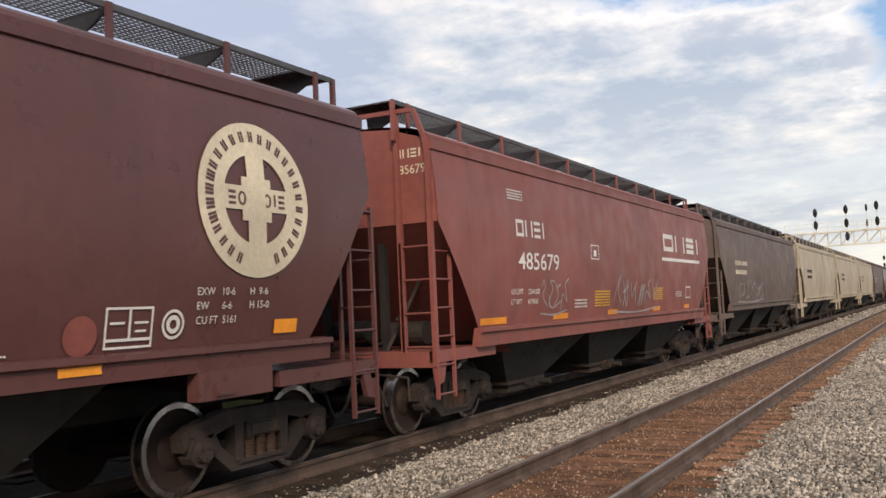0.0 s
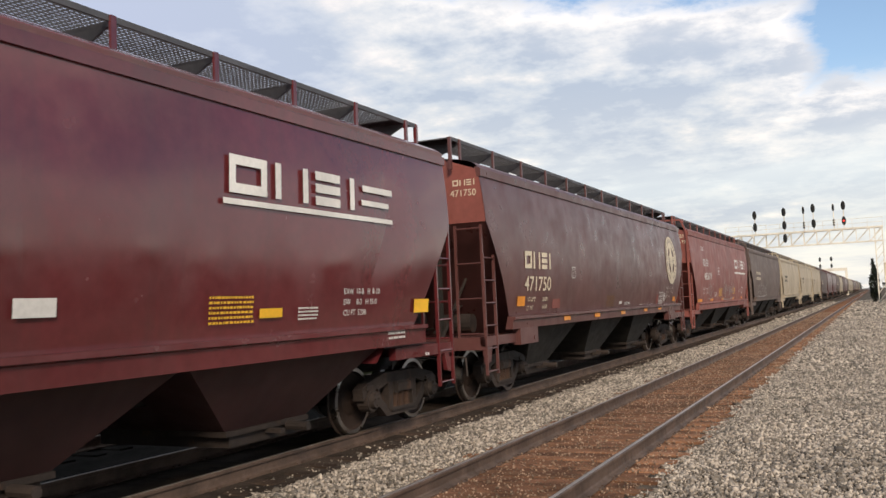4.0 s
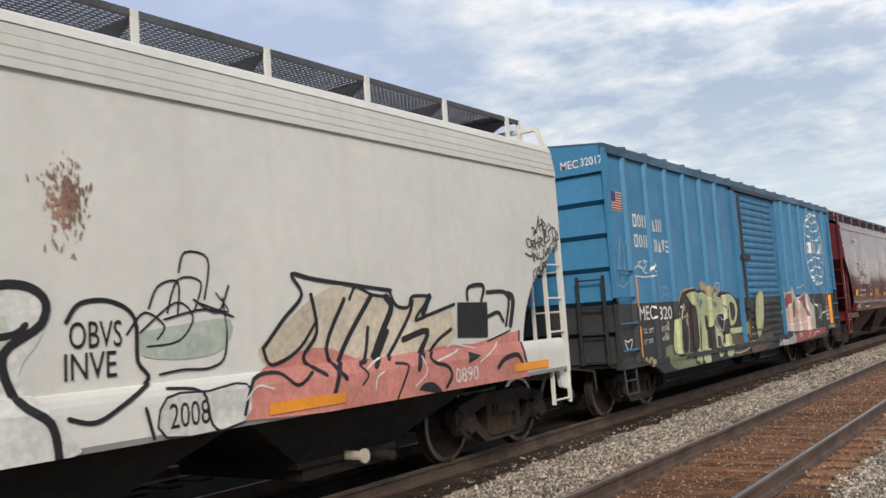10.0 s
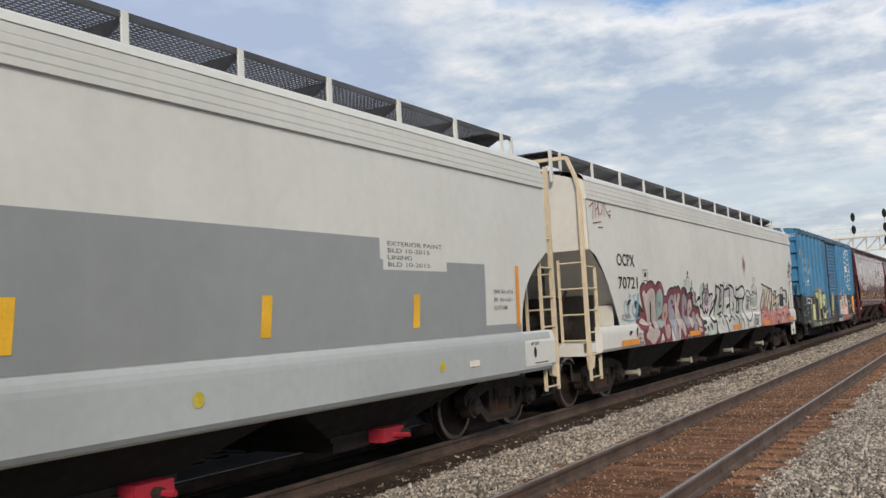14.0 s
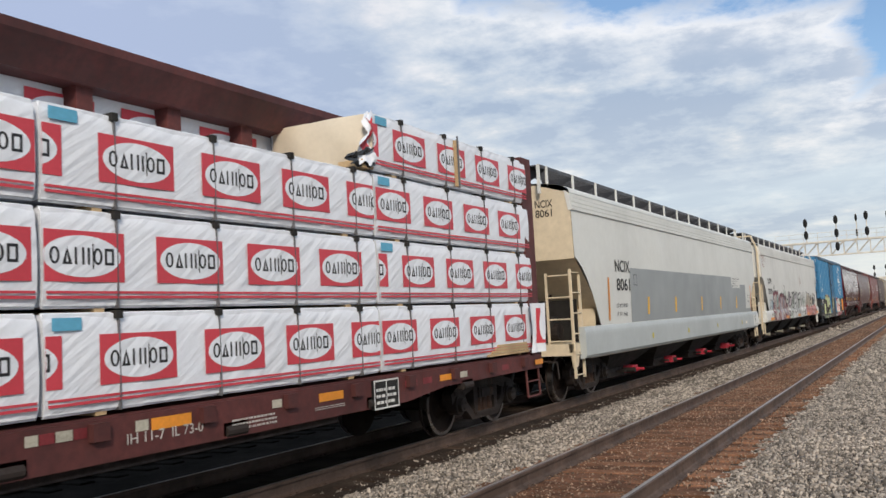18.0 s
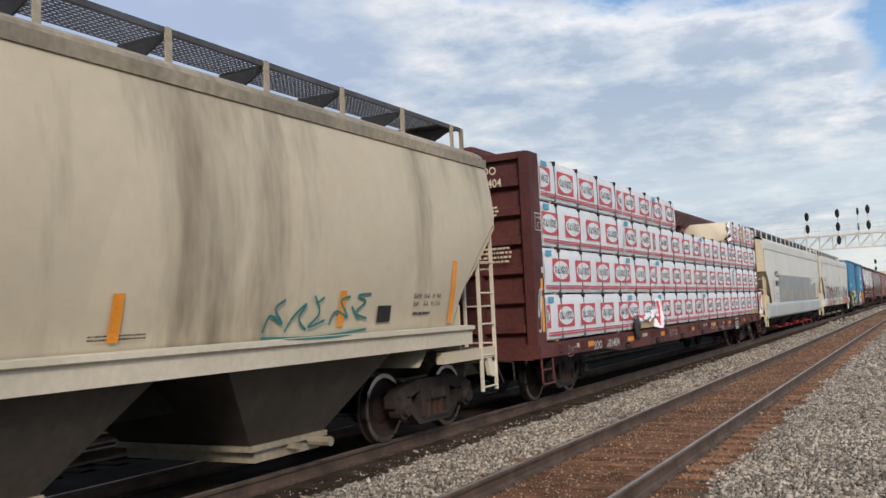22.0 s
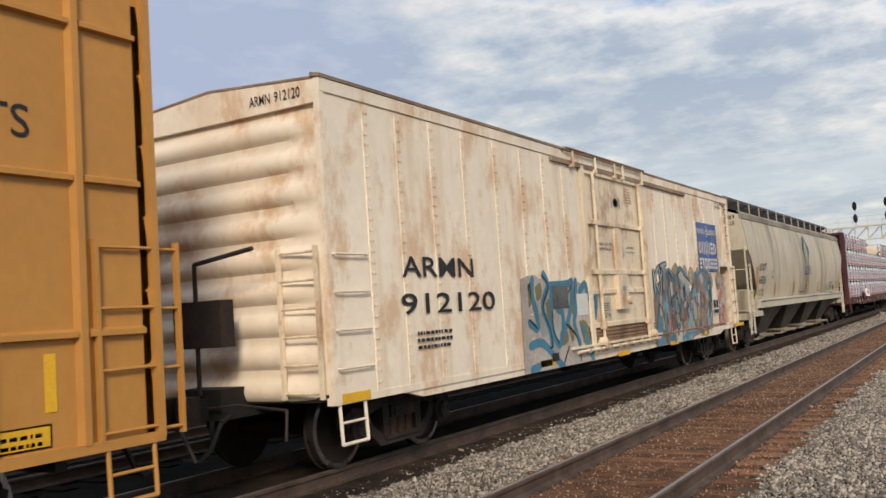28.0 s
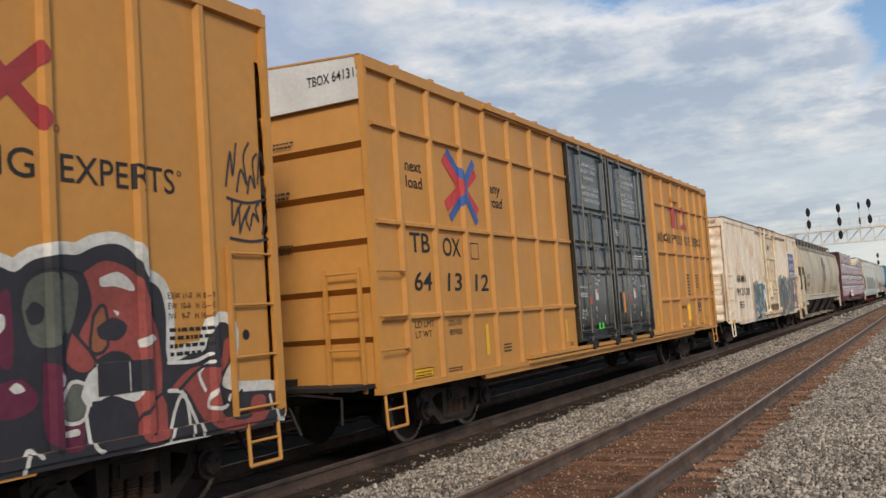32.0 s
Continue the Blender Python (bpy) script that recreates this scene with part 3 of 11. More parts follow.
def wheelset_mesh():
    b = Build()
    prof = [(0.675, 0.07), (0.675, 0.40), (0.68, 0.478), (0.695, 0.484), (0.712, 0.462), (0.805, 0.455), (0.81, 0.40), (0.765, 0.375), (0.75, 0.21), (0.80, 0.15), (0.81, 0.085), (1.0, 0.08)]
    b.lathe(prof, 0, 36)
    b.lathe([(-a, r) for a, r in prof[::-1]], 0, 36)
    b.rod((-0.7, 0, 0), (0.7, 0, 0), 0.085, 12)
    me = b.mesh("wheelset", M["wheel"], smooth=True)
    me.materials.append(M["tread"])
    for p in me.polygons:
        c = p.center
        if 0.452 < math.hypot(c.y, c.z) < 0.4625 or (0.40 < math.hypot(c.y, c.z) < 0.452 and abs(c.x) > 0.80 and abs(c.x) < 0.809):
            p.material_index = 1
    return me


def side_frame_mesh():
    b = Build()
    b.prism([(-1.10, 0.47), (-1.12, 0.62), (-0.98, 0.70), (-0.52, 0.80), (0.52, 0.80), (0.98, 0.70), (1.12, 0.62), (1.10, 0.47), (0.98, 0.55), (0.80, 0.55), (0.46, 0.64), (-0.46, 0.64), (-0.80, 0.55), (-0.98, 0.55)], "x", 0.94, 1.10)
    b.prism([(-0.80, 0.56), (-0.72, 0.40), (-0.45, 0.19), (0.45, 0.19), (0.72, 0.40), (0.80, 0.56), (0.66, 0.58), (0.60, 0.46), (0.38, 0.30), (-0.38, 0.30), (-0.60, 0.46), (-0.66, 0.58)], "x", 0.95, 1.09)
    for s in (-1, 1):
        b.prism([(s * 0.40, 0.28), (s * 0.30, 0.28), (s * 0.28, 0.66), (s * 0.42, 0.66)], "x", 0.96, 1.11)
        b.prism([(s * 0.74, 0.38), (s * 0.70, 0.60), (s * 0.79, 0.60), (s * 0.82, 0.42)], "x", 0.97, 1.10)
        b.rod((0.96, s * 0.89, 0.457), (1.13, s * 0.89, 0.457), 0.155, 14)
        b.rod((1.13, s * 0.89, 0.457), (1.19, s * 0.89, 0.457), 0.115, 14, 0.10)
        for k in range(3):
            a = 2 * math.pi * k / 3 + 0.5
            b.rod((1.185, s * 0.89 + 0.06 * math.cos(a), 0.457 + 0.06 * math.sin(a)), (1.205, s * 0.89 + 0.06 * math.cos(a), 0.457 + 0.06 * math.sin(a)), 0.018, 6)
        b.prism([(s * 0.75, 0.60), (s * 1.03, 0.60), (s * 1.03, 0.66), (s * 0.75, 0.66)], "x", 0.92, 1.12)
    b.box(0.90, 1.13, -0.26, 0.26, 0.50, 0.66)
    b.box(0.93, 1.12, -0.36, 0.36, 0.255, 0.30)
    return b.mesh("side_frame", M["cast"])


def spring_mesh():
    b = Build()
    for y in (-0.17, 0.0, 0.17):
        z = 0.30
        for k in range(7):
            b.rod((1.05, y, z), (1.05, y, z + 0.019), 0.072, 10)
            b.rod((1.05, y, z + 0.019), (1.05, y, z + 0.029), 0.052, 8)
            z += 0.029
    return b.mesh("spring_nest", M["spring"])


def bolster_mesh():
    b = Build()
    b.prism([(-1.15, 0.52), (-1.15, 0.63), (-0.5, 0.72), (0.5, 0.72), (1.15, 0.63), (1.15, 0.52), (0.4, 0.40), (-0.4, 0.40)], "y", -0.2, 0.2)
    for s in (-1, 1):
        b.box(-0.85, 0.85, s * 0.42 - 0.04, s * 0.42 + 0.04, 0.36, 0.44)
    b.rod((0, 0, 0.7), (0, 0, 0.9), 0.2, 12)
    return b.mesh("truck", M["cast"])


WHEEL, FRAME_R, SPRING, BOLSTER = wheelset_mesh(), side_frame_mesh(), spring_mesh(), bolster_mesh()
SPIN, CARS = [], []
FAR = False  # true while cars far ahead are built, whose smallest parts are joined


def add_truck(car, y, spins):
    t = part("truck", BOLSTER, None, car)
    t.location.y = y
    for k in (0, 180):
        f = part("side_frame", FRAME_R, None, t, "grimy cast steel side frame")
        s = part("spring_nest", SPRING, None, t, "rusty coil springs")
        f.rotation_euler.z = s.rotation_euler.z = radians(k)
    for s in (-1, 1):
        w = part("wheelset", WHEEL, None, t, "worn steel wheels with polished treads")
        w.location = (0, s * 0.89, 0.462)
        if spins:
            SPIN.append((w, s * 0.89))


def add_coupler(car, y, s, mat="cast"):
    """Drawbar, knuckle and brake hose at the end y; s is the way out."""
    b = Build().box(-0.14, 0.14, min(y - s * 0.7, y + s * 0.28), max(y - s * 0.7, y + s * 0.28), 0.72, 0.96)
    b.prism([(-0.19, 0), (-0.16, s * 0.30), (-0.02, s * 0.34), (-0.02, s * 0.16), (0.10, s * 0.12), (0.16, s * 0.30), (0.24, s * 0.26), (0.2, 0)], "z", 0.70, 1.0)
    for i in range(len(b.v) - 16, len(b.v)):
        b.v[i] = (b.v[i][0], b.v[i][1] + y + s * 0.22, b.v[i][2])
    c = part("coupler", b, mat, car, "rusty cast steel knuckle coupler")
    pts = [(0.42, y, 0.78), (0.45, y + s * 0.18, 0.72), (0.44, y + s * 0.32, 0.48), (0.40, y + s * 0.45, 0.36), (0.33, y + s * 0.62, 0.40)]
    part("air_hose", Build().tube(pts, 0.026, 7), "dark", c, "black rubber brake hose")
    lever = [(0.2, y + s * 0.12, 0.86), (0.7, y + s * 0.16, 0.90), (1.3, y + s * 0.12, 0.84), (1.36, y + s * 0.22, 0.55)]
    part("uncoupling_lever", Build().tube(lever, 0.016), mat, c, "bent steel uncoupling lever")


def add_ladder(car, x, ya, yb, z0, z1, mat, rungs=None, name="ladder", flat=False, off=0.0):
    """Two stiles along the side plane x with single rungs as sub-parts."""
    b = Build()
    for y in (ya, yb):
        b.box(x - 0.012, x + 0.036, y - 0.018, y + 0.018, z0, z1)
    n = rungs or max(2, int((z1 - z0) / 0.38))
    if FAR:
        for k in range(n):
            b.rod((x + 0.02, ya, z0 + 0.06 + (z1 - z0 - 0.12) * k / (n - 1)), (x + 0.02, yb, z0 + 0.06 + (z1 - z0 - 0.12) * k / (n - 1)), 0.015, 4)
        return part(name, b, mat, car)
    lad = part(name, b, mat, car)
    me = Build().rod((x + 0.02, ya, 0), (x + 0.02, yb, 0), 0.015, 6).mesh("rung", M[mat] if isinstance(mat, str) else mat)
    for k in range(n):
        part("rung", me, None, lad).location.z = z0 + 0.06 + (z1 - z0 - 0.12) * k / (n - 1)
    return lad


def add_end_ladder(car, y, xa, xb, z0, z1, mat, rungs, name="end_ladder"):
    b = Build()
    for x in (xa, xb):
        b.box(x - 0.018, x + 0.018, y - 0.025, y + 0.025, z0, z1)
    if FAR:
        for k in range(rungs):
            b.rod((xa, y, z0 + 0.06 + (z1 - z0 - 0.12) * k / (rungs - 1)), (xb, y, z0 + 0.06 + (z1 - z0 - 0.12) * k / (rungs - 1)), 0.015, 4)
        part(name, b, mat, car)
        return
    lad = part(name, b, mat, car)
    me = Build().rod((xa, y, 0), (xb, y, 0), 0.015, 6).mesh("rung", M[mat])
    for k in range(rungs):
        part("rung", me, None, lad).location.z = z0 + 0.06 + (z1 - z0 - 0.12) * k / (rungs - 1)


def add_step(car, x, y, mat, w=0.42, z0=0.45, z1=1.0):
    """Stirrup step hung below the sill."""
    b = Build().tube([(x, y - w / 2, z1), (x + 0.02, y - w / 2, z0), (x + 0.02, y + w / 2, z0), (x, y + w / 2, z1)], 0.02, 6)
    b.rod((x + 0.01, y - w / 2, (z0 + z1) / 2), (x + 0.01, y + w / 2, (z0 + z1) / 2), 0.015, 6)
    part("sill_step", b, mat, car)


def add_brake(car, y, s, mat):
    """Hand brake wheel, its box, cylinder and rods on the end platform."""
    p = part("brake_cylinder", Build().rod((-0.5, y - s * 0.5, 1.45), (0.1, y - s * 0.5, 1.45), 0.14, 14), "dark", car)
    part("air_reservoir", Build().rod((0.25, y - s * 0.75, 1.38), (0.95, y - s * 0.75, 1.38), 0.17, 14), "cast", car, "small cylindrical air tank")
    b = Build()
    for i in range(16):
        a, c = 2 * math.pi * i / 16, 2 * math.pi * (i + 1) / 16
        b.rod((-0.75 + 0.26 * math.cos(a), y + s * 0.03, 2.0 + 0.26 * math.sin(a)), (-0.75 + 0.26 * math.cos(c), y + s * 0.03, 2.0 + 0.26 * math.sin(c)), 0.016, 5)
    for i in range(5):
        a = 2 * math.pi * i / 5
        b.rod((-0.75, y, 2.0), (-0.75 + 0.26 * math.cos(a), y + s * 0.03, 2.0 + 0.26 * math.sin(a)), 0.012, 5)
    part("brake_wheel", b, mat, car)
    rods = Build()
    for x, z in ((-0.35, 1.2), (0.5, 1.25), (0.85, 1.6)):
        rods.rod((x, y - s * 0.1, z), (x * 0.4, y - s * 1.7, z + 0.1), 0.022, 6)
    rods.rod((0.6, y - s * 0.1, 1.05), (0.75, y - s * 1.1, 2.3), 0.03, 6)
    part("brake_rigging", rods, "cast", car)


# ---- paint marks: thin sheets that follow the side ----
TEXTS = {}


def text_data(s, bold):
    if (s, bold) not in TEXTS:
        cu = bpy.data.curves.new("text", "FONT")
        cu.body, cu.size, cu.offset, cu.resolution_u = s, 1.0, bold, 3
        ob = bpy.data.objects.new("text", cu)
        me = bpy.data.meshes.new_from_object(ob)
        bm = bmesh.new()
        bm.from_mesh(me)
        bmesh.ops.triangulate(bm, faces=bm.faces)
        bm.verts.ensure_lookup_table()
        v = [tuple(p.co) for p in bm.verts]
        f = [tuple(p.index for p in q.verts) for q in bm.faces]
        bm.free()
        bpy.data.meshes.remove(me)
        bpy.data.objects.remove(ob)
        bpy.data.curves.remove(cu)
        TEXTS[(s, bold)] = (v, f)
    return TEXTS[(s, bold)]


class Side:
    """A painted surface: place(u, v, off), with the lines u and v along which it folds."""

    def __init__(self, place, u_folds=(), v_folds=()):
        self.place, self.u_folds, self.v_folds = place, sorted(u_folds), sorted(v_folds)

    def __call__(self, u, v, off=0.0):
        return self.place(u, v, off)


def fold_split(polys, axis, folds):
    """Cut convex polygons along each fold line of one axis."""
    for c in folds:
        out = []
        for q in polys:
            lo, hi = min(p[axis] for p in q), max(p[axis] for p in q)
            if lo > c - 1e-5 or hi < c + 1e-5:
                out.append(q)
                continue
            left, right = [], []
            for p, n in zip(q, q[1:] + q[:1]):
                if p[axis] <= c:
                    left.append(p)
                if p[axis] >= c:
                    right.append(p)
                if (p[axis] - c) * (n[axis] - c) < 0:
                    t = (c - p[axis]) / (n[axis] - p[axis])
                    m = tuple(p[i] + (n[i] - p[i]) * t for i in range(3))
                    left.append(m)
                    right.append(m)
            out += [h for h in (left, right) if len(h) > 2]
        polys = out
    return polys


class Marks:
    """Marks of one colour on a side (or end) of a car, kept flat as (u, v, off) until put()."""

    def __init__(self, surf):
        self.surf, self.b, self.n, self.starts, self.inside = surf, Build(), 0, [], False

    def begin(self, inside=False):
        """Note where a separate mark begins."""
        if not self.inside:
            self.starts.append(len(self.b.f))
        self.inside = inside or self.inside

    def text(self, s, u, v, h, w=None, bold=0.0, slant=0.0):
        """Text from its lower left corner; h: height of capitals; w: width of the whole."""
        self.begin()
        vs, fs = text_data(s, bold)
        k = h / 0.69
        u0, u1 = min(p[0] for p in vs), max(p[0] for p in vs)
        kx = w / (u1 - u0) if w else k
        self.b.add([(u + (p[0] - u0) * kx + slant * p[1] * k, v + p[1] * k, 0.007) for p in vs], fs)
        return self

    def rect(self, u0, u1, v0, v1, off=0.006, slant=0.0):
        self.begin()
        n = max(1, int((v1 - v0) / 0.2))
        m = max(1, int((u1 - u0) / 1.5))
        self.b.grid(lambda a, c: (u0 + (u1 - u0) * a + slant * c * (v1 - v0), v0 + (v1 - v0) * c, off), m, n)
        return self

    def border(self, u0, u1, v0, v1, w=0.02):
        self.begin(True)
        self.rect(u0, u1, v0, v0 + w).rect(u0, u1, v1 - w, v1).rect(u0, u0 + w, v0 + w, v1 - w).rect(u1 - w, u1, v0 + w, v1 - w)
        self.inside = False
        return self

    def bars(self, u0, u1, v0, v1, rows, seed=0):
        """Writing too small to read: rows of short bars."""
        self.begin(True)
        r = random.Random(seed)
        h = (v1 - v0) / (rows * 2.1)
        for k in range(rows):
            v, u = v1 - (k + 1) * (v1 - v0) / rows, u0
            while u < u1 - h:
                w = h * r.uniform(0.7, 2.4)
                self.rect(u, min(u1, u + w), v, v + h)
                u += w + h * r.uniform(0.35, 0.8)
        self.inside = False
        return self

    def shapes(self, kinds, u0, u1, v0, v1, w=0.2, slant=0.0):
        """A trade mark as a row of plain shapes: o ring, b hollow block, t triangle, v its reverse, h two posts, m three, i one, e stacked bars, d half ring."""
        self.begin()
        wide_ = {"i": 0.42, "m": 1.3, "e": 0.85}
        total = sum(wide_.get(k, 1.0) for k in kinds) + 0.24 * (len(kinds) - 1)
        k, h, u, p = (u1 - u0) / total, v1 - v0, u0, w * (v1 - v0)

        def quad(a, b, c, d):
            self.b.add([(x + slant * (z - v0), z, 0.006) for x, z in (a, b, c, d)], [(0, 1, 2, 3)])

        def band(outer, inner):
            n = len(outer)
            for i in range(n):
                quad(outer[i], outer[(i + 1) % n], inner[(i + 1) % n], inner[i])

        for c in kinds:
            a, b = u, u + wide_.get(c, 1.0) * k
            m, z = (a + b) / 2, (v0 + v1) / 2
            if c in "od":
                n = 20
                ring = [(math.cos(2 * math.pi * i / n), math.sin(2 * math.pi * i / n)) for i in range(n)]
                if c == "d":
                    ring = [(-1.0, y) if x < 0 else (2 * x - 1, y) for x, y in ring]
                band([(m + (b - a) / 2 * x, z + h / 2 * y) for x, y in ring], [(m + ((b - a) / 2 - p) * x, z + (h / 2 - p * 0.8) * y) for x, y in ring])
            elif c == "b":
                band([(a, v0), (b, v0), (b, v1), (a, v1)], [(a + p, v0 + p), (b - p, v0 + p), (b - p, v1 - p), (a + p, v1 - p)])
            elif c in "tv":
                f = (lambda y: y) if c == "t" else (lambda y: v0 + v1 - y)
                band([(a, f(v0)), (b, f(v0)), (m, f(v1))], [(a + p * 1.5, f(v0 + p * 0.8)), (b - p * 1.5, f(v0 + p * 0.8)), (m, f(v1 - p * 1.9))])
            elif c == "e":
                for i in range(3):
                    q = v0 + (h - p) * i / 2
                    quad((a, q), (b, q), (b, q + p), (a, q + p))
            else:
                n = {"i": 1, "h": 2, "m": 3}[c]
                for i in range(n):
                    q = m - p / 2 if n == 1 else a + (b - a - p) * i / (n - 1)
                    quad((q, v0), (q + p, v0), (q + p, v1), (q, v1))
            u = b + 0.24 * k
        return self

    def fill(self, pts, off):
        """A filled outline of any form."""
        self.begin()
        tris = geometry.tessellate_polygon([[Vector((p[0], p[1], 0)) for p in pts]])
        self.b.add([(p[0], p[1], off) for p in pts], [tuple(t) for t in tris])
        return self

    def crop(self, u0, u1, v0, v1):
        """Cut away what lies outside the box."""
        polys = fold_split(fold_split([[self.b.v[i] for i in q] for q in self.b.f], 0, (u0, u1)), 1, (v0, v1))
        self.b = Build()
        for q in polys:
            u, v = sum(p[0] for p in q) / len(q), sum(p[1] for p in q) / len(q)
            if u0 < u < u1 and v0 < v < v1:
                self.b.add(q, [tuple(range(len(q)))])
        return self

    def disc(self, u, v, ru, rv, off=0.006, n=32, inner=0.0, a0=0.0, a1=360.0):
        self.begin()
        rings = 5

        def at(a, c):
            t, r = radians(a0 + (a1 - a0) * a), inner + (1 - inner) * c
            return (u + ru * r * math.cos(t), v + rv * r * math.sin(t), off)

        self.b.grid(at, n, rings if inner < 0.8 else 1)
        return self

    def stroke(self, pts, w, off=0.008, round_=False):
        """A painted line of width w, or a list of widths."""
        self.begin()
        self.n += 1
        off += 0.00005 * (self.n % 9)
        pts = [p for k, p in enumerate(pts) if k == 0 or math.hypot(p[0] - pts[k - 1][0], p[1] - pts[k - 1][1]) > 1e-4]
        if len(pts) < 2:
            return self
        heads = [math.atan2(q[1] - p[1], q[0] - p[0]) for p, q in zip(pts, pts[1:])]
        rows, n = [], len(pts)
        for k, p in enumerate(pts):
            m = w[k] if isinstance(w, list) else w
            first, last = heads[max(k - 1, 0)], heads[min(k, n - 2)]
            turn = (last - first + math.pi) % (2 * math.pi) - math.pi
            steps = max(1, int(abs(turn) / 0.6))
            for i in range(steps + 1 if abs(turn) > 0.6 else 1):
                rows.append((p, first + turn * (i / steps if abs(turn) > 0.6 else 0.5), m))
        if round_:
            ends = [(pts[0], heads[0], w[0] if isinstance(w, list) else w, (-0.5, -0.3)), (pts[-1], heads[-1], w[-1] if isinstance(w, list) else w, (0.3, 0.5))]
            for (p, a, m, reach), at in zip(ends, (0, len(rows))):
                caps = [((p[0] + math.cos(a) * m * r, p[1] + math.sin(a) * m * r), a, m * math.sqrt(max(0.01, 1 - 4 * r * r))) for r in reach]
                rows[at:at] = caps
        vs = []
        for k, (p, a, m) in enumerate(rows):
            o = off + 0.00008 * abs(k % 8 - 4)
            nu, nv = -math.sin(a) * m / 2, math.cos(a) * m / 2
            vs += [(p[0] + nu, p[1] + nv, o), (p[0] - nu, p[1] - nv, o)]
        self.b.add(vs, [(2 * k, 2 * k + 1, 2 * k + 3, 2 * k + 2) for k in range(len(rows) - 1)])
        return self

    def sheet(self):
        """The marks laid on the surface."""
        polys = [[self.b.v[i] for i in q] for q in self.b.f]
        if isinstance(self.surf, Side):
            polys = fold_split(fold_split(polys, 0, self.surf.u_folds), 1, self.surf.v_folds)
        out, known = Build(), {}
        for q in polys:
            ids = []
            for p in q:
                key = tuple(round(c, 5) for c in p)
                if key not in known:
                    known[key] = len(out.v)
                    out.v.append(tuple(self.surf(*p)))
                if known[key] not in ids:
                    ids.append(known[key])
            if len(ids) > 2:
                out.f.append(tuple(ids))
        return out

    def put(self, car, mat, name="marking", label=""):
        if name in ("reflector", "marking", "stencil", "trade_mark", "repaint_patch", "emblem_stem", "sticker") and len(self.starts) > 1 and not FAR:
            b, ends = self.b, self.starts[1:] + [len(self.b.f)]
            for s, e in zip(self.starts, ends):
                self.b = Build()
                for q in b.f[s:e]:
                    self.b.add([b.v[i] for i in q], [tuple(range(len(q)))])
                part(name, self.sheet().mesh(name, M[mat] if isinstance(mat, str) else mat, recalc=False), None, car, label)
        elif self.b.v:
            return part(name, self.sheet().mesh(name, M[mat] if isinstance(mat, str) else mat, recalc=False), None, car, label)


def curve(pts, n=6):
    """Smooth line through points."""
    out = []
    P = [pts[0]] + list(pts) + [pts[-1]]
    for i in range(1, len(P) - 2):
        for k in range(n):
            t = k / n
            out.append(tuple(0.5 * (2 * P[i][d] + (P[i + 1][d] - P[i - 1][d]) * t + (2 * P[i - 1][d] - 5 * P[i][d] + 4 * P[i + 1][d] - P[i + 2][d]) * t * t + (3 * P[i][d] - P[i - 1][d] - 3 * P[i + 1][d] + P[i + 2][d]) * t ** 3) for d in (0, 1)))
    return out + [tuple(pts[-1])]


PAINT = {}


def spray(name, color):
    if name not in PAINT:
        PAINT[name] = material("spray paint " + name, color, 0.55, vary=0.25, scale=4, bump=0)
    return PAINT[name]


# abstract hooks, zigzags and loops on a grid of 0 to 4; strokes parted by bars
GLYPHS = "00 13 31 44;04 22 00 41|13 34;40 22 34 12 00;02 24 42 20 12;00 24 10 34 20 44;04 11 33 40|22 44;44 23 41 12 00;03 14 23 12 21 40;00 03 24 22 43 40;04 30 34 10|02 43;01 04 23 42 30 12;44 14 33 11 40|02 20;00 34 12 44|21 40".split(";")


def glyph(r, u, v, w, h, lean=0.0):
    """One skeleton, shaken a little, in the box at u, v."""
    out = []
    for line in r.choice(GLYPHS).split("|"):
        pts = [(int(p[0]) / 4 + r.uniform(-0.06, 0.06), int(p[1]) / 4 + r.uniform(-0.05, 0.05)) for p in line.split()]
        pts = [(u + w * x + lean * h * y, v + h * y) for x, y in pts]
        out.append(curve(pts, 5) if len(pts) > 2 else [pts[0], ((pts[0][0] + pts[1][0]) / 2 + r.uniform(-0.05, 0.05) * w, (pts[0][1] + pts[1][1]) / 2), pts[1]])
    return out


def wildstyle(car, surf, u0, u1, v0, v1, fills, line, seed, count=40, size=1.0):
    """Angular interlocked bars in several colours, each with a thin dark edge, and small dabs."""
    r = random.Random(seed)
    fil, edge = {k: Marks(surf) for k in fills}, Marks(surf)
    for i in range(count):
        u, v = u0 + (u1 - u0) * (i + r.random()) / count, r.uniform(v0, v1)
        ang = radians(r.choice((0, 35, 50, 90, 130, 145)) + r.uniform(-10, 10))
        c, s, L, w = math.cos(ang), math.sin(ang), size * r.uniform(0.25, 0.55), size * r.uniform(0.09, 0.19)
        tip = r.uniform(0.0, 0.25) * size
        q = [(-L, -w), (L, -w), (L + tip, 0), (L, w), (-L, w)]
        q = [(u + c * x - s * y, v + s * x + c * y) for x, y in q]
        z = 0.003 + 0.00016 * i
        k = r.choice(fills)
        fil[k].b.add([(x, y, z) for x, y in q], [tuple(range(5))])
        if r.random() < 0.6:
            edge.stroke([q[0], q[1], q[2]], 0.022 * size, z + 0.0004)
        for j in range(3):
            fil[r.choice(fills)].disc(r.uniform(u0, u1), r.uniform(v0, v1), 0.03 * size * r.uniform(0.4, 1.6), 0.035 * size, 0.0105, 8)
    for k, m in fil.items():
        m.crop(u0, u1, v0, v1).put(car, k, "graffiti_fill")
    edge.crop(u0, u1, v0, v1).put(car, line, "graffiti_line")


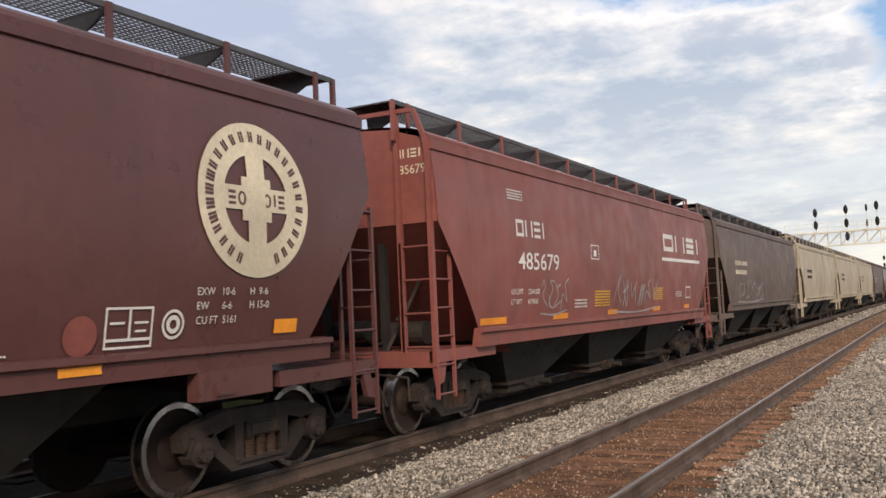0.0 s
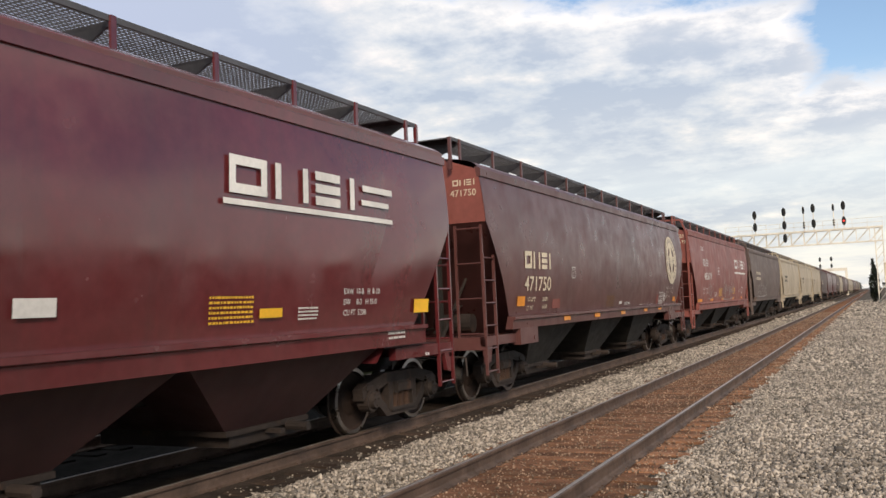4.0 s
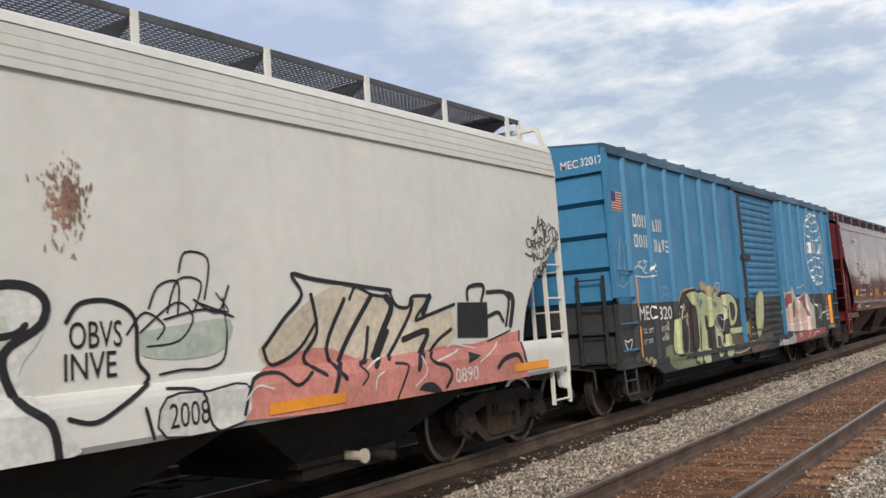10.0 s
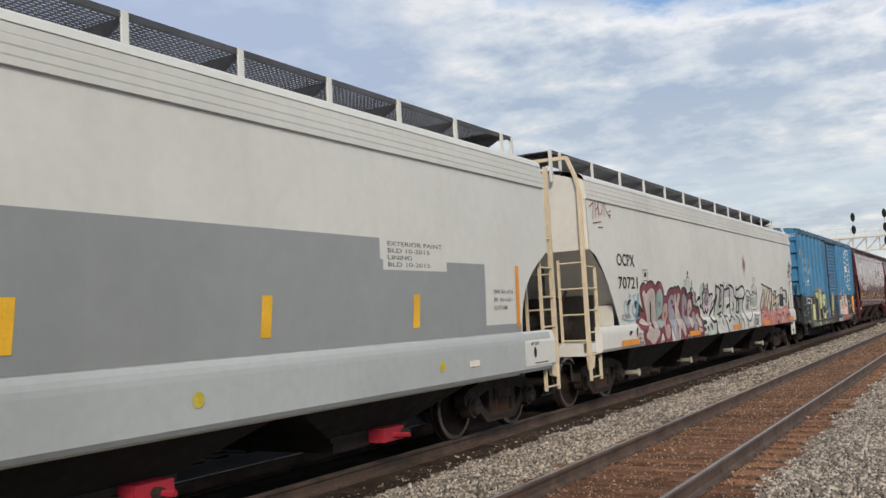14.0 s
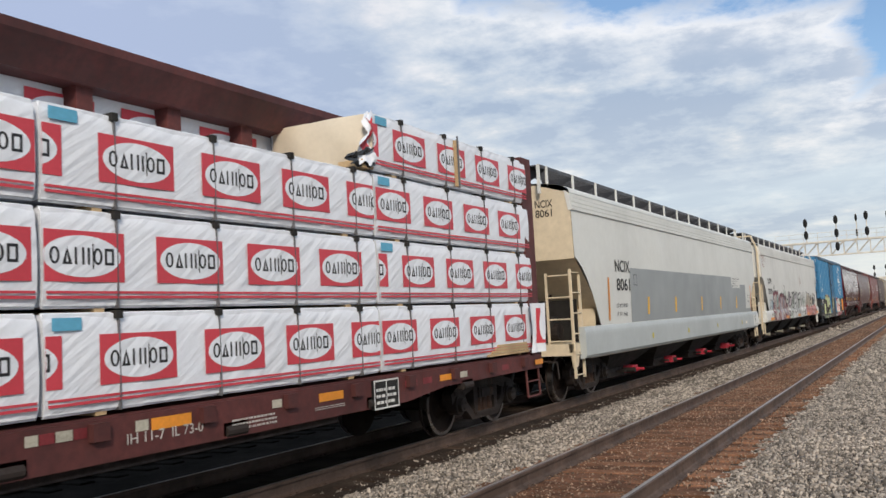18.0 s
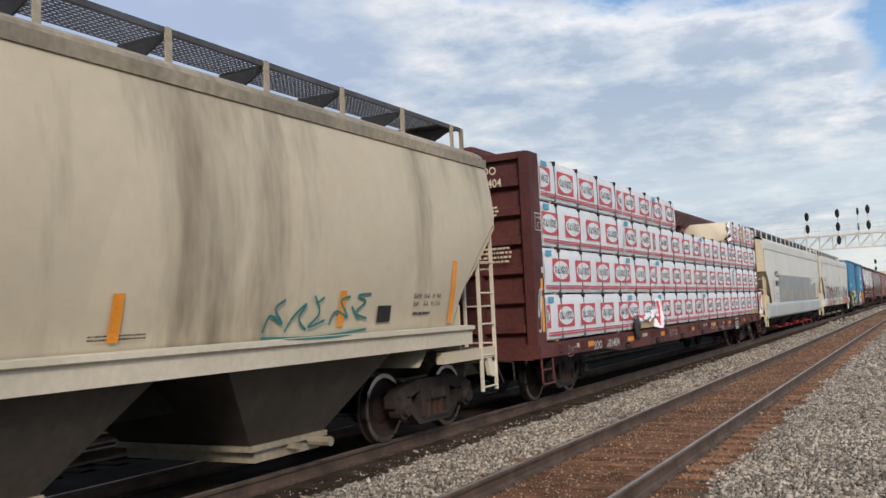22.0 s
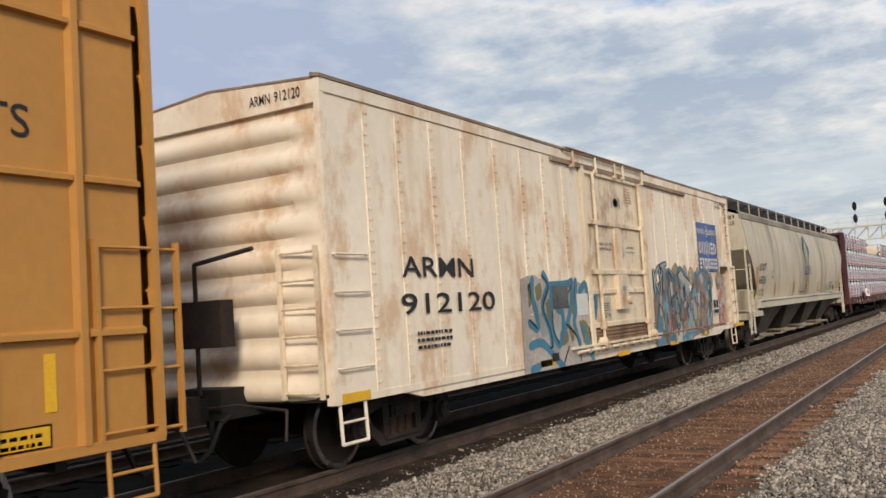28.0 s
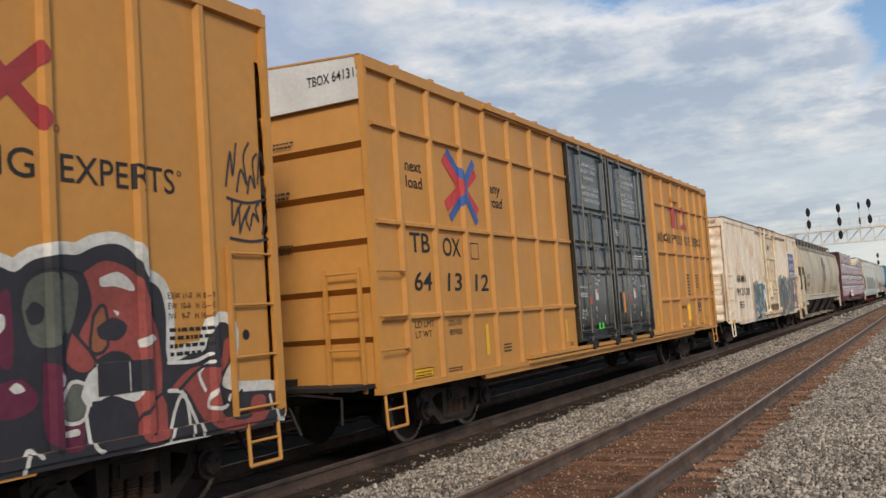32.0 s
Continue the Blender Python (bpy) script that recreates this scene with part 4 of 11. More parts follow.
def tag(car, surf, u0, u1, v0, v1, mat, seed, w=0.03, n=5):
    """A quick sprayed tag: thin looping strokes that spell nothing."""
    r = random.Random(seed)
    m = Marks(surf)
    k = (u1 - u0) / n
    for i in range(n):
        h = (v1 - v0) * r.uniform(0.6, 1.0)
        for q in glyph(r, u0 + i * k, v0 + r.uniform(0, 1) * (v1 - v0 - h), k * r.uniform(0.7, 1.0), h, 0.15):
            m.stroke(q, w)
    m.stroke(curve([(u0, v0 - 0.08 * (v1 - v0)), ((u0 + u1) / 2, v0 - 0.14 * (v1 - v0)), (u1, v0 - 0.02 * (v1 - v0))]), w)
    m.put(car, mat, "graffiti_tag")


FIELD = [-999, 999, 0.98, 9]  # the stretch and heights that spray paint covers


def daub(car, surf, pts, mat, off, edge=None, width=0.0, smooth=True):
    """One sprayed field with its edge line."""
    ring = curve(pts + pts[:1], 3)[:-1] if smooth else pts
    if edge:
        Marks(surf).stroke(ring + ring[:1], width * 2, off - 0.0009, True).crop(*FIELD).put(car, edge, "graffiti_outline")
    Marks(surf).fill(ring, off).crop(*FIELD).put(car, mat, "graffiti_fill")


def dash(car, surf, pts, mat, width, off, smooth=True):
    """One sprayed line with round ends."""
    Marks(surf).stroke(curve(pts, 4) if smooth and len(pts) > 2 else pts, width, off, True).crop(*FIELD).put(car, mat, "graffiti_line")


def oval(u, v, ru, rv):
    return [(u + ru * math.cos(a * math.pi / 8), v + rv * math.sin(a * math.pi / 8)) for a in range(16)]


def spots(car, surf, places, mat):
    for u, v, ru, rv in places:
        Marks(surf).disc(u, v, ru, rv, 0.0075, 12).put(car, mat, "graffiti_spot")

# ---- covered hoppers ----
def grating_mesh(length, x0, x1, z):
    b = Build()
    n = int((x1 - x0) / 0.052)
    for k in range(n + 1):
        x = x0 + (x1 - x0) * k / n
        b.box(x - 0.003, x + 0.003, -length / 2, length / 2, z - 0.016, z)
    m = int(length / 0.075)
    for k in range(m + 1):
        y = -length / 2 + length * k / m
        b.box(x0, x1, y - 0.004, y + 0.004, z - 0.016, z - 0.004)
    return b.mesh("running_board", M["grate"], recalc=False)


def hopper(name, label, y0, y1, paint, end_paint, rail_paint, sill_paint, bay_paint, trucks, bulge=0.09, ztop=4.0, zcut=2.88, cut=1.45, power=1.0,
           sill=(1.22, 1.44), deep_sill=False, ridges=1, bays=3, panels=9, dent=0.006, e0=0.06, e1=0.15, post=0.05, post_front=False, post_rear=True, rear_top=3.05, front_paint=None, sheet_paint=None, hood=0.0, straight=False, ladder_paint=None, spins=True, arch1=False, walkway=True, gate="cast", bay_bottom=0.42, gate_half=0.72, bay_at=(), bow=(), group=""):
    """A covered hopper between y0 and y1 (train metres). Returns the car, its middle, and its side surface."""
    yc, L = (y0 + y1) / 2, y1 - y0
    car = thing(name, label, "freight car", group or "freight cars of the train")
    lp = ladder_paint or end_paint
    zs = sill[1] - 0.06
    zm = (ztop + zs) / 2

    def X(z):
        t = (z - zm) / (ztop - zm)
        return 1.60 - bulge * t * t

    def cutback(z, p=power):
        return 0.0 if z >= zcut else cut * ((zcut - z) / (zcut - zs)) ** p

    def ya(z):
        return -L / 2 + cutback(z)

    def yb(z):
        if bow:
            return L / 2 - (bow[0] * (1 - (1 - (bow[1] - z) / (bow[1] - zs)) ** bow[2]) if z < bow[1] else 0.0)
        return L / 2 - cutback(z, 0.42 if arch1 else power)

    # side sheets, panel by panel
    for s in (1, -1):
        for k in range(panels):
            b = Build()

            def at(u, v, k=k, s=s, d=0.0):
                z = zs + (ztop - zs) * v
                y = ya(z) + (yb(z) - ya(z)) * (k + u) / panels
                w = dent * math.sin(math.pi * u) * math.sin(math.pi * min(1, v * 1.2)) * (1 + 0.8 * math.sin(k * 2.1))
                return (s * (X(z) + w - d), y, z)

            b.grid(at, 6 if s > 0 else 1, 26 if s > 0 else 8)
            part("side_sheet", b, paint, car, smooth=True)
    inner = Build()
    # body inside the sheets: end plates, slope sheets, roof
    zr = [zcut + (ztop - zcut) * i / 6 for i in range(7)]
    for s, e, pn in ((-1, -L / 2, "end_sheet"), (1, L / 2, "end_sheet")):
        pts = [(X(z) - 0.012, z) for z in zr] + [(0.9, ztop + 0.2), (0, ztop + 0.28), (-0.9, ztop + 0.2)] + [(-X(z) + 0.012, z) for z in zr[::-1]]
        part(pn, Build().prism(pts, "y", e - s * 0.03, e - s * 0.004), sheet_paint or end_paint, car)
        b = Build()
        def slope(u, v, d=0.0):
            z = zcut + (1.0 - zcut) * v
            w = X(max(z, zs)) - 0.012
            return (-w + 2 * w * u, e - s * (0.01 + (cut + 0.99) * v + d), z)

        b.grid(slope, 4, 10)
        b.grid(lambda u, v: slope(u, v, 0.05), 1, 4)
        # slope sheet in the front arch is near-black to stand for the shade inside
        part("slope_sheet", b, end_paint if not (arch1 and s > 0) else "dark", car)
    roof = Build().grid(lambda u, v: ((X(ztop) + 0.01) * math.cos(math.pi * u), -L / 2 + L * v, ztop + 0.28 * math.sin(math.pi * u) ** 0.8), 16, 1)
    part("roof", roof, rail_paint, car, smooth=True)
    for s in (1, -1):
        b = Build()
        if ridges == 1:
            b.prism([(s * (X(ztop) - 0.02), ztop - 0.14), (s * (X(ztop) + 0.05), ztop - 0.12), (s * (X(ztop) + 0.055), ztop + 0.01), (s * (X(ztop) - 0.05), ztop + 0.05)], "y", -L / 2, L / 2)
        elif ridges == 2:
            b.prism([(s * (X(ztop) - 0.02), ztop - 0.16), (s * (X(ztop) + 0.045), ztop - 0.14), (s * (X(ztop) + 0.05), ztop - 0.02), (s * (X(ztop) + 0.005), ztop - 0.01), (s * (X(ztop) + 0.015), ztop + 0.05), (s * (X(ztop) - 0.08), ztop + 0.09)], "y", -L / 2 - 0.02, L / 2 + 0.02)
        else:
            pr = [(s * (X(ztop) - 0.03), ztop - 0.345)]
            for i in range(4):
                z = ztop - 0.33 + i * 0.082
                pr += [(s * (1.615 - 0.012 * i), z), (s * (1.615 - 0.012 * i), z + 0.062), (s * (1.592 - 0.012 * i), z + 0.067)]
            pr += [(s * (X(ztop) - 0.1), ztop + 0.05)]
            b.prism(pr, "y", -L / 2 - 0.01, L / 2 + 0.01)
        part("roof_rail", b, rail_paint, car)
        b = Build()
        if deep_sill:
            pr = [(s * 1.50, sill[0]), (s * 1.60, sill[0] + 0.01), (s * 1.635, sill[0] + 0.06), (s * 1.635, sill[1] - 0.15), (s * 1.631, sill[1] - 0.10), (s * 1.618, sill[1] - 0.05), (s * 1.60, sill[1] - 0.015), (s * 1.57, sill[1]), (s * 1.50, sill[1])]
            b.prism(pr, "y", -L / 2 + 0.25, L / 2 - 0.15)
        else:
            pr = [(s * 1.45, sill[0]), (s * 1.59, sill[0]), (s * 1.60, sill[1] - 0.07), (s * 1.645, sill[1] - 0.05), (s * 1.645, sill[1]), (s * 1.5, sill[1] + 0.01)]
            b.prism(pr, "y", -L / 2 + cut - 0.15, L / 2 - cut + 0.25)
        part("side_sill", b, sill_paint, car)
    part("centre_sill", Build().box(-0.32, 0.32, -L / 2 - max(e0, 0.3), L / 2 + max(e1, 0.3), 0.78, 1.08), "dark", car)
    # discharge bays
    lo, hi = -L / 2 + cut + 0.75, L / 2 - cut - 0.75
    w = (hi - lo) / bays
    for k in range(bays):
        a, c = (bay_at[k] - yc - 1.52, bay_at[k] - yc + 1.52) if bay_at else (lo + k * w, lo + (k + 1) * w)
        m = (a + c) / 2
        b = Build()
        top = [(-1.47, a, sill[0] + 0.05), (1.47, a, sill[0] + 0.05), (1.47, c, sill[0] + 0.05), (-1.47, c, sill[0] + 0.05)]
        bot = [(-0.95, m - gate_half, bay_bottom), (0.95, m - gate_half, bay_bottom), (0.95, m + gate_half, bay_bottom), (-0.95, m + gate_half, bay_bottom)]
        b.add(top + bot, [(0, 1, 5, 4), (1, 2, 6, 5), (2, 3, 7, 6), (3, 0, 4, 7), (4, 5, 6, 7)])
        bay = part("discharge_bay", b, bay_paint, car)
        g = Build().box(-1.0, 1.0, m - gate_half - 0.06, m + gate_half + 0.06, bay_bottom - 0.03, bay_bottom + 0.03).box(-0.95, 0.95, m - gate_half + 0.05, m + gate_half - 0.05, bay_bottom - 0.16, bay_bottom - 0.03)
        g.box(-1.18, 1.18, m - 0.04, m + 0.04, bay_bottom - 0.08, bay_bottom - 0.03)
        g.rod((1.0, m + 0.34, bay_bottom - 0.05), (1.30, m + 0.34, bay_bottom - 0.05), 0.055, 8)
        part("outlet_gate", g, gate, bay)
    # end platforms, corner posts and ladders
    for s, e, ex in ((-1, -L / 2, e0), (1, L / 2, e1)):
        ye = e + s * ex
        lp = front_paint if s > 0 and front_paint else ladder_paint or end_paint
        span = lambda y, d: (min(y, y - s * d), max(y, y - s * d))
        part("end_sill", Build().box(-1.5, 1.5, *span(ye, 0.14), 0.94, 1.13), end_paint, car)
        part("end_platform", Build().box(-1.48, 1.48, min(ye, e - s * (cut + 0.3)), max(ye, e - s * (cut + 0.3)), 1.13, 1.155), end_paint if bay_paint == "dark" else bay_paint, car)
        for x in (-1.46, 1.46):
            part("platform_side", Build().box(x - 0.05, x + 0.05, min(ye, e - s * (cut + 0.5)), max(ye, e - s * (cut + 0.5)), 1.0, 1.16), end_paint, car)
            if spins:
                part("corner_gusset", Build().prism([(ye, 1.0), (ye - s * 0.30, 1.0), (ye - s * 0.22, 0.74), (ye - s * 0.06, 0.70)], "x", x - 0.02, x + 0.04), lp, car)
        for x in (-0.5, 0.5):
            part("end_brace", Build().box(x - 0.05, x + 0.05, e - s * 0.32 - 0.05, e - s * 0.32 + 0.05, 1.15, zcut - 0.2), "dark" if bay_paint == "dark" else end_paint, car)
        if deep_sill:
            ym = e - s * 0.78
            part("brake_tank", Build().rod((-0.95, ym, 1.46), (0.85, ym, 1.46), 0.23, 14), "dark", car)
            part("brake_bracket", Build().box(-0.9, 1.2, ym - s * 0.25 - 0.03, ym - s * 0.25 + 0.03, 1.155, 2.0), "dark", car)
        if hood:
            part("end_hood", Build().box(-1.49, 1.49, min(e - s * hood, e - s * (hood + 0.04)), max(e - s * hood, e - s * (hood + 0.04)), 1.15, 1.80), end_paint, car)
        yp = ye - s * 0.03
        for x in (1.50, -1.50):
            sg = 1 if x > 0 else -1
            if post and (post_rear if s < 0 else post_front):
                b = Build().box(x - post * 0.7, x + post * 0.5, yp - 0.04, yp + 0.04, 0.95, ztop + (0.06 if arch1 and s > 0 else 0.3 if straight else -0.2))
                if not straight and not (arch1 and s > 0):
                    b.tube([(x, yp, ztop - 0.22), (sg * 1.45, yp, ztop + 0.05), (sg * 1.30, yp, ztop + 0.42), (0, yp, ztop + 0.44)], 0.042, 4)
                part("corner_post", b, lp, car)
                if x > 0 and s < 0 and bulge > 0.05 and not FAR:
                    part("end_post", Build().box(0.98, 1.05, yp - 0.035, yp + 0.035, 1.13, ztop + (0.3 if straight else 0.40)), lp, car)
        zl = rear_top if s < 0 and not (post and post_rear) else 2.62 if s < 0 else 2.95
        add_ladder(car, 1.49, ye - s * 0.03, ye - s * 0.50, 0.52, zl if s > 0 else 2.55, lp, 6)
        add_ladder(car, -1.53, ye - s * 0.03, ye - s * 0.50, 0.52, 2.62, lp, 6)
        add_end_ladder(car, ye - s * 0.02, 1.02, 1.50, 1.15, zl, lp, 4)
        add_coupler(car, e + s * max(ex, 0.32), s)
    add_brake(car, -L / 2 - e0 * 0.6, -1, lp)
    # roof walkways
    if walkway:
        Lb = L + e0 * 0.6 + 0.2
        me = grating_mesh(Lb, 0.36, 1.03, ztop + 0.575)
        zb = ztop + 0.58
        for k in (0, 180):
            w_ = part("running_board", me, None, car, "dark see-through steel grating walkway")
            w_.rotation_euler.z = radians(k)
        for s in (1, -1):
            part("board_edge", Build().box(s * 1.03 - 0.012, s * 1.03 + 0.012, -Lb / 2, Lb / 2, zb - 0.05, zb + 0.012), "grate", car)
            n = round(L / 1.55)
            pm = Build().box(s * 1.045 - 0.012, s * 1.045 + 0.02, -0.035, 0.035, ztop + 0.08, zb + 0.01).mesh("board_post", M[rail_paint])
            cm = Build().prism([(s * 0.36, zb - 0.035), (s * 1.03, zb - 0.035), (s * 1.03, zb - 0.075), (s * 0.4, ztop + 0.2)], "y", -0.012, 0.012).mesh("board_bracket", M["grate"])
            if FAR:
                b = Build()
                for k in range(n + 1):
                    y = -L / 2 + 0.25 + (L - 0.5) * k / n
                    b.box(s * 1.045 - 0.012, s * 1.045 + 0.02, y - 0.035, y + 0.035, ztop + 0.08, zb + 0.01)
                part("board_posts", b, rail_paint, car)
            for k in range(0 if FAR else n + 1):
                y = -L / 2 + 0.25 + (L - 0.5) * k / n
                part("board_post", pm, None, car).location.y = y
                part("board_bracket", cm, None, car).location.y = y
        for s in (-1, 1):
            for sx in (-1, 1):
                part("walk_leg", Build().box(sx * 1.03 - 0.025, sx * 1.03 + 0.025, s * Lb / 2 - 0.03, s * Lb / 2 + 0.03, ztop + 0.02, zb), rail_paint, car)
            y = s * Lb / 2
            part("cross_walk", Build().box(-1.03, 1.03, min(y, y - s * 0.62), max(y, y - s * 0.62), zb - 0.012, zb), "grate", car)
        hm = Build().rod((0, 0, ztop + 0.26), (0, 0, ztop + 0.38), 0.32, 16).mesh("roof_hatch", M[rail_paint])
        for k in range(5 if spins else 1):
            part("roof_hatch", hm, None, car).location.y = -L / 2 + L * (k + 0.5) / 5
    for t in trucks:
        add_truck(car, t - yc, spins)
    CARS.append((car, yc))
    def skin(u, v, off=0.0):
        x = X(v) + dent * 1.5
        if v < sill[1] + 0.005:
            if deep_sill:
                x = max(x if v > sill[1] - 0.01 else 0, 1.635 if v < sill[1] - 0.12 else 1.635 - 0.035 * (v - sill[1] + 0.12) / 0.12) + 0.003
            else:
                x = max(x, 1.648 if v > sill[1] - 0.06 else 1.603)
        return (x + off, u - yc, v)

    folds = [1.5 + 0.3 * k for k in range(9)] + [sill[1] + d for d in (-0.12, -0.059, -0.061, 0.004, 0.006)]
    return car, yc, Side(skin, (), folds), (lambda u, v, off=0.0: (u, -L / 2 - off + 0.004, v))


# ---- the train, from front to rear ----
# leading hopper, oxide red
car, yc, side, end = hopper("hopper_car", "faded oxide red covered hopper with graffiti on its lower side", 10.48, 26.4, "red", "red", "red", "red", "dark", (11.7, 25.05), ridges=2, dent=0.003, cut=1.25, sill=(1.14, 1.40))
Marks(side).shapes("bhei", 12.98, 14.15, 2.80, 3.07).text("485679", 13.02, 2.28, 0.27, 1.72, 0.006).text("LD LMT", 12.75, 1.88, 0.085, 0.45).text("LT WT", 12.75, 1.72, 0.085, 0.4).text("224100", 13.4, 1.88, 0.085, 0.45).text("61900", 13.4, 1.72, 0.085, 0.4).bars(12.75, 13.35, 3.38, 3.56, 4, 3).put(car, "white")
Marks(side).shapes("bhei", 21.6, 25.2, 2.86, 3.28, 0.26, 0.1).rect(21.4, 25.2, 2.62, 2.70).put(car, "white", "trade_mark", "white trade mark shapes over a bar")
Marks(side).border(16.4, 16.85, 2.52, 2.80).rect(16.55, 16.7, 2.58, 2.7).bars(15.5, 16.2, 1.62, 1.8, 3, 8).bars(22.6, 23.2, 1.75, 1.9, 3, 9).border(23.6, 24.1, 1.7, 2.0, 0.03).put(car, "white")
Marks(end).shapes("bhei", 0.96, 1.38, 3.78, 3.90).text("485679", 0.94, 3.56, 0.12, 0.50).put(car, "cream")
Marks(side).rect(11.7, 12.6, 1.44, 1.54).rect(14.5, 15.2, 1.44, 1.54).rect(17.4, 18.0, 1.44, 1.54).rect(20.6, 21.2, 1.44, 1.54).rect(23.5, 24.0, 1.44, 1.54).put(car, "orange", "reflector")
Marks(side).bars(16.6, 17.5, 1.62, 1.95, 6, 4).bars(20.6, 21.4, 1.70, 2.0, 6, 5).put(car, "yellowtape")
tag(car, side, 13.9, 15.1, 1.6, 2.15, spray("faded silver", (0.4, 0.38, 0.37)), 11, 0.03, 4)
tag(car, side, 17.7, 21.0, 1.55, 2.25, spray("faded silver", (0.4, 0.38, 0.37)), 12, 0.035, 6)

# second, dark brown with a round cream emblem
car, yc, side, end = hopper("hopper_car", "dark brown covered hopper with a round cream emblem", -8.35, 8.87, "brown", "brown", "brown", "brown", "dark", (-6.6, 7.4), sheet_paint="red", bulge=0.13, dent=0.007, cut=1.15, sill=(1.24, 1.46), zcut=3.1, panels=10, post=0, gate_half=0.63, bay_at=(-4.5, -0.4, 3.7))
emb = Marks(side)
emb.disc(6.84, 2.85, 0.80, 0.76, 0.006, 48, inner=0.58).disc(6.84, 2.85, 0.30, 0.30, 0.0062, 4, a0=45, a1=405)
emb.rect(6.84 - 0.13, 6.84 + 0.13, 2.36, 3.34, 0.0064).rect(6.36, 7.32, 2.74, 2.97, 0.0066)
emb.put(car, "cream", "emblem", "round cream emblem with a cross")
ring = Marks(side)
for k in range(34):
    a = radians(-200 + 400 * k / 33)
    if math.sin(a) > -0.93:
        for d in (0, 0.055):
            c, s = math.cos(a + d), math.sin(a + d)
            ring.stroke([(6.84 + 0.60 * c, 2.85 + 0.57 * s), (6.84 + 0.71 * c, 2.85 + 0.675 * s)], 0.028, 0.0085)
ring.shapes("eohioie", 6.44, 7.26, 2.78, 2.92, 0.22)
ring.put(car, "brown", "emblem_lettering", "ring of plain dark bars")
Marks(side).shapes("bhei", -6.62, -5.12, 2.34, 2.66, 0.26).put(car, "cream", "trade_mark")
Marks(side).text("471750", -6.62, 1.92, 0.27, 1.5, 0.008).text("LD LMT", -6.4, 1.72, 0.08, 0.42).text("LT WT", -6.42, 1.56, 0.08, 0.34).text("224800", -5.58, 1.72, 0.075, 0.32).text("61200", -5.55, 1.57, 0.075, 0.28).put(car, "cream")
Marks(side).text("EXW   10-6", 6.05, 1.93, 0.07).text("EW      6-6", 6.05, 1.80, 0.07).text("CU FT  5161", 6.05, 1.67, 0.07).text("H  9-6", 6.75, 1.93, 0.07).text("H 15-0", 6.75, 1.80, 0.07).border(-3.75, -3.50, 2.18, 2.42, 0.016).text("C", -3.68, 2.22, 0.09).bars(0.9, 1.5, 1.53, 1.62, 3, 2).bars(2.6, 4.2, 1.50, 1.53, 1, 3).text("PLATE", -3.71, 2.35, 0.035).put(car, "white")
Marks(side).border(5.05, 5.55, 1.50, 1.84, 0.02).rect(5.05, 5.55, 1.56, 1.585).rect(5.29, 5.315, 1.585, 1.84).rect(5.1, 5.25, 1.7, 1.72).rect(5.35, 5.5, 1.7, 1.72).rect(5.36, 5.48, 1.63, 1.65).disc(5.78, 1.68, 0.13, 0.13, inner=0.8).disc(5.78, 1.68, 0.08, 0.08, inner=0.5).put(car, "white", "consolidated_stencil")
Marks(side).rect(7.14, 7.50, 1.54, 1.68).rect(-6.95, -6.55, 1.64, 1.82).rect(-4.46, -4.03, 1.30, 1.39).rect(-2.19, -1.76, 1.30, 1.39).rect(0.20, 0.62, 1.30, 1.39).rect(2.7, 3.1, 1.31, 1.39).rect(4.55, 4.95, 1.32, 1.39).put(car, "orange", "reflector")
Marks(side).bars(-0.85, -0.15, 1.52, 1.80, 6, 6).put(car, "oldyellow")
Marks(side).disc(4.82, 1.62, 0.16, 0.16).rect(-4.95, -4.45, 1.56, 1.75).put(car, "red", "repaint_patch")
Marks(side).rect(0.35, 0.62, 1.56, 1.63).put(car, "white")
Marks(end).shapes("bhei", 1.0, 1.42, 3.74, 3.84).text("471750", 0.95, 3.56, 0.11, 0.48).put(car, "cream")
part("jacking_pad", Build().box(1.46, 1.60, -7.0 - yc, -6.07 - yc, 0.95, 1.25).rod((1.60, -6.25 - yc, 1.05), (1.612, -6.25 - yc, 1.05), 0.05, 12), "brown", car)
part("jacking_pad", Build().box(1.46, 1.60, 6.0 - yc, 7.0 - yc, 0.98, 1.24).box(1.5, 1.63, 6.2 - yc, 6.45 - yc, 1.02, 1.12), "brown", car)

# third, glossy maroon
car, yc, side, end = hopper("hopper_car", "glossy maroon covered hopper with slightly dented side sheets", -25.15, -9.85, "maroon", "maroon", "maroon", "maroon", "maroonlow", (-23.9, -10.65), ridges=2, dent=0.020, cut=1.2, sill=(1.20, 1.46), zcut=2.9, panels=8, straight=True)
Marks(side).shapes("bhei", -23.18, -21.98, 2.52, 2.80).text("499180", -23.2, 2.08, 0.26, 1.6, 0.008).text("LD LMT", -23.2, 1.83, 0.075, 0.42).text("LT WT", -23.2, 1.66, 0.075, 0.36).text("224900", -22.7, 1.83, 0.075, 0.42).text("61100", -22.65, 1.66, 0.075, 0.36).border(-20.95, -20.65, 2.30, 2.55, 0.02).text("C", -20.87, 2.34, 0.09).bars(-23.5, -22.9, 3.42, 3.60, 3, 1).bars(-24.0, -23.5, 1.30, 1.42, 2, 2).bars(-22.6, -21.8, 1.30, 1.36, 1, 5).put(car, "white")
Marks(side).shapes("bhei", -15.1, -12.6, 2.94, 3.34, 0.26, 0.1).rect(-12.45, -11.68, 3.20, 3.28).rect(-12.50, -11.80, 3.02, 3.09).rect(-15.2, -11.72, 2.82, 2.88).put(car, "white", "trade_mark", "white slanted trade mark shapes over a stripe")
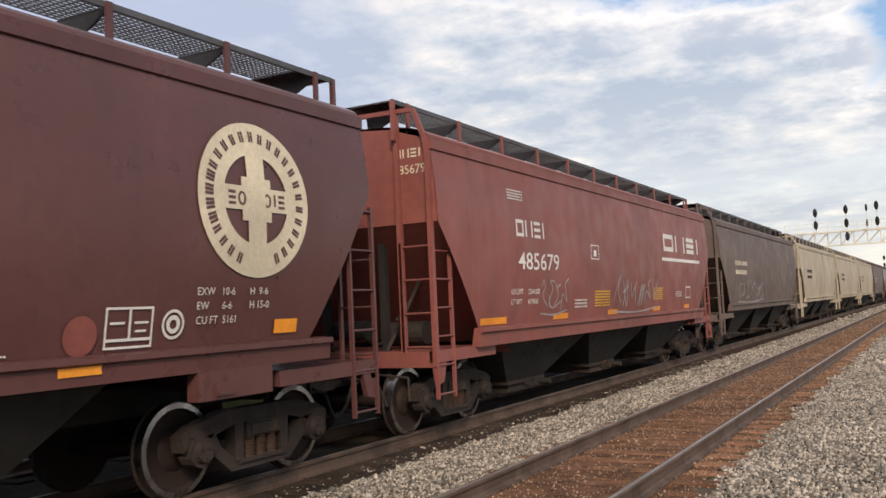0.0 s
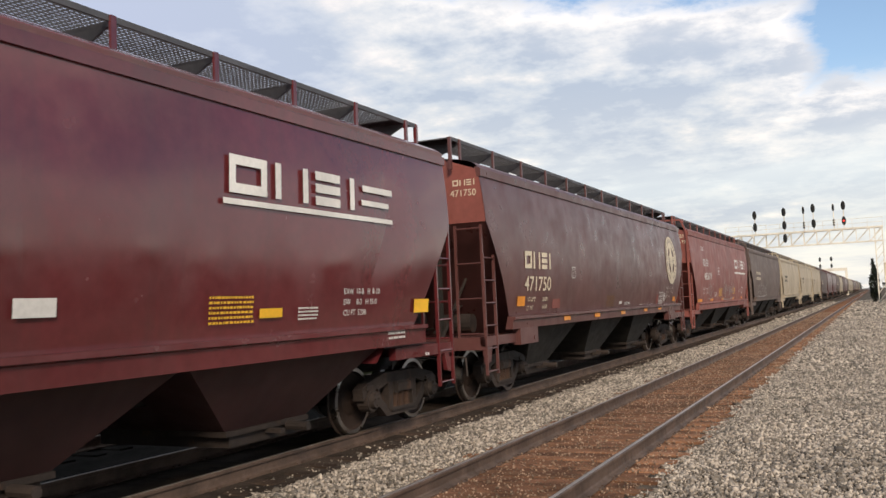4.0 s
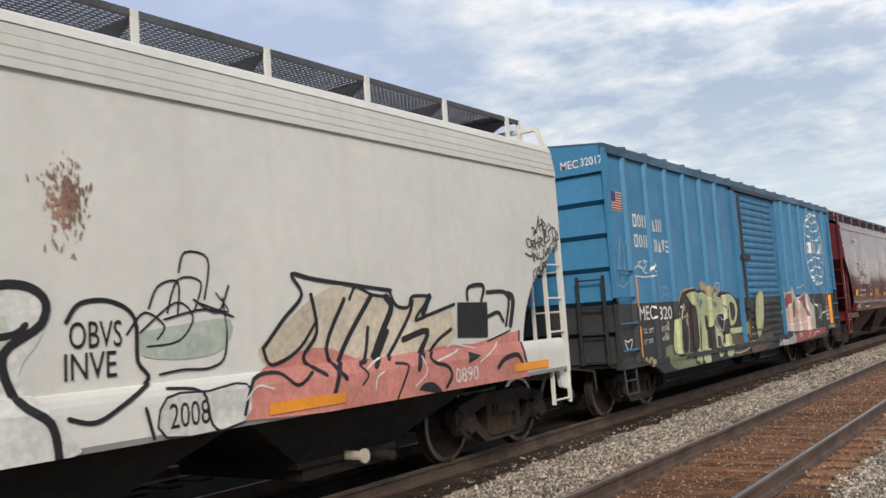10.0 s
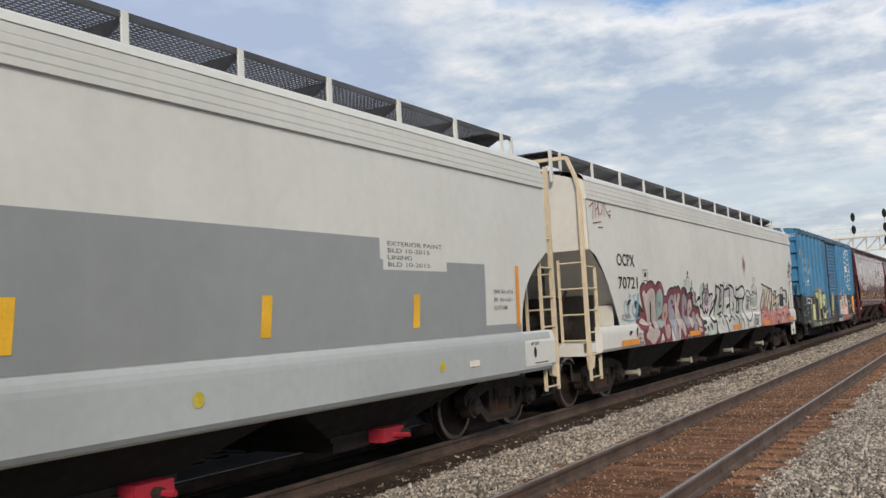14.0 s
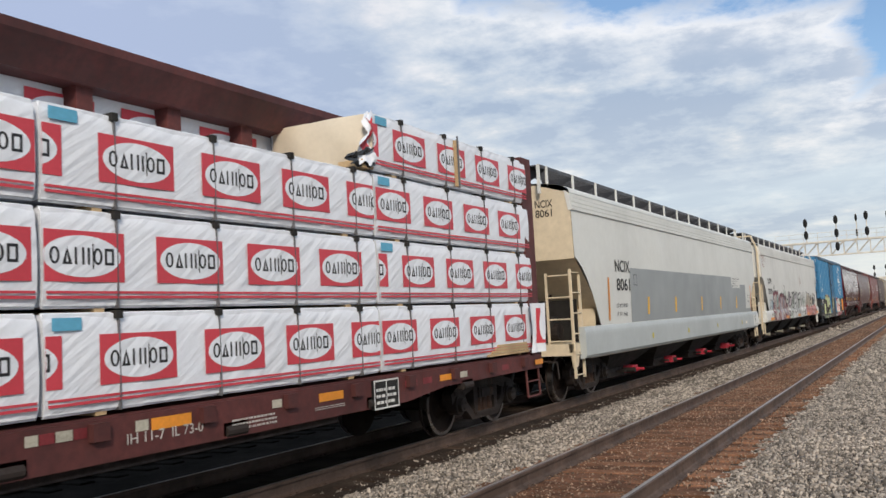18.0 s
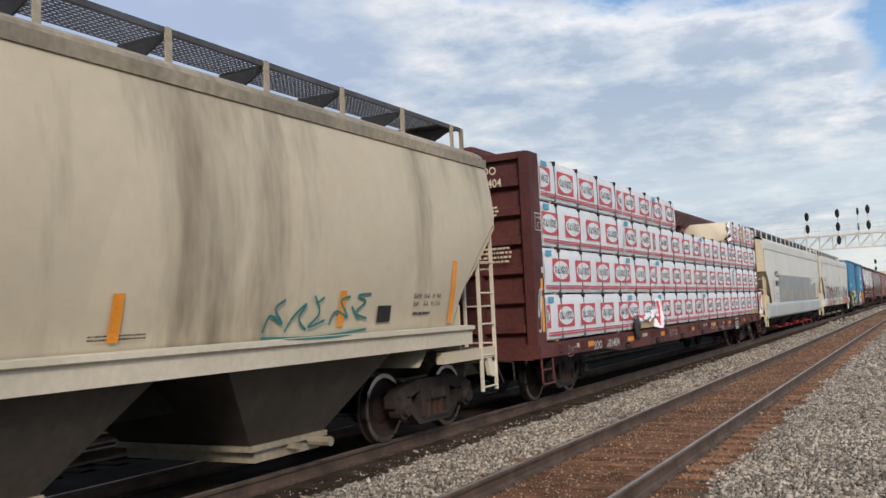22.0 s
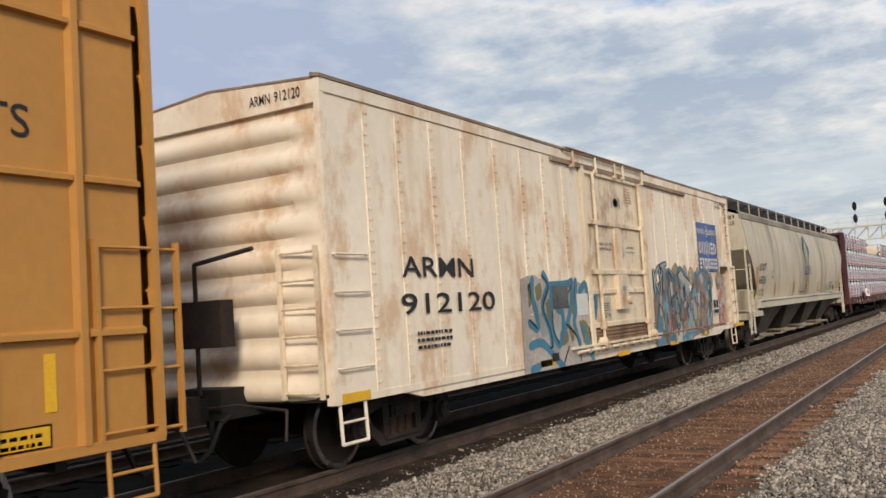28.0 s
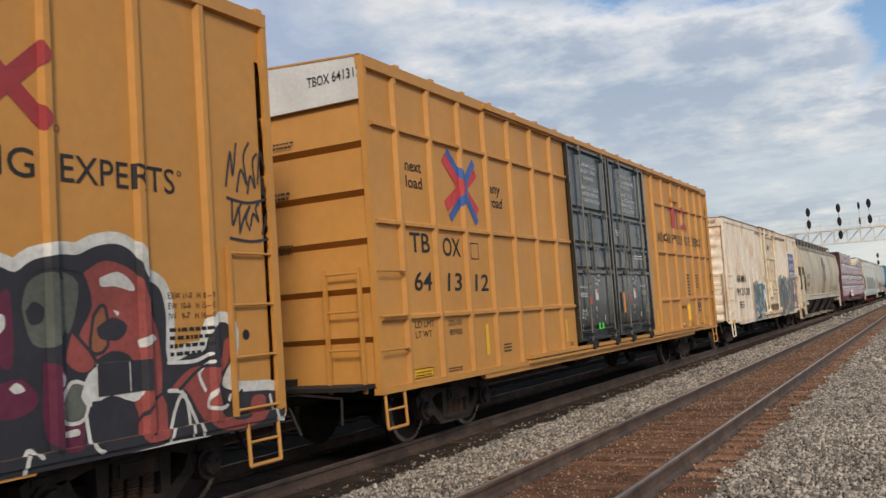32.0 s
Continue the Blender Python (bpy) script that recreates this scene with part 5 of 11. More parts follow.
Marks(side).text("EXW  10-8   H  8-10", -12.95, 1.90, 0.07).text("EW     8-3   H 15-0", -12.95, 1.77, 0.07).text("CU FT  5200", -12.95, 1.64, 0.07).bars(-11.90, -11.43, 1.30, 1.42, 2, 3).bars(-10.85, -10.70, 1.02, 1.10, 1, 3).bars(-13.9, -13.5, 1.62, 1.78, 4, 7).rect(-17.6, -17.2, 1.75, 1.9).put(car, "white")
Marks(side).rect(-24.0, -23.6, 1.70, 1.90).rect(-21.45, -21.05, 1.66, 1.76).rect(-18.7, -18.3, 1.66, 1.76).rect(-11.10, -10.65, 1.63, 1.82).rect(-14.6, -14.2, 1.66, 1.76).put(car, "yellowtape", "reflector")
Marks(side).bars(-20.4, -19.7, 1.62, 1.92, 6, 4).bars(-15.4, -14.7, 1.62, 1.92, 6, 8).put(car, "yellowtape")
Marks(end).shapes("bhei", 0.20, 0.62, 4.06, 4.18).text("499180", 0.20, 3.84, 0.13, 0.60).bars(0.20, 0.95, 3.36, 3.74, 6, 6).put(car, "white")

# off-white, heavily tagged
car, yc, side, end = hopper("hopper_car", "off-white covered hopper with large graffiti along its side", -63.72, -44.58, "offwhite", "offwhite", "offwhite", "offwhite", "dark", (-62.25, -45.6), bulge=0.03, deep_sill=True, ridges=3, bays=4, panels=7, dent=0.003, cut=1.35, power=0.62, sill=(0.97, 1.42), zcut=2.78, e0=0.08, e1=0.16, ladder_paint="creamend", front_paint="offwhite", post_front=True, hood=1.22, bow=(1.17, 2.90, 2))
Marks(side).text("OCPX", -62.43, 2.53, 0.22, 0.98, 0.012).text("70721", -62.41, 2.10, 0.22, 1.08, 0.012).text("LT WT", -62.3, 1.52, 0.09).text("66600", -61.6, 1.54, 0.09).put(car, "black")
Marks(side).border(-60.99, -60.69, 2.25, 2.48, 0.012).rect(-60.9, -60.78, 2.34, 2.42).put(car, "black")
wh, bk = spray("chalk white", (0.70, 0.70, 0.67)), spray("flat black", (0.02, 0.02, 0.022))
pk, rd, mint, lil = spray("salmon pink", (0.60, 0.24, 0.20)), spray("dull crimson", (0.22, 0.045, 0.06)), spray("pale mint", (0.55, 0.60, 0.52)), spray("pale lilac", (0.56, 0.50, 0.55))
cream_, greyl, teal_ = spray("pale cream pink", (0.60, 0.53, 0.48)), spray("grey lilac", (0.33, 0.33, 0.37)), spray("dusty teal", (0.30, 0.42, 0.38))
blush, pmint = spray("thin blush overspray", (0.60, 0.51, 0.55)), spray("thin mint overspray", (0.54, 0.60, 0.53))
blushp, sandp = spray("dusty rose", (0.52, 0.36, 0.33)), spray("pale sand", (0.66, 0.58, 0.46))
dash(car, side, [(-61.10, 2.04), (-60.97, 2.10), (-60.88, 2.02), (-60.64, 2.12), (-60.40, 2.12), (-60.30, 1.98), (-60.31, 1.60), (-60.34, 1.32), (-60.56, 1.29), (-60.63, 1.39), (-60.58, 1.75), (-60.63, 1.88), (-60.69, 1.76), (-60.69, 1.44), (-60.85, 1.41), (-60.91, 1.63), (-61.03, 1.86), (-61.10, 2.04)], bk, 0.270, 0.0028)
dash(car, side, [(-61.37, 1.45), (-61.22, 1.55), (-60.92, 1.46), (-60.91, 1.40), (-61.18, 1.41), (-61.37, 1.45)], bk, 0.270, 0.0029)
dash(car, side, [(-61.12, 1.23), (-61.00, 1.30), (-60.85, 1.40), (-60.64, 1.33), (-60.33, 1.30), (-60.28, 1.20), (-60.45, 1.11), (-60.66, 1.03), (-60.80, 1.02), (-60.93, 1.09), (-61.11, 1.15), (-61.12, 1.23)], bk, 0.270, 0.0030)
dash(car, side, [(-60.26, 1.93), (-60.12, 2.09), (-59.92, 2.12), (-59.80, 1.97), (-59.86, 1.72), (-60.01, 1.58), (-60.14, 1.57), (-60.16, 1.49), (-59.98, 1.51), (-59.90, 1.41), (-60.06, 1.35), (-60.29, 1.36), (-60.26, 1.93)], bk, 0.270, 0.0031)
dash(car, side, [(-59.86, 1.67), (-59.73, 1.81), (-59.55, 1.81), (-59.51, 1.61), (-59.64, 1.46), (-59.75, 1.46), (-59.81, 1.33), (-59.62, 1.40), (-59.55, 1.25), (-59.63, 1.11), (-59.82, 1.09), (-59.92, 1.29), (-59.86, 1.67)], bk, 0.270, 0.0032)
dash(car, side, [(-59.45, 1.84), (-59.31, 1.96), (-59.05, 2.00), (-58.98, 1.80), (-59.19, 1.76), (-59.01, 1.61), (-59.00, 1.31), (-58.98, 1.02), (-59.26, 0.98), (-59.45, 1.03), (-59.47, 1.30), (-59.45, 1.55), (-59.45, 1.84)], bk, 0.270, 0.0033)
dash(car, side, [(-58.97, 1.98), (-58.87, 2.03), (-58.85, 1.82), (-58.68, 2.04), (-58.56, 1.98), (-58.71, 1.73), (-58.56, 1.50), (-58.39, 1.21), (-58.49, 1.08), (-58.74, 1.29), (-58.84, 1.07), (-58.94, 1.08), (-58.96, 1.63), (-58.97, 1.98)], bk, 0.270, 0.0034)
daub(car, side, [(-61.09, 2.01), (-60.96, 2.07), (-60.87, 1.99), (-60.63, 2.09), (-60.39, 2.09), (-60.29, 1.95), (-60.30, 1.57), (-60.33, 1.29), (-60.55, 1.25), (-60.62, 1.36), (-60.57, 1.72), (-60.62, 1.85), (-60.68, 1.73), (-60.68, 1.41), (-60.84, 1.38), (-60.90, 1.60), (-61.02, 1.83)], cream_, 0.0062, rd, 0.130)
daub(car, side, [(-61.36, 1.42), (-61.22, 1.52), (-60.91, 1.43), (-60.90, 1.37), (-61.17, 1.38)], cream_, 0.0063, rd, 0.130)
daub(car, side, [(-61.11, 1.20), (-60.99, 1.27), (-60.84, 1.37), (-60.63, 1.29), (-60.32, 1.26), (-60.27, 1.17), (-60.44, 1.08), (-60.64, 0.99), (-60.79, 0.99), (-60.92, 1.06), (-61.10, 1.12)], cream_, 0.0064, rd, 0.130)
daub(car, side, [(-60.25, 1.90), (-60.11, 2.05), (-59.90, 2.09), (-59.79, 1.94), (-59.84, 1.69), (-60.00, 1.55), (-60.13, 1.53), (-60.15, 1.45), (-59.97, 1.47), (-59.89, 1.37), (-60.05, 1.31), (-60.28, 1.33)], teal_, 0.0065, rd, 0.130)
daub(car, side, [(-59.85, 1.64), (-59.71, 1.77), (-59.53, 1.78), (-59.50, 1.57), (-59.63, 1.43), (-59.74, 1.42), (-59.80, 1.30), (-59.61, 1.36), (-59.53, 1.22), (-59.61, 1.07), (-59.81, 1.06), (-59.91, 1.25)], blushp, 0.0066, rd, 0.130)
daub(car, side, [(-59.44, 1.80), (-59.30, 1.93), (-59.04, 1.96), (-58.97, 1.76), (-59.18, 1.73), (-59.00, 1.57), (-58.99, 1.27), (-58.96, 0.98), (-59.25, 0.95), (-59.44, 0.99), (-59.46, 1.26), (-59.43, 1.51)], greyl, 0.0067, rd, 0.130)
daub(car, side, [(-58.96, 1.94), (-58.86, 1.99), (-58.84, 1.78), (-58.67, 2.00), (-58.55, 1.94), (-58.70, 1.69), (-58.54, 1.46), (-58.38, 1.17), (-58.48, 1.04), (-58.73, 1.25), (-58.83, 1.03), (-58.93, 1.04), (-58.95, 1.59)], cream_, 0.0068, rd, 0.130)
daub(car, side, [(-60.64, 1.82), (-60.60, 1.77), (-60.60, 1.36), (-60.65, 1.36)], bk, 0.0085)
daub(car, side, [(-60.08, 1.80), (-60.02, 1.84), (-60.02, 1.74), (-60.07, 1.71)], rd, 0.0085)
daub(car, side, [(-59.71, 1.58), (-59.65, 1.60), (-59.66, 1.50), (-59.73, 1.48)], rd, 0.0085)
daub(car, side, [(-59.23, 1.24), (-59.18, 1.34), (-59.18, 1.13), (-59.22, 1.11)], wh, 0.0085)
daub(car, side, [(-59.25, 1.85), (-59.15, 1.86), (-59.07, 1.79), (-59.23, 1.77)], rd, 0.0085)
daub(car, side, [(-60.13, 1.51), (-59.91, 1.74), (-59.86, 1.64), (-60.00, 1.54)], teal_, 0.0084)
daub(car, side, [(-59.44, 1.26), (-59.25, 0.98), (-59.44, 0.98), (-59.47, 1.11)], wh, 0.0084)
dash(car, side, [(-61.50, 1.79), (-61.36, 1.75), (-61.14, 1.62), (-60.96, 1.52)], bk, 0.160, 0.0045)
dash(car, side, [(-61.29, 1.59), (-61.11, 1.55), (-60.90, 1.48)], bk, 0.120, 0.0046)
daub(car, side, [(-61.98, 1.80), (-61.91, 1.88), (-61.73, 1.88), (-61.81, 1.85), (-61.92, 1.77)], bk, 0.0060)
daub(car, side, [(-62.10, 1.25), (-62.03, 1.30), (-61.91, 1.28), (-62.00, 1.23), (-62.06, 1.21)], bk, 0.0060)
daub(car, side, [(-61.70, 1.24), (-61.65, 1.33), (-61.55, 1.35), (-61.61, 1.26), (-61.64, 1.16)], bk, 0.0060)
Marks(side).text("FELON", -61.60, 1.04, 0.20, 0.42, 0.004, 0.2).put(car, rd, "graffiti_word")
dash(car, side, [(-58.41, 1.86), (-58.29, 2.01), (-58.08, 1.97), (-58.03, 1.78), (-58.09, 1.67), (-58.22, 1.64), (-58.21, 1.53), (-58.04, 1.51), (-58.02, 1.32), (-58.19, 1.24), (-58.36, 1.33), (-58.41, 1.55), (-58.41, 1.86)], bk, 0.270, 0.0036)
dash(car, side, [(-57.94, 1.81), (-57.78, 1.90), (-57.65, 1.84), (-57.63, 1.68), (-57.79, 1.58), (-57.88, 1.50), (-57.71, 1.48), (-57.69, 1.35), (-57.81, 1.25), (-57.97, 1.29), (-57.99, 1.55), (-57.94, 1.81)], bk, 0.270, 0.0037)
dash(car, side, [(-57.64, 1.48), (-57.54, 1.61), (-57.39, 1.57), (-57.37, 1.45), (-57.50, 1.40), (-57.38, 1.35), (-57.40, 1.23), (-57.51, 1.13), (-57.66, 1.15), (-57.64, 1.36), (-57.64, 1.48)], bk, 0.270, 0.0038)
dash(car, side, [(-57.31, 1.48), (-57.22, 1.56), (-57.07, 1.53), (-57.02, 1.29), (-56.99, 1.09), (-57.28, 1.10), (-57.30, 1.28), (-57.31, 1.48)], bk, 0.270, 0.0039)
daub(car, side, [(-58.43, 1.83), (-58.31, 1.98), (-58.11, 1.94), (-58.05, 1.75), (-58.12, 1.64), (-58.25, 1.61), (-58.24, 1.50), (-58.06, 1.47), (-58.05, 1.29), (-58.21, 1.21), (-58.38, 1.30), (-58.43, 1.51)], greyl, 0.0070, rd, 0.130)
daub(car, side, [(-57.97, 1.78), (-57.81, 1.86), (-57.68, 1.80), (-57.66, 1.65), (-57.82, 1.55), (-57.90, 1.47), (-57.74, 1.45), (-57.72, 1.32), (-57.83, 1.22), (-58.00, 1.26), (-58.01, 1.51)], cream_, 0.0071, rd, 0.130)
daub(car, side, [(-57.67, 1.44), (-57.57, 1.57), (-57.43, 1.54), (-57.41, 1.42), (-57.53, 1.37), (-57.41, 1.31), (-57.44, 1.19), (-57.54, 1.10), (-57.69, 1.12), (-57.67, 1.32)], greyl, 0.0072, rd, 0.130)
daub(car, side, [(-57.35, 1.45), (-57.25, 1.52), (-57.11, 1.50), (-57.05, 1.26), (-57.02, 1.06), (-57.31, 1.07), (-57.33, 1.25)], cream_, 0.0073, rd, 0.130)
daub(car, side, [(-58.29, 1.69), (-58.22, 1.74), (-58.19, 1.66), (-58.26, 1.63)], rd, 0.0088)
daub(car, side, [(-57.89, 1.62), (-57.79, 1.70), (-57.81, 1.62), (-57.87, 1.59)], rd, 0.0088)
daub(car, side, [(-57.60, 1.40), (-57.53, 1.43), (-57.55, 1.37)], rd, 0.0088)
daub(car, side, [(-58.44, 1.23), (-58.33, 1.23), (-58.21, 1.12), (-58.33, 1.01), (-58.45, 1.08)], rd, 0.0066)
dash(car, side, [(-57.35, 1.10), (-57.01, 1.04)], rd, 0.060, 0.0092)
dash(car, side, [(-57.35, 1.23), (-57.03, 1.17)], rd, 0.040, 0.0092)
daub(car, side, [(-57.17, 1.83), (-57.08, 1.91), (-56.94, 1.93), (-56.87, 1.88), (-56.94, 1.84), (-57.13, 1.82)], bk, 0.0064)
daub(car, side, [(-56.99, 1.69), (-56.89, 1.74), (-56.81, 1.70), (-56.80, 1.62), (-56.90, 1.65)], bk, 0.0064)
daub(car, side, [(-56.95, 1.31), (-56.83, 1.36), (-56.63, 1.35), (-56.57, 1.30), (-56.66, 1.25), (-56.83, 1.25), (-56.95, 1.25)], bk, 0.0064)
daub(car, side, [(-56.98, 1.14), (-56.87, 1.20), (-56.70, 1.16), (-56.73, 1.10), (-56.93, 1.09)], bk, 0.0064)
daub(car, side, [(-56.97, 1.38), (-56.91, 1.44), (-56.87, 1.37), (-56.93, 1.32)], bk, 0.0064)
daub(car, side, [(-56.62, 1.19), (-56.49, 1.21), (-56.43, 1.12), (-56.48, 1.07), (-56.56, 1.14)], bk, 0.0064)
daub(car, side, [(-56.33, 1.22), (-56.20, 1.26), (-56.09, 1.18), (-56.15, 1.09), (-56.22, 1.18)], bk, 0.0064)
daub(car, side, [(-57.50, 1.74), (-57.42, 1.72), (-57.39, 1.63), (-57.47, 1.61)], bk, 0.0064)
spots(car, side, [(-58.12, 2.06, 0.043, 0.043)], bk)
spots(car, side, [(-58.02, 2.05, 0.034, 0.034)], bk)
spots(car, side, [(-58.07, 1.98, 0.068, 0.068)], bk)
spots(car, side, [(-57.65, 2.08, 0.051, 0.051)], bk)
spots(car, side, [(-57.64, 1.95, 0.102, 0.102)], bk)
spots(car, side, [(-57.52, 1.96, 0.043, 0.043)], bk)
spots(car, side, [(-57.30, 1.70, 0.026, 0.026)], bk)
spots(car, side, [(-57.84, 2.46, 0.051, 0.051)], bk)
dash(car, side, [(-58.02, 2.18), (-57.99, 2.30), (-57.90, 2.37), (-57.79, 2.36), (-57.76, 2.28)], bk, 0.020, 0.0080)
dash(car, side, [(-57.55, 2.30), (-57.59, 2.12), (-57.51, 2.09), (-57.55, 2.30)], bk, 0.018, 0.0080, smooth=False)
dash(car, side, [(-57.47, 2.01), (-57.35, 2.03), (-57.39, 1.88), (-57.41, 1.80)], rd, 0.030, 0.0080)
dash(car, side, [(-57.41, 1.84), (-57.31, 2.00), (-57.27, 1.90), (-57.31, 1.79), (-57.24, 1.83)], rd, 0.030, 0.0080)
dash(car, side, [(-57.31, 1.79), (-57.34, 1.69)], rd, 0.025, 0.0080)
dash(car, side, [(-57.27, 2.00), (-57.24, 1.79), (-57.16, 1.83)], rd, 0.025, 0.0080)
dash(car, side, [(-56.53, 2.23), (-56.54, 2.06), (-56.73, 1.94), (-56.66, 1.81), (-56.74, 1.70), (-56.66, 1.56), (-56.53, 1.52), (-56.45, 1.60), (-56.37, 1.50), (-56.27, 1.58), (-56.21, 1.61)], bk, 0.060, 0.0080)
dash(car, side, [(-56.15, 2.23), (-56.15, 2.03), (-56.06, 1.93), (-55.95, 1.98), (-55.76, 1.96)], bk, 0.055, 0.0080)
daub(car, side, [(-56.52, 2.18), (-56.17, 2.20), (-55.99, 1.93), (-55.70, 2.02), (-55.87, 1.63), (-56.28, 1.51), (-56.64, 1.56), (-56.69, 1.76)], blush, 0.0032)
daub(car, side, [(-56.90, 2.13), (-56.55, 2.23), (-56.63, 1.76), (-56.92, 1.69)], pmint, 0.0030)
daub(car, side, [(-56.36, 1.28), (-55.89, 1.38), (-55.78, 1.02), (-56.32, 0.85), (-56.56, 0.93)], pmint, 0.0031)
daub(car, side, [(-58.18, 2.30), (-57.66, 2.26), (-57.28, 1.96), (-57.09, 1.61), (-58.03, 1.83)], pmint, 0.0022)
Marks(side).text("BF", -56.46, 1.91, 0.20, 0.25, 0.012).text("NSF", -56.52, 1.70, 0.20, 0.36, 0.012).put(car, bk, "graffiti_word")
daub(car, side, [(-55.39, 2.17), (-55.04, 2.10), (-54.61, 2.13), (-54.05, 2.15), (-53.54, 2.10), (-53.16, 2.08), (-52.40, 2.16), (-52.31, 1.83), (-52.48, 1.57), (-52.23, 1.21), (-52.23, 0.94), (-54.32, 0.93), (-55.42, 0.92), (-55.66, 1.08), (-55.69, 1.26), (-56.09, 1.39), (-55.73, 1.64)], wh, 0.0034)
daub(car, side, [(-54.57, 2.06), (-54.05, 2.09), (-54.03, 1.88), (-54.31, 1.89), (-54.54, 1.89)], lil, 0.0040)
daub(car, side, [(-54.92, 2.07), (-54.61, 2.09), (-54.73, 1.56), (-54.93, 1.46)], mint, 0.0040)
daub(car, side, [(-53.18, 1.86), (-52.57, 1.97), (-52.63, 1.57), (-53.02, 1.34)], mint, 0.0041)
daub(car, side, [(-55.26, 1.91), (-55.04, 1.58), (-55.47, 1.19), (-55.56, 1.51)], mint, 0.0040)
dash(car, side, [(-55.39, 2.19), (-55.43, 1.94), (-55.73, 1.66), (-56.09, 1.47), (-56.12, 1.37), (-55.91, 1.28), (-55.68, 1.30), (-55.69, 1.06), (-55.48, 0.93)], bk, 0.075, 0.0080)
dash(car, side, [(-55.31, 1.94), (-55.62, 1.61), (-55.70, 1.41)], bk, 0.070, 0.0081)
dash(car, side, [(-55.57, 1.84), (-55.86, 1.73), (-56.08, 1.54)], bk, 0.030, 0.0082)
dash(car, side, [(-55.37, 2.17), (-55.02, 2.11), (-55.04, 1.96), (-55.18, 1.66), (-54.94, 1.68)], bk, 0.065, 0.0083)
dash(car, side, [(-54.93, 2.20), (-54.92, 1.90), (-55.06, 1.74)], bk, 0.060, 0.0084)
dash(car, side, [(-54.94, 2.20), (-54.59, 2.14), (-54.68, 1.81), (-54.80, 1.40), (-54.61, 1.16), (-54.48, 0.97)], bk, 0.065, 0.0085)
dash(car, side, [(-55.36, 1.45), (-55.13, 1.48), (-54.95, 1.51)], bk, 0.050, 0.0086)
dash(car, side, [(-55.30, 1.38), (-55.10, 1.42), (-55.06, 1.20)], bk, 0.050, 0.0087)
dash(car, side, [(-54.59, 2.14), (-54.51, 2.08), (-54.05, 2.12), (-53.99, 2.00), (-54.04, 1.64), (-53.99, 1.40)], bk, 0.060, 0.0080)
dash(car, side, [(-54.38, 1.63), (-54.03, 1.69)], bk, 0.090, 0.0081)
dash(car, side, [(-54.51, 1.41), (-54.38, 1.24), (-54.12, 1.37), (-53.91, 1.33), (-53.84, 1.27)], bk, 0.050, 0.0082)
dash(car, side, [(-54.81, 1.40), (-54.50, 1.39)], bk, 0.040, 0.0083)
dash(car, side, [(-54.01, 2.21), (-53.59, 2.14), (-53.50, 1.93), (-53.23, 1.79), (-53.33, 1.49), (-53.09, 1.49), (-53.02, 1.72)], bk, 0.060, 0.0084)
dash(car, side, [(-53.99, 2.00), (-54.07, 1.91)], bk, 0.050, 0.0085)
dash(car, side, [(-53.69, 1.75), (-53.63, 1.62), (-53.74, 1.53)], bk, 0.060, 0.0086)
dash(car, side, [(-53.62, 1.38), (-53.36, 1.30), (-53.30, 1.10), (-53.35, 0.98)], bk, 0.050, 0.0087)
dash(car, side, [(-53.23, 2.15), (-53.14, 2.07), (-52.55, 2.18), (-52.30, 2.09), (-52.32, 1.90), (-52.59, 1.71), (-52.50, 1.40), (-52.29, 1.22), (-52.24, 0.96)], bk, 0.065, 0.0080)
dash(car, side, [(-53.23, 2.15), (-53.29, 1.86), (-52.96, 1.77), (-53.03, 1.59), (-53.00, 1.33), (-52.80, 1.22), (-52.71, 1.10)], bk, 0.050, 0.0081)
dash(car, side, [(-53.24, 1.86), (-52.59, 1.83), (-52.43, 1.90)], bk, 0.050, 0.0082)
dash(car, side, [(-52.74, 1.11), (-52.71, 0.99)], bk, 0.050, 0.0083)
dash(car, side, [(-52.13, 1.91), (-52.02, 2.04), (-51.77, 2.05), (-51.57, 1.92), (-51.55, 1.60), (-51.46, 1.45), (-51.74, 1.28), (-51.96, 1.19), (-52.16, 1.24)], bk, 0.035, 0.0080)
dash(car, side, [(-51.32, 1.37), (-50.99, 1.31), (-50.91, 1.04), (-50.73, 0.94)], bk, 0.025, 0.0080)
dash(car, side, [(-51.53, 1.24), (-51.47, 1.01)], bk, 0.030, 0.0080)
dash(car, side, [(-51.35, 1.48), (-51.12, 1.50), (-50.88, 1.49), (-50.71, 1.56), (-50.67, 1.79)], bk, 0.020, 0.0080)
dash(car, side, [(-51.27, 1.95), (-51.16, 2.21), (-50.93, 2.19), (-51.01, 1.95)], bk, 0.016, 0.0080)
dash(car, side, [(-51.52, 1.81), (-51.19, 2.03), (-51.02, 1.91), (-51.16, 1.73), (-51.46, 1.70)], bk, 0.016, 0.0080)
dash(car, side, [(-50.95, 2.02), (-50.65, 1.94), (-50.78, 2.10)], bk, 0.014, 0.0080)
dash(car, side, [(-50.71, 2.06), (-50.67, 1.79)], bk, 0.014, 0.0080)
dash(car, side, [(-54.60, 2.29), (-54.51, 2.24), (-54.65, 2.21)], bk, 0.020, 0.0080)
dash(car, side, [(-54.28, 2.19), (-54.17, 2.24)], bk, 0.020, 0.0080)
dash(car, side, [(-54.34, 2.15), (-54.09, 2.19)], bk, 0.020, 0.0081)
Marks(side).text("OBVS", -52.11, 1.72, 0.19, 0.43, 0.004).text("INVE", -52.15, 1.50, 0.19, 0.42, 0.004).text("2008", -51.32, 1.06, 0.19, 0.39, 0.004).put(car, bk, "graffiti_word")
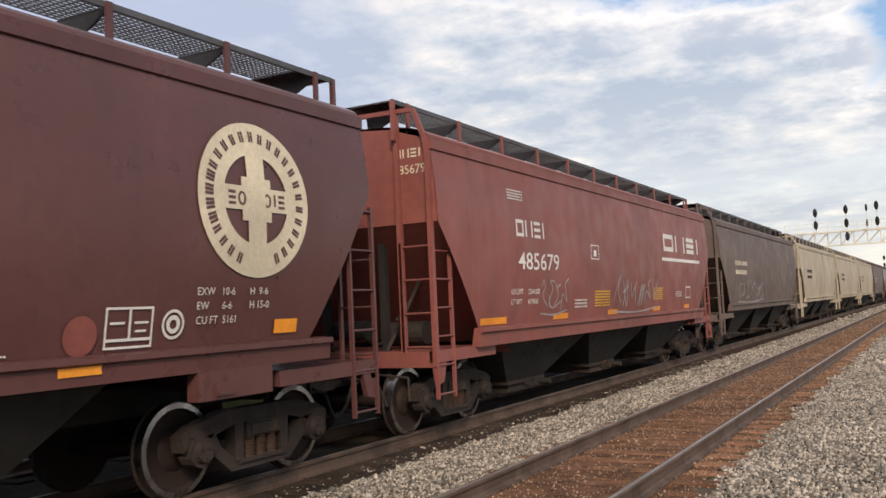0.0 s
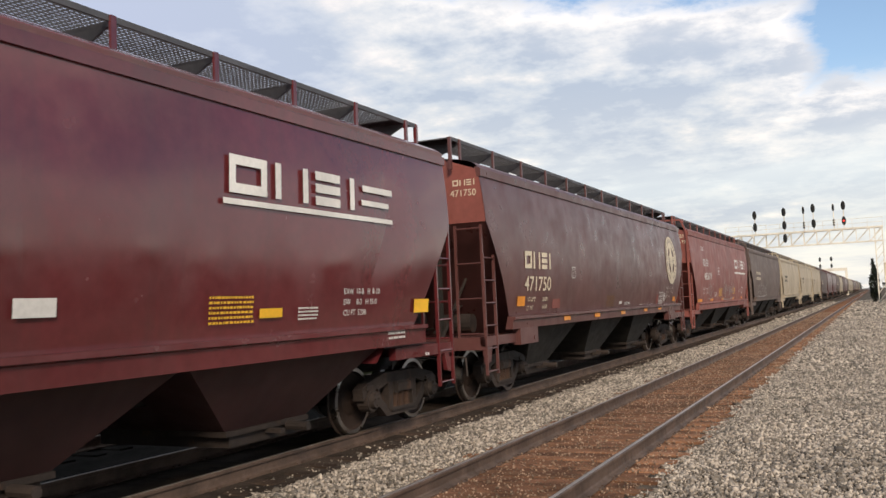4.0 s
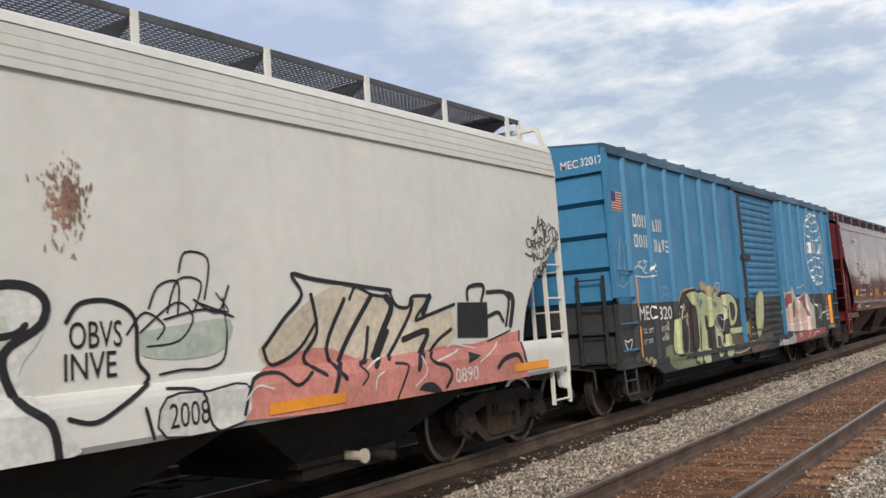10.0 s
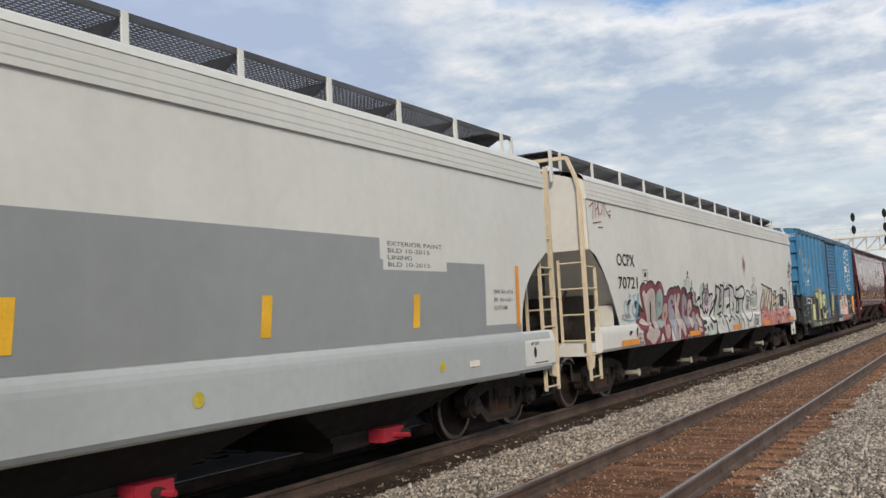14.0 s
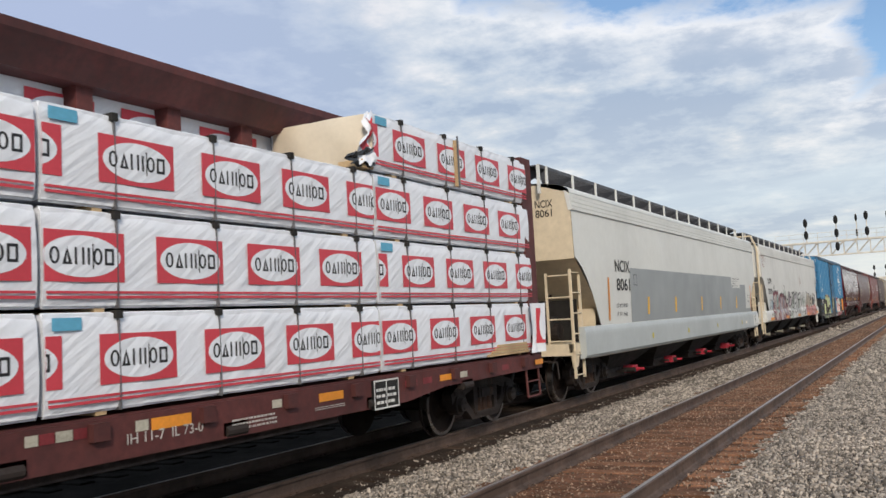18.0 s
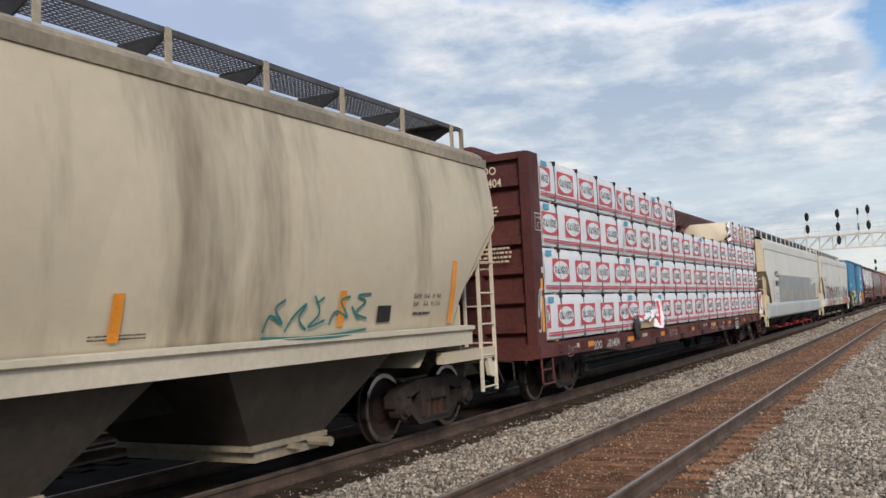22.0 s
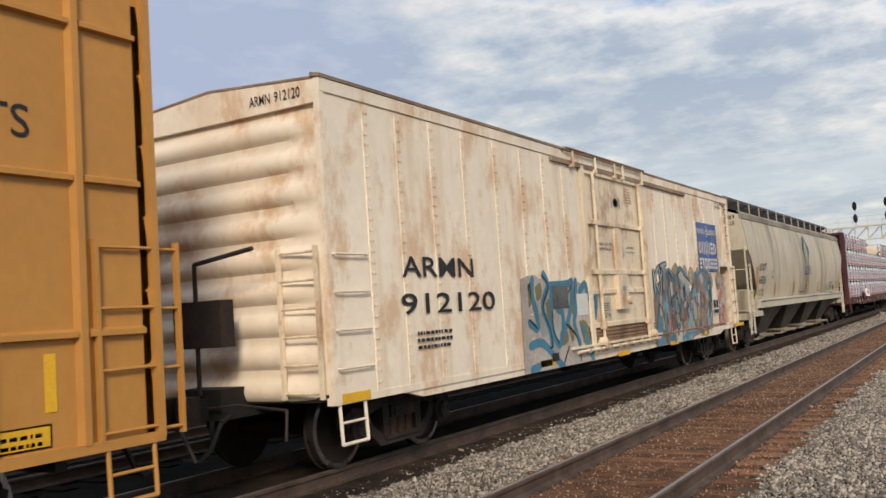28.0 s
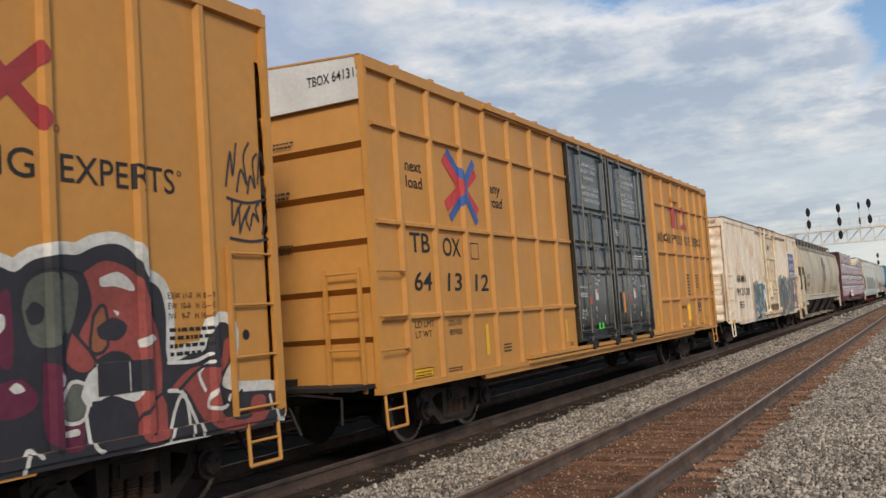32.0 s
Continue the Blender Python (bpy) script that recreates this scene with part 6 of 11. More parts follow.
daub(car, side, [(-49.56, 1.67), (-49.04, 1.45), (-48.79, 1.42), (-47.98, 1.45), (-47.42, 1.48), (-46.91, 1.46), (-46.10, 1.55), (-45.88, 1.56), (-45.87, 1.14), (-45.76, 0.96), (-46.81, 0.90), (-47.63, 0.87), (-49.05, 0.96), (-49.64, 0.96)], pk, 0.0036, smooth=False)
daub(car, side, [(-49.48, 1.95), (-49.02, 2.12), (-48.77, 2.06), (-48.55, 2.03), (-48.42, 1.90), (-48.17, 1.92), (-48.09, 2.03), (-47.78, 2.03), (-47.92, 1.80), (-47.34, 1.89), (-47.29, 1.61), (-47.42, 1.48), (-47.99, 1.44), (-48.79, 1.42), (-49.04, 1.44), (-49.52, 1.60)], sandp, 0.0040, smooth=False)
dash(car, side, [(-49.11, 2.02), (-49.02, 2.14), (-48.92, 2.12), (-48.77, 2.06), (-48.57, 2.04)], bk, 0.035, 0.0080)
dash(car, side, [(-48.54, 2.03), (-48.46, 1.92), (-48.63, 1.67), (-48.79, 1.42)], bk, 0.085, 0.0081)
dash(car, side, [(-48.47, 2.08), (-48.37, 1.94), (-48.17, 1.92), (-48.09, 2.03), (-47.78, 2.03)], bk, 0.040, 0.0082)
dash(car, side, [(-48.85, 1.73), (-48.91, 1.44), (-49.02, 1.39)], bk, 0.050, 0.0083)
dash(car, side, [(-48.54, 1.68), (-48.72, 1.42), (-48.80, 1.34)], bk, 0.060, 0.0084)
dash(car, side, [(-48.09, 1.98), (-48.15, 1.85), (-48.38, 1.59), (-48.57, 1.40)], bk, 0.050, 0.0085)
dash(car, side, [(-47.75, 2.02), (-47.91, 1.91), (-48.05, 1.78), (-47.83, 1.82), (-47.30, 1.93)], bk, 0.040, 0.0086)
dash(car, side, [(-47.78, 2.03), (-47.91, 1.84)], bk, 0.080, 0.0087)
dash(car, side, [(-48.28, 1.58), (-47.84, 1.65), (-48.03, 1.39), (-48.10, 1.26)], bk, 0.070, 0.0080)
dash(car, side, [(-48.48, 1.35), (-48.32, 1.33), (-48.29, 1.27), (-48.50, 0.99)], bk, 0.030, 0.0081)
dash(car, side, [(-47.38, 1.65), (-47.65, 1.54), (-47.85, 1.38), (-47.78, 1.30), (-47.58, 1.25), (-47.50, 1.14), (-47.62, 1.02)], bk, 0.045, 0.0082)
dash(car, side, [(-47.87, 1.55), (-47.99, 1.35)], bk, 0.030, 0.0083)
dash(car, side, [(-49.04, 1.37), (-48.94, 1.27), (-49.03, 1.18)], bk, 0.025, 0.0084)
dash(car, side, [(-47.02, 1.98), (-46.99, 2.12), (-46.66, 2.14), (-46.73, 1.95)], bk, 0.050, 0.0085)
dash(car, side, [(-46.59, 2.06), (-46.10, 2.03), (-46.18, 1.65)], bk, 0.050, 0.0086)
dash(car, side, [(-46.10, 2.03), (-45.98, 1.96), (-46.07, 1.65)], bk, 0.090, 0.0087)
dash(car, side, [(-46.58, 1.77), (-46.35, 1.81), (-46.24, 1.70)], bk, 0.050, 0.0080)
dash(car, side, [(-46.51, 1.15), (-46.35, 1.24), (-46.04, 1.27), (-45.92, 1.14)], bk, 0.060, 0.0081)
dash(car, side, [(-45.87, 1.56), (-45.87, 1.30), (-45.79, 1.08)], bk, 0.040, 0.0082)
dash(car, side, [(-46.63, 1.47), (-46.09, 1.58)], bk, 0.020, 0.0083)
daub(car, side, [(-47.15, 1.24), (-47.11, 1.38), (-46.86, 1.32)], bk, 0.0078, smooth=False)
daub(car, side, [(-48.13, 1.04), (-48.03, 1.10), (-47.84, 1.09), (-47.71, 0.96)], bk, 0.0078)
dash(car, side, [(-48.94, 1.33), (-48.82, 1.39), (-48.71, 1.42)], wh, 0.020, 0.0088)
dash(car, side, [(-48.84, 1.12), (-48.80, 1.23), (-48.69, 1.28)], wh, 0.020, 0.0088)
dash(car, side, [(-48.01, 1.39), (-47.97, 1.21), (-48.18, 1.09)], wh, 0.018, 0.0088)
dash(car, side, [(-47.75, 1.32), (-47.42, 1.38), (-47.30, 1.42)], wh, 0.020, 0.0088)
dash(car, side, [(-47.48, 1.46), (-47.33, 1.48), (-46.98, 1.42)], wh, 0.020, 0.0088)
dash(car, side, [(-46.92, 1.24), (-46.60, 1.36), (-46.41, 1.45)], wh, 0.018, 0.0088)
daub(car, side, [(-47.24, 1.95), (-46.59, 1.94), (-46.61, 1.52), (-47.26, 1.55)], bk, 0.0090, smooth=False)
Marks(side).text("0890", -47.43, 1.05, 0.16, 0.47, 0.0).put(car, wh, "graffiti_word")
redline = spray("thin rust red", (0.33, 0.11, 0.06))
dash(car, side, [(-63.6, 3.53), (-63.38, 3.63)], redline, 0.020, 0.0080)
dash(car, side, [(-63.4, 3.63), (-63.47, 3.31)], redline, 0.020, 0.0081)
dash(car, side, [(-63.3, 3.69), (-63.33, 3.36)], redline, 0.020, 0.0082)
dash(car, side, [(-63.18, 3.76), (-63.18, 3.38)], redline, 0.020, 0.0083)
dash(car, side, [(-63.33, 3.49), (-63.17, 3.56)], redline, 0.020, 0.0084)
dash(car, side, [(-63.07, 3.7), (-63.16, 3.56), (-63.1, 3.43), (-62.98, 3.51), (-62.96, 3.66), (-63.07, 3.7)], redline, 0.020, 0.0080)
dash(car, side, [(-62.9, 3.41), (-62.84, 3.79), (-62.68, 3.78), (-62.82, 3.59), (-62.59, 3.39)], redline, 0.020, 0.0081)
dash(car, side, [(-62.66, 3.51), (-62.54, 3.54)], redline, 0.020, 0.0082)
dash(car, side, [(-62.66, 3.44), (-62.55, 3.46)], redline, 0.020, 0.0083)
dash(car, side, [(-63.49, 3.25), (-63.08, 3.3)], redline, 0.020, 0.0084)
dash(car, side, [(-63.25, 3.19), (-63.01, 3.2)], redline, 0.020, 0.0080)
dash(car, side, [(-63.28, 3.79), (-63.28, 3.73)], redline, 0.020, 0.0081)
dash(car, side, [(-63.17, 3.86), (-63.18, 3.8)], redline, 0.020, 0.0082)
tag(car, side, -62.2, -61.3, 1.55, 2.0, spray("sky blue", (0.20, 0.42, 0.55)), 32, 0.022, 4)
dash(car, side, [(-45.36, 2.9), (-45.3, 2.9), (-45.32, 2.8), (-45.26, 2.88), (-45.25, 2.83), (-45.2, 2.96), (-45.15, 3.06)], bk, 0.020, 0.0080)
dash(car, side, [(-45.16, 3.08), (-45.14, 2.87)], bk, 0.020, 0.0081)
dash(car, side, [(-45.08, 3.04), (-45.06, 2.87)], bk, 0.020, 0.0082)
dash(car, side, [(-45.18, 2.93), (-45.04, 2.98)], bk, 0.020, 0.0083)
dash(car, side, [(-45.09, 3.04), (-44.98, 2.97), (-45.06, 2.92), (-44.97, 2.86)], bk, 0.020, 0.0084)
dash(car, side, [(-45.4, 2.66), (-45.48, 2.64), (-45.53, 2.72), (-45.5, 2.75), (-45.44, 2.74), (-45.4, 2.66)], bk, 0.020, 0.0085)
dash(car, side, [(-45.39, 2.74), (-45.37, 2.61)], bk, 0.020, 0.0086)
dash(car, side, [(-45.36, 2.73), (-45.31, 2.73), (-45.35, 2.67), (-45.27, 2.61)], bk, 0.020, 0.0087)
dash(car, side, [(-45.29, 2.76), (-45.3, 2.63)], bk, 0.020, 0.0088)
dash(car, side, [(-45.21, 2.79), (-45.22, 2.65)], bk, 0.020, 0.0080)
dash(car, side, [(-45.3, 2.69), (-45.21, 2.72)], bk, 0.020, 0.0081)
dash(car, side, [(-45.16, 2.79), (-45.19, 2.63)], bk, 0.020, 0.0082)
dash(car, side, [(-45.16, 2.79), (-45.09, 2.75), (-45.16, 2.71), (-45.07, 2.66)], bk, 0.020, 0.0083)
dash(car, side, [(-45.05, 2.85), (-45.03, 2.66)], bk, 0.020, 0.0084)
dash(car, side, [(-44.97, 2.88), (-45.05, 2.72), (-44.96, 2.73)], bk, 0.020, 0.0085)
dash(car, side, [(-44.87, 2.99), (-44.83, 2.92), (-44.91, 2.87), (-44.88, 2.77), (-44.95, 2.74)], bk, 0.020, 0.0086)
dash(car, side, [(-44.79, 2.95), (-44.78, 2.75), (-44.7, 2.78), (-44.71, 2.91), (-44.78, 2.94)], bk, 0.020, 0.0087)
dash(car, side, [(-44.66, 2.89), (-44.62, 2.79), (-44.72, 2.75)], bk, 0.020, 0.0088)
dash(car, side, [(-44.91, 2.96), (-45.02, 2.85), (-44.94, 2.79)], bk, 0.020, 0.0080)
dash(car, side, [(-45.58, 2.56), (-45.44, 2.52), (-45.4, 2.57)], bk, 0.020, 0.0081)
dash(car, side, [(-45.4, 2.59), (-45.37, 2.45)], bk, 0.020, 0.0082)
dash(car, side, [(-45.36, 2.45), (-45.35, 2.56), (-45.27, 2.48), (-45.27, 2.58)], bk, 0.020, 0.0083)
dash(car, side, [(-45.21, 2.58), (-45.21, 2.49), (-45.14, 2.51)], bk, 0.020, 0.0084)
dash(car, side, [(-45.1, 2.61), (-45.11, 2.51)], bk, 0.020, 0.0085)
dash(car, side, [(-45.07, 2.63), (-45.03, 2.54), (-44.98, 2.64)], bk, 0.020, 0.0086)
dash(car, side, [(-44.95, 2.64), (-44.96, 2.56)], bk, 0.020, 0.0087)
dash(car, side, [(-44.92, 2.57), (-44.92, 2.65), (-44.85, 2.59), (-44.84, 2.66)], bk, 0.020, 0.0088)
dash(car, side, [(-44.76, 2.66), (-44.81, 2.64), (-44.81, 2.59), (-44.76, 2.61), (-44.76, 2.63)], bk, 0.020, 0.0080)
dash(car, side, [(-45.34, 2.36), (-45.41, 2.3), (-45.38, 2.21), (-45.32, 2.24)], bk, 0.020, 0.0081)
dash(car, side, [(-45.3, 2.35), (-45.32, 2.27), (-45.26, 2.29), (-45.24, 2.37), (-45.29, 2.37)], bk, 0.020, 0.0082)
dash(car, side, [(-45.22, 2.39), (-45.22, 2.31), (-45.16, 2.34)], bk, 0.020, 0.0083)
dash(car, side, [(-45.15, 2.43), (-45.14, 2.36), (-45.09, 2.4), (-45.11, 2.44), (-45.15, 2.42)], bk, 0.020, 0.0084)
dash(car, side, [(-45.08, 2.37), (-45.08, 2.45), (-45.04, 2.45), (-45.07, 2.41), (-45.03, 2.4)], bk, 0.020, 0.0085)
Marks(side).rect(-62.54, -61.6, 1.03, 1.14, 0.016).rect(-58.18, -57.24, 1.03, 1.14, 0.016).rect(-54.05, -53.12, 1.03, 1.14, 0.016).rect(-50.29, -49.3, 1.04, 1.14, 0.016).rect(-46.16, -45.27, 1.06, 1.16, 0.016).put(car, "orange", "reflector")
Marks(side).border(-47.06, -46.68, 1.60, 1.88, 0.022).rect(-47.04, -46.70, 1.68, 1.695).bars(-47.02, -46.88, 1.72, 1.84, 2, 4).bars(-46.84, -46.72, 1.72, 1.84, 2, 5).bars(-47.0, -46.75, 1.62, 1.67, 1, 6).put(car, "white", "consolidated_stencil")
daub(car, side, [(-50.57, 1.03), (-50.49, 1.29), (-50.23, 1.46), (-49.69, 1.58), (-49.03, 1.63), (-49.08, 1.02)], pk, 0.0035)
daub(car, side, [(-50.23, 1.46), (-50.32, 1.61), (-50.01, 1.80), (-49.65, 2.03), (-49.17, 2.15), (-49.13, 1.59), (-49.69, 1.58)], sandp, 0.0039)
dash(car, side, [(-50.27, 1.61), (-50.01, 1.86), (-49.77, 2.07), (-49.89, 2.26), (-49.55, 2.21), (-48.45, 2.10)], bk, 0.040, 0.0080)
dash(car, side, [(-50.27, 1.61), (-50.17, 1.46), (-49.83, 1.58), (-49.58, 1.84)], bk, 0.035, 0.0081)
dash(car, side, [(-50.56, 1.08), (-50.43, 1.36), (-50.13, 1.39), (-49.92, 1.26), (-49.71, 1.36)], bk, 0.035, 0.0082)
dash(car, side, [(-49.65, 2.07), (-49.59, 1.72), (-49.78, 1.49), (-49.53, 1.32)], bk, 0.045, 0.0083)
dash(car, side, [(-49.19, 2.02), (-49.47, 1.56), (-49.26, 1.26)], bk, 0.050, 0.0084)
dash(car, side, [(-48.78, 2.05), (-49.23, 1.55), (-49.46, 1.09)], bk, 0.060, 0.0085)
dash(car, side, [(-50.53, 1.20), (-50.40, 1.30), (-50.22, 1.26)], wh, 0.020, 0.0088)
daub(car, side, [(-50.92, 1.30), (-50.52, 1.32), (-50.57, 1.03), (-51.35, 1.01), (-51.33, 1.29)], wh, 0.0040, bk, 0.020)
daub(car, side, [(-51.55, 1.81), (-51.18, 1.85), (-50.63, 1.88), (-50.71, 1.64), (-51.06, 1.58), (-51.50, 1.63)], pmint, 0.0030)
dash(car, side, [(-51.64, 1.80), (-51.48, 1.96), (-51.30, 1.85), (-51.37, 1.75)], bk, 0.018, 0.0080)
dash(car, side, [(-51.44, 1.99), (-51.35, 2.16), (-51.16, 2.19), (-51.17, 1.95)], bk, 0.018, 0.0081)
dash(car, side, [(-51.15, 2.27), (-51.08, 2.43), (-50.85, 2.38), (-50.90, 2.05)], bk, 0.018, 0.0082)
dash(car, side, [(-51.01, 2.05), (-50.77, 1.94), (-50.64, 2.16)], bk, 0.018, 0.0083)
dash(car, side, [(-51.30, 1.90), (-50.90, 1.97), (-50.60, 1.90)], bk, 0.018, 0.0084)
M["ruststain"] = material("rust stain", (0.42, 0.25, 0.18), 0.8, vary=0.4, scale=12, bump=0.1)
st = Marks(side)
r_ = random.Random(5)
for k in range(320):
    u, v = -52.10 + r_.gauss(0, 0.08), 2.80 + r_.gauss(0, 0.12) - (0.25 * r_.random() if k % 9 == 0 else 0)
    st.stroke([(u, v), (u + r_.uniform(-0.012, 0.012), v - r_.uniform(0.008, 0.05))], r_.uniform(0.004, 0.016), round_=True)
st.put(car, "ruststain", "rust_stain")

for y in (-60.55, -56.75, -52.65, -48.60):
    part("outlet_cap", Build().rod((0.9, y - yc, 0.42), (1.22, y - yc, 0.42), 0.05, 10).rod((1.22, y - yc, 0.42), (1.25, y - yc, 0.42), 0.075, 14), "palestick", car, "dirty pale outlet pipe cap")

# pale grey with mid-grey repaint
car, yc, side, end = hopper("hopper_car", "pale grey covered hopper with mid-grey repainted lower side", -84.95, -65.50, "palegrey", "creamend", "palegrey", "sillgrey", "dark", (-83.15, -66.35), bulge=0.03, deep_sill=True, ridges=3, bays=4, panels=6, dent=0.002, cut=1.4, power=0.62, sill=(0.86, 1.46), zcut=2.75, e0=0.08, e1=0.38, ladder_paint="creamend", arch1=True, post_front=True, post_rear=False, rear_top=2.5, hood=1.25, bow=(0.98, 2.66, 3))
Marks(side).rect(-81.5, -67.59, 1.47, 2.42, 0.003).rect(-67.59, -66.52, 1.47, 1.59, 0.003).rect(-81.5, -70.05, 2.42, 2.66, 0.003).put(car, "patch", "repaint_patch", "mid-grey repainted area")
Marks(side).text("NCIX", -82.55, 2.56, 0.24, 1.05, 0.014).text("8061", -82.5, 2.16, 0.25, 0.95, 0.014).text("LD LMT 201500", -82.55, 1.80, 0.08).text("LT  WT   65400", -82.55, 1.62, 0.08).border(-81.25, -81.0, 2.28, 2.52, 0.014).put(car, "black")
Marks(side).rect(-70.0, -68.6, 2.30, 2.66, 0.005).put(car, "palegrey", "repaint_patch")
Marks(side).text("EXTERIOR PAINT", -69.9, 2.58, 0.05, 1.2).text("BLD 10-2015", -69.9, 2.50, 0.05, 0.9).text("LINING", -69.9, 2.42, 0.05, 0.5).text("BLD 10-2015", -69.9, 2.34, 0.05, 0.9).text("EXW 10-3  H 7-8", -67.35, 2.02, 0.055).text("EW   8-5  H 13-1", -67.35, 1.91, 0.055).text("CU FT 6380", -67.35, 1.80, 0.055).put(car, "black")
for y in (-83.05, -66.62):
    Marks(side).rect(y - 0.05, y + 0.05, 1.54, 2.42, 0.009).put(car, "orange", "reflector")
for y in (-80.15, -77.6, -74.6, -71.96, -69.35):
    Marks(side).rect(y - 0.07, y + 0.07, 1.62, 2.02, 0.009, slant=0.08).put(car, "yellowtape", "reflector")
yel = spray("yellow dot", (0.62, 0.52, 0.06))
spots(car, lambda u, v, off=0.0: (1.637 + off, u - yc, v), [(-80.1, 1.12, 0.07, 0.07), (-76.6, 1.12, 0.07, 0.07), (-72.87, 1.14, 0.07, 0.07), (-68.88, 1.13, 0.07, 0.07)], yel)
part("sill_end", Build().prism([(1.50, 0.90), (1.61, 0.91), (1.642, 0.96), (1.642, 1.30), (1.60, 1.455), (1.50, 1.46)], "y", -66.54 - yc, -65.50 - yc), "palegrey", car, "off-white end of the side sill")
face = lambda u, v, off=0.0: (1.643 + off, u - yc, v)
Marks(face).disc(-66.24, 1.15, 0.045, 0.08).put(car, "black", "lift_hole")
Marks(face).text("LIFT HERE", -66.37, 1.255, 0.05, 0.26, 0.004).bars(-66.26, -65.80, 0.985, 1.02, 1, 3).put(car, "black")
part("sill_plate", Build().box(1.635, 1.65, -68.19 - yc, -67.96 - yc, 1.075, 1.15), "galv", car, "small steel name plate")
M["gatered"] = material("red outlet gate paint", (0.42, 0.025, 0.045), 0.6, vary=0.2)
rods = Build().rod((1.52, -9.0, 0.86), (1.52, 8.6, 0.86), 0.018, 6)
part("brake_pipe", rods, "galv", car, "thin steel pipe below the sill")
for y in (-80.3, -76.7, -73.0, -69.4):
    part("outlet_motor", Build().box(1.0, 1.22, y - 0.2 - yc, y + 0.22 - yc, 0.30, 0.46).rod((1.2, y - yc, 0.37), (1.42, y + 0.05 - yc, 0.37), 0.03, 6), "gatered", car, "red outlet gate drive")
Marks(end).text("NCIX", 0.87, 3.76, 0.14, 0.36, 0.01).text("8061", 0.87, 3.58, 0.14, 0.34, 0.01).bars(0.2, 0.7, 2.75, 3.0, 4, 4).put(car, "black")

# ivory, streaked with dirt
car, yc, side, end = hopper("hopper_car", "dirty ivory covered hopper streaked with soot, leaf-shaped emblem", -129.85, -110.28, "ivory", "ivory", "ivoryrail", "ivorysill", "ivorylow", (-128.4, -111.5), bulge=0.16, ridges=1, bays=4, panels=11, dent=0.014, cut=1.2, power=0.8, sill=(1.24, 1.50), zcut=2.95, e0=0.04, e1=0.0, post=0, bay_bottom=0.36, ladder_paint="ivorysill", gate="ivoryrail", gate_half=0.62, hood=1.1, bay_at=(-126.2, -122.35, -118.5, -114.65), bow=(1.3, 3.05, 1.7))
Marks(side).shapes("tdmv", -128.62, -127.6, 2.36, 2.58, 0.15).text("64328", -128.66, 1.97, 0.22, 0.9, 0.0).text("LD LMT  216800", -128.72, 1.73, 0.07, 0.8).text("LT  WT   69200", -128.74, 1.59, 0.07, 0.8).border(-126.9, -126.6, 2.14, 2.36, 0.014).text("C", -126.8, 2.17, 0.09).rect(-113.6, -113.3, 1.62, 1.82).bars(-121.9, -120.7, 1.60, 1.66, 2, 9).bars(-117.8, -117.2, 1.60, 1.66, 2, 9).text("EXW  10-8   H  9-8", -112.76, 1.90, 0.06, 0.70).text("EW     8-6   H 15-0", -112.76, 1.80, 0.06, 0.70).bars(-112.76, -112.3, 1.69, 1.76, 1, 4).put(car, "black")
Marks(side).fill([(-120.20, 3.75), (-119.95, 3.58), (-119.56, 3.37), (-119.47, 3.30), (-119.43, 3.19), (-119.47, 3.12), (-119.56, 3.03), (-120.03, 2.70), (-120.10, 2.77), (-120.43, 2.77), (-120.53, 3.0), (-120.58, 3.13), (-120.67, 3.18), (-120.70, 3.26), (-120.61, 3.37)], 0.0065).put(car, "navy", "emblem", "navy diamond emblem with a green leaf")
Marks(side).fill(curve([(-120.60, 3.06), (-120.51, 3.25), (-120.29, 3.45), (-119.98, 3.59)])[:-1] + curve([(-119.98, 3.59), (-119.89, 3.37), (-119.85, 3.04), (-119.95, 2.86), (-120.09, 2.76)]) + [(-120.46, 2.74)], 0.0080).put(car, "ivory", "emblem_leaf")
Marks(side).stroke(curve([(-120.54, 3.04), (-120.46, 3.23), (-120.27, 3.40), (-120.02, 3.52)]), [0.012 + 0.06 * k / 18 for k in range(40)], 0.0095).stroke(curve([(-120.00, 3.53), (-119.93, 3.27), (-119.90, 3.04), (-119.99, 2.86), (-120.08, 2.79)]), [0.066 - 0.05 * k / 24 for k in range(25)] + [0.016] * 15, 0.0095).stroke(curve([(-120.43, 2.75), (-120.33, 2.98), (-120.23, 3.14), (-120.09, 3.27)]), [0.012 + 0.07 * k / 18 for k in range(40)], 0.0095).disc(-120.50, 2.39, 0.045, 0.05, 0.0065, 16).put(car, "leaf", "emblem_stem")
Marks(side).shapes("tdm", -120.76, -119.40, 2.26, 2.60, 0.14).put(car, "navy", "trade_mark")
for y, z in ((-128.92, 1.62), (-126.25, 1.58), (-122.84, 1.62), (-120.23, 1.63), (-117.55, 1.58), (-114.36, 1.60), (-111.74, 1.56)):
    Marks(side).rect(y - 0.06, y + 0.06, z, z + (0.85 if y in (-128.92, -111.74) else 0.40), 0.007, slant=0.06).put(car, "orange", "reflector")
tag(car, side, -115.7, -113.8, 1.56, 1.98, spray("teal", (0.03, 0.20, 0.20)), 41, 0.028, 5)
Marks(end).shapes("tdmv", 0.90, 1.30, 3.88, 3.99).text("64328", 0.90, 3.70, 0.12, 0.38).bars(-0.2, 0.5, 2.98, 3.2, 4, 3).put(car, "black")

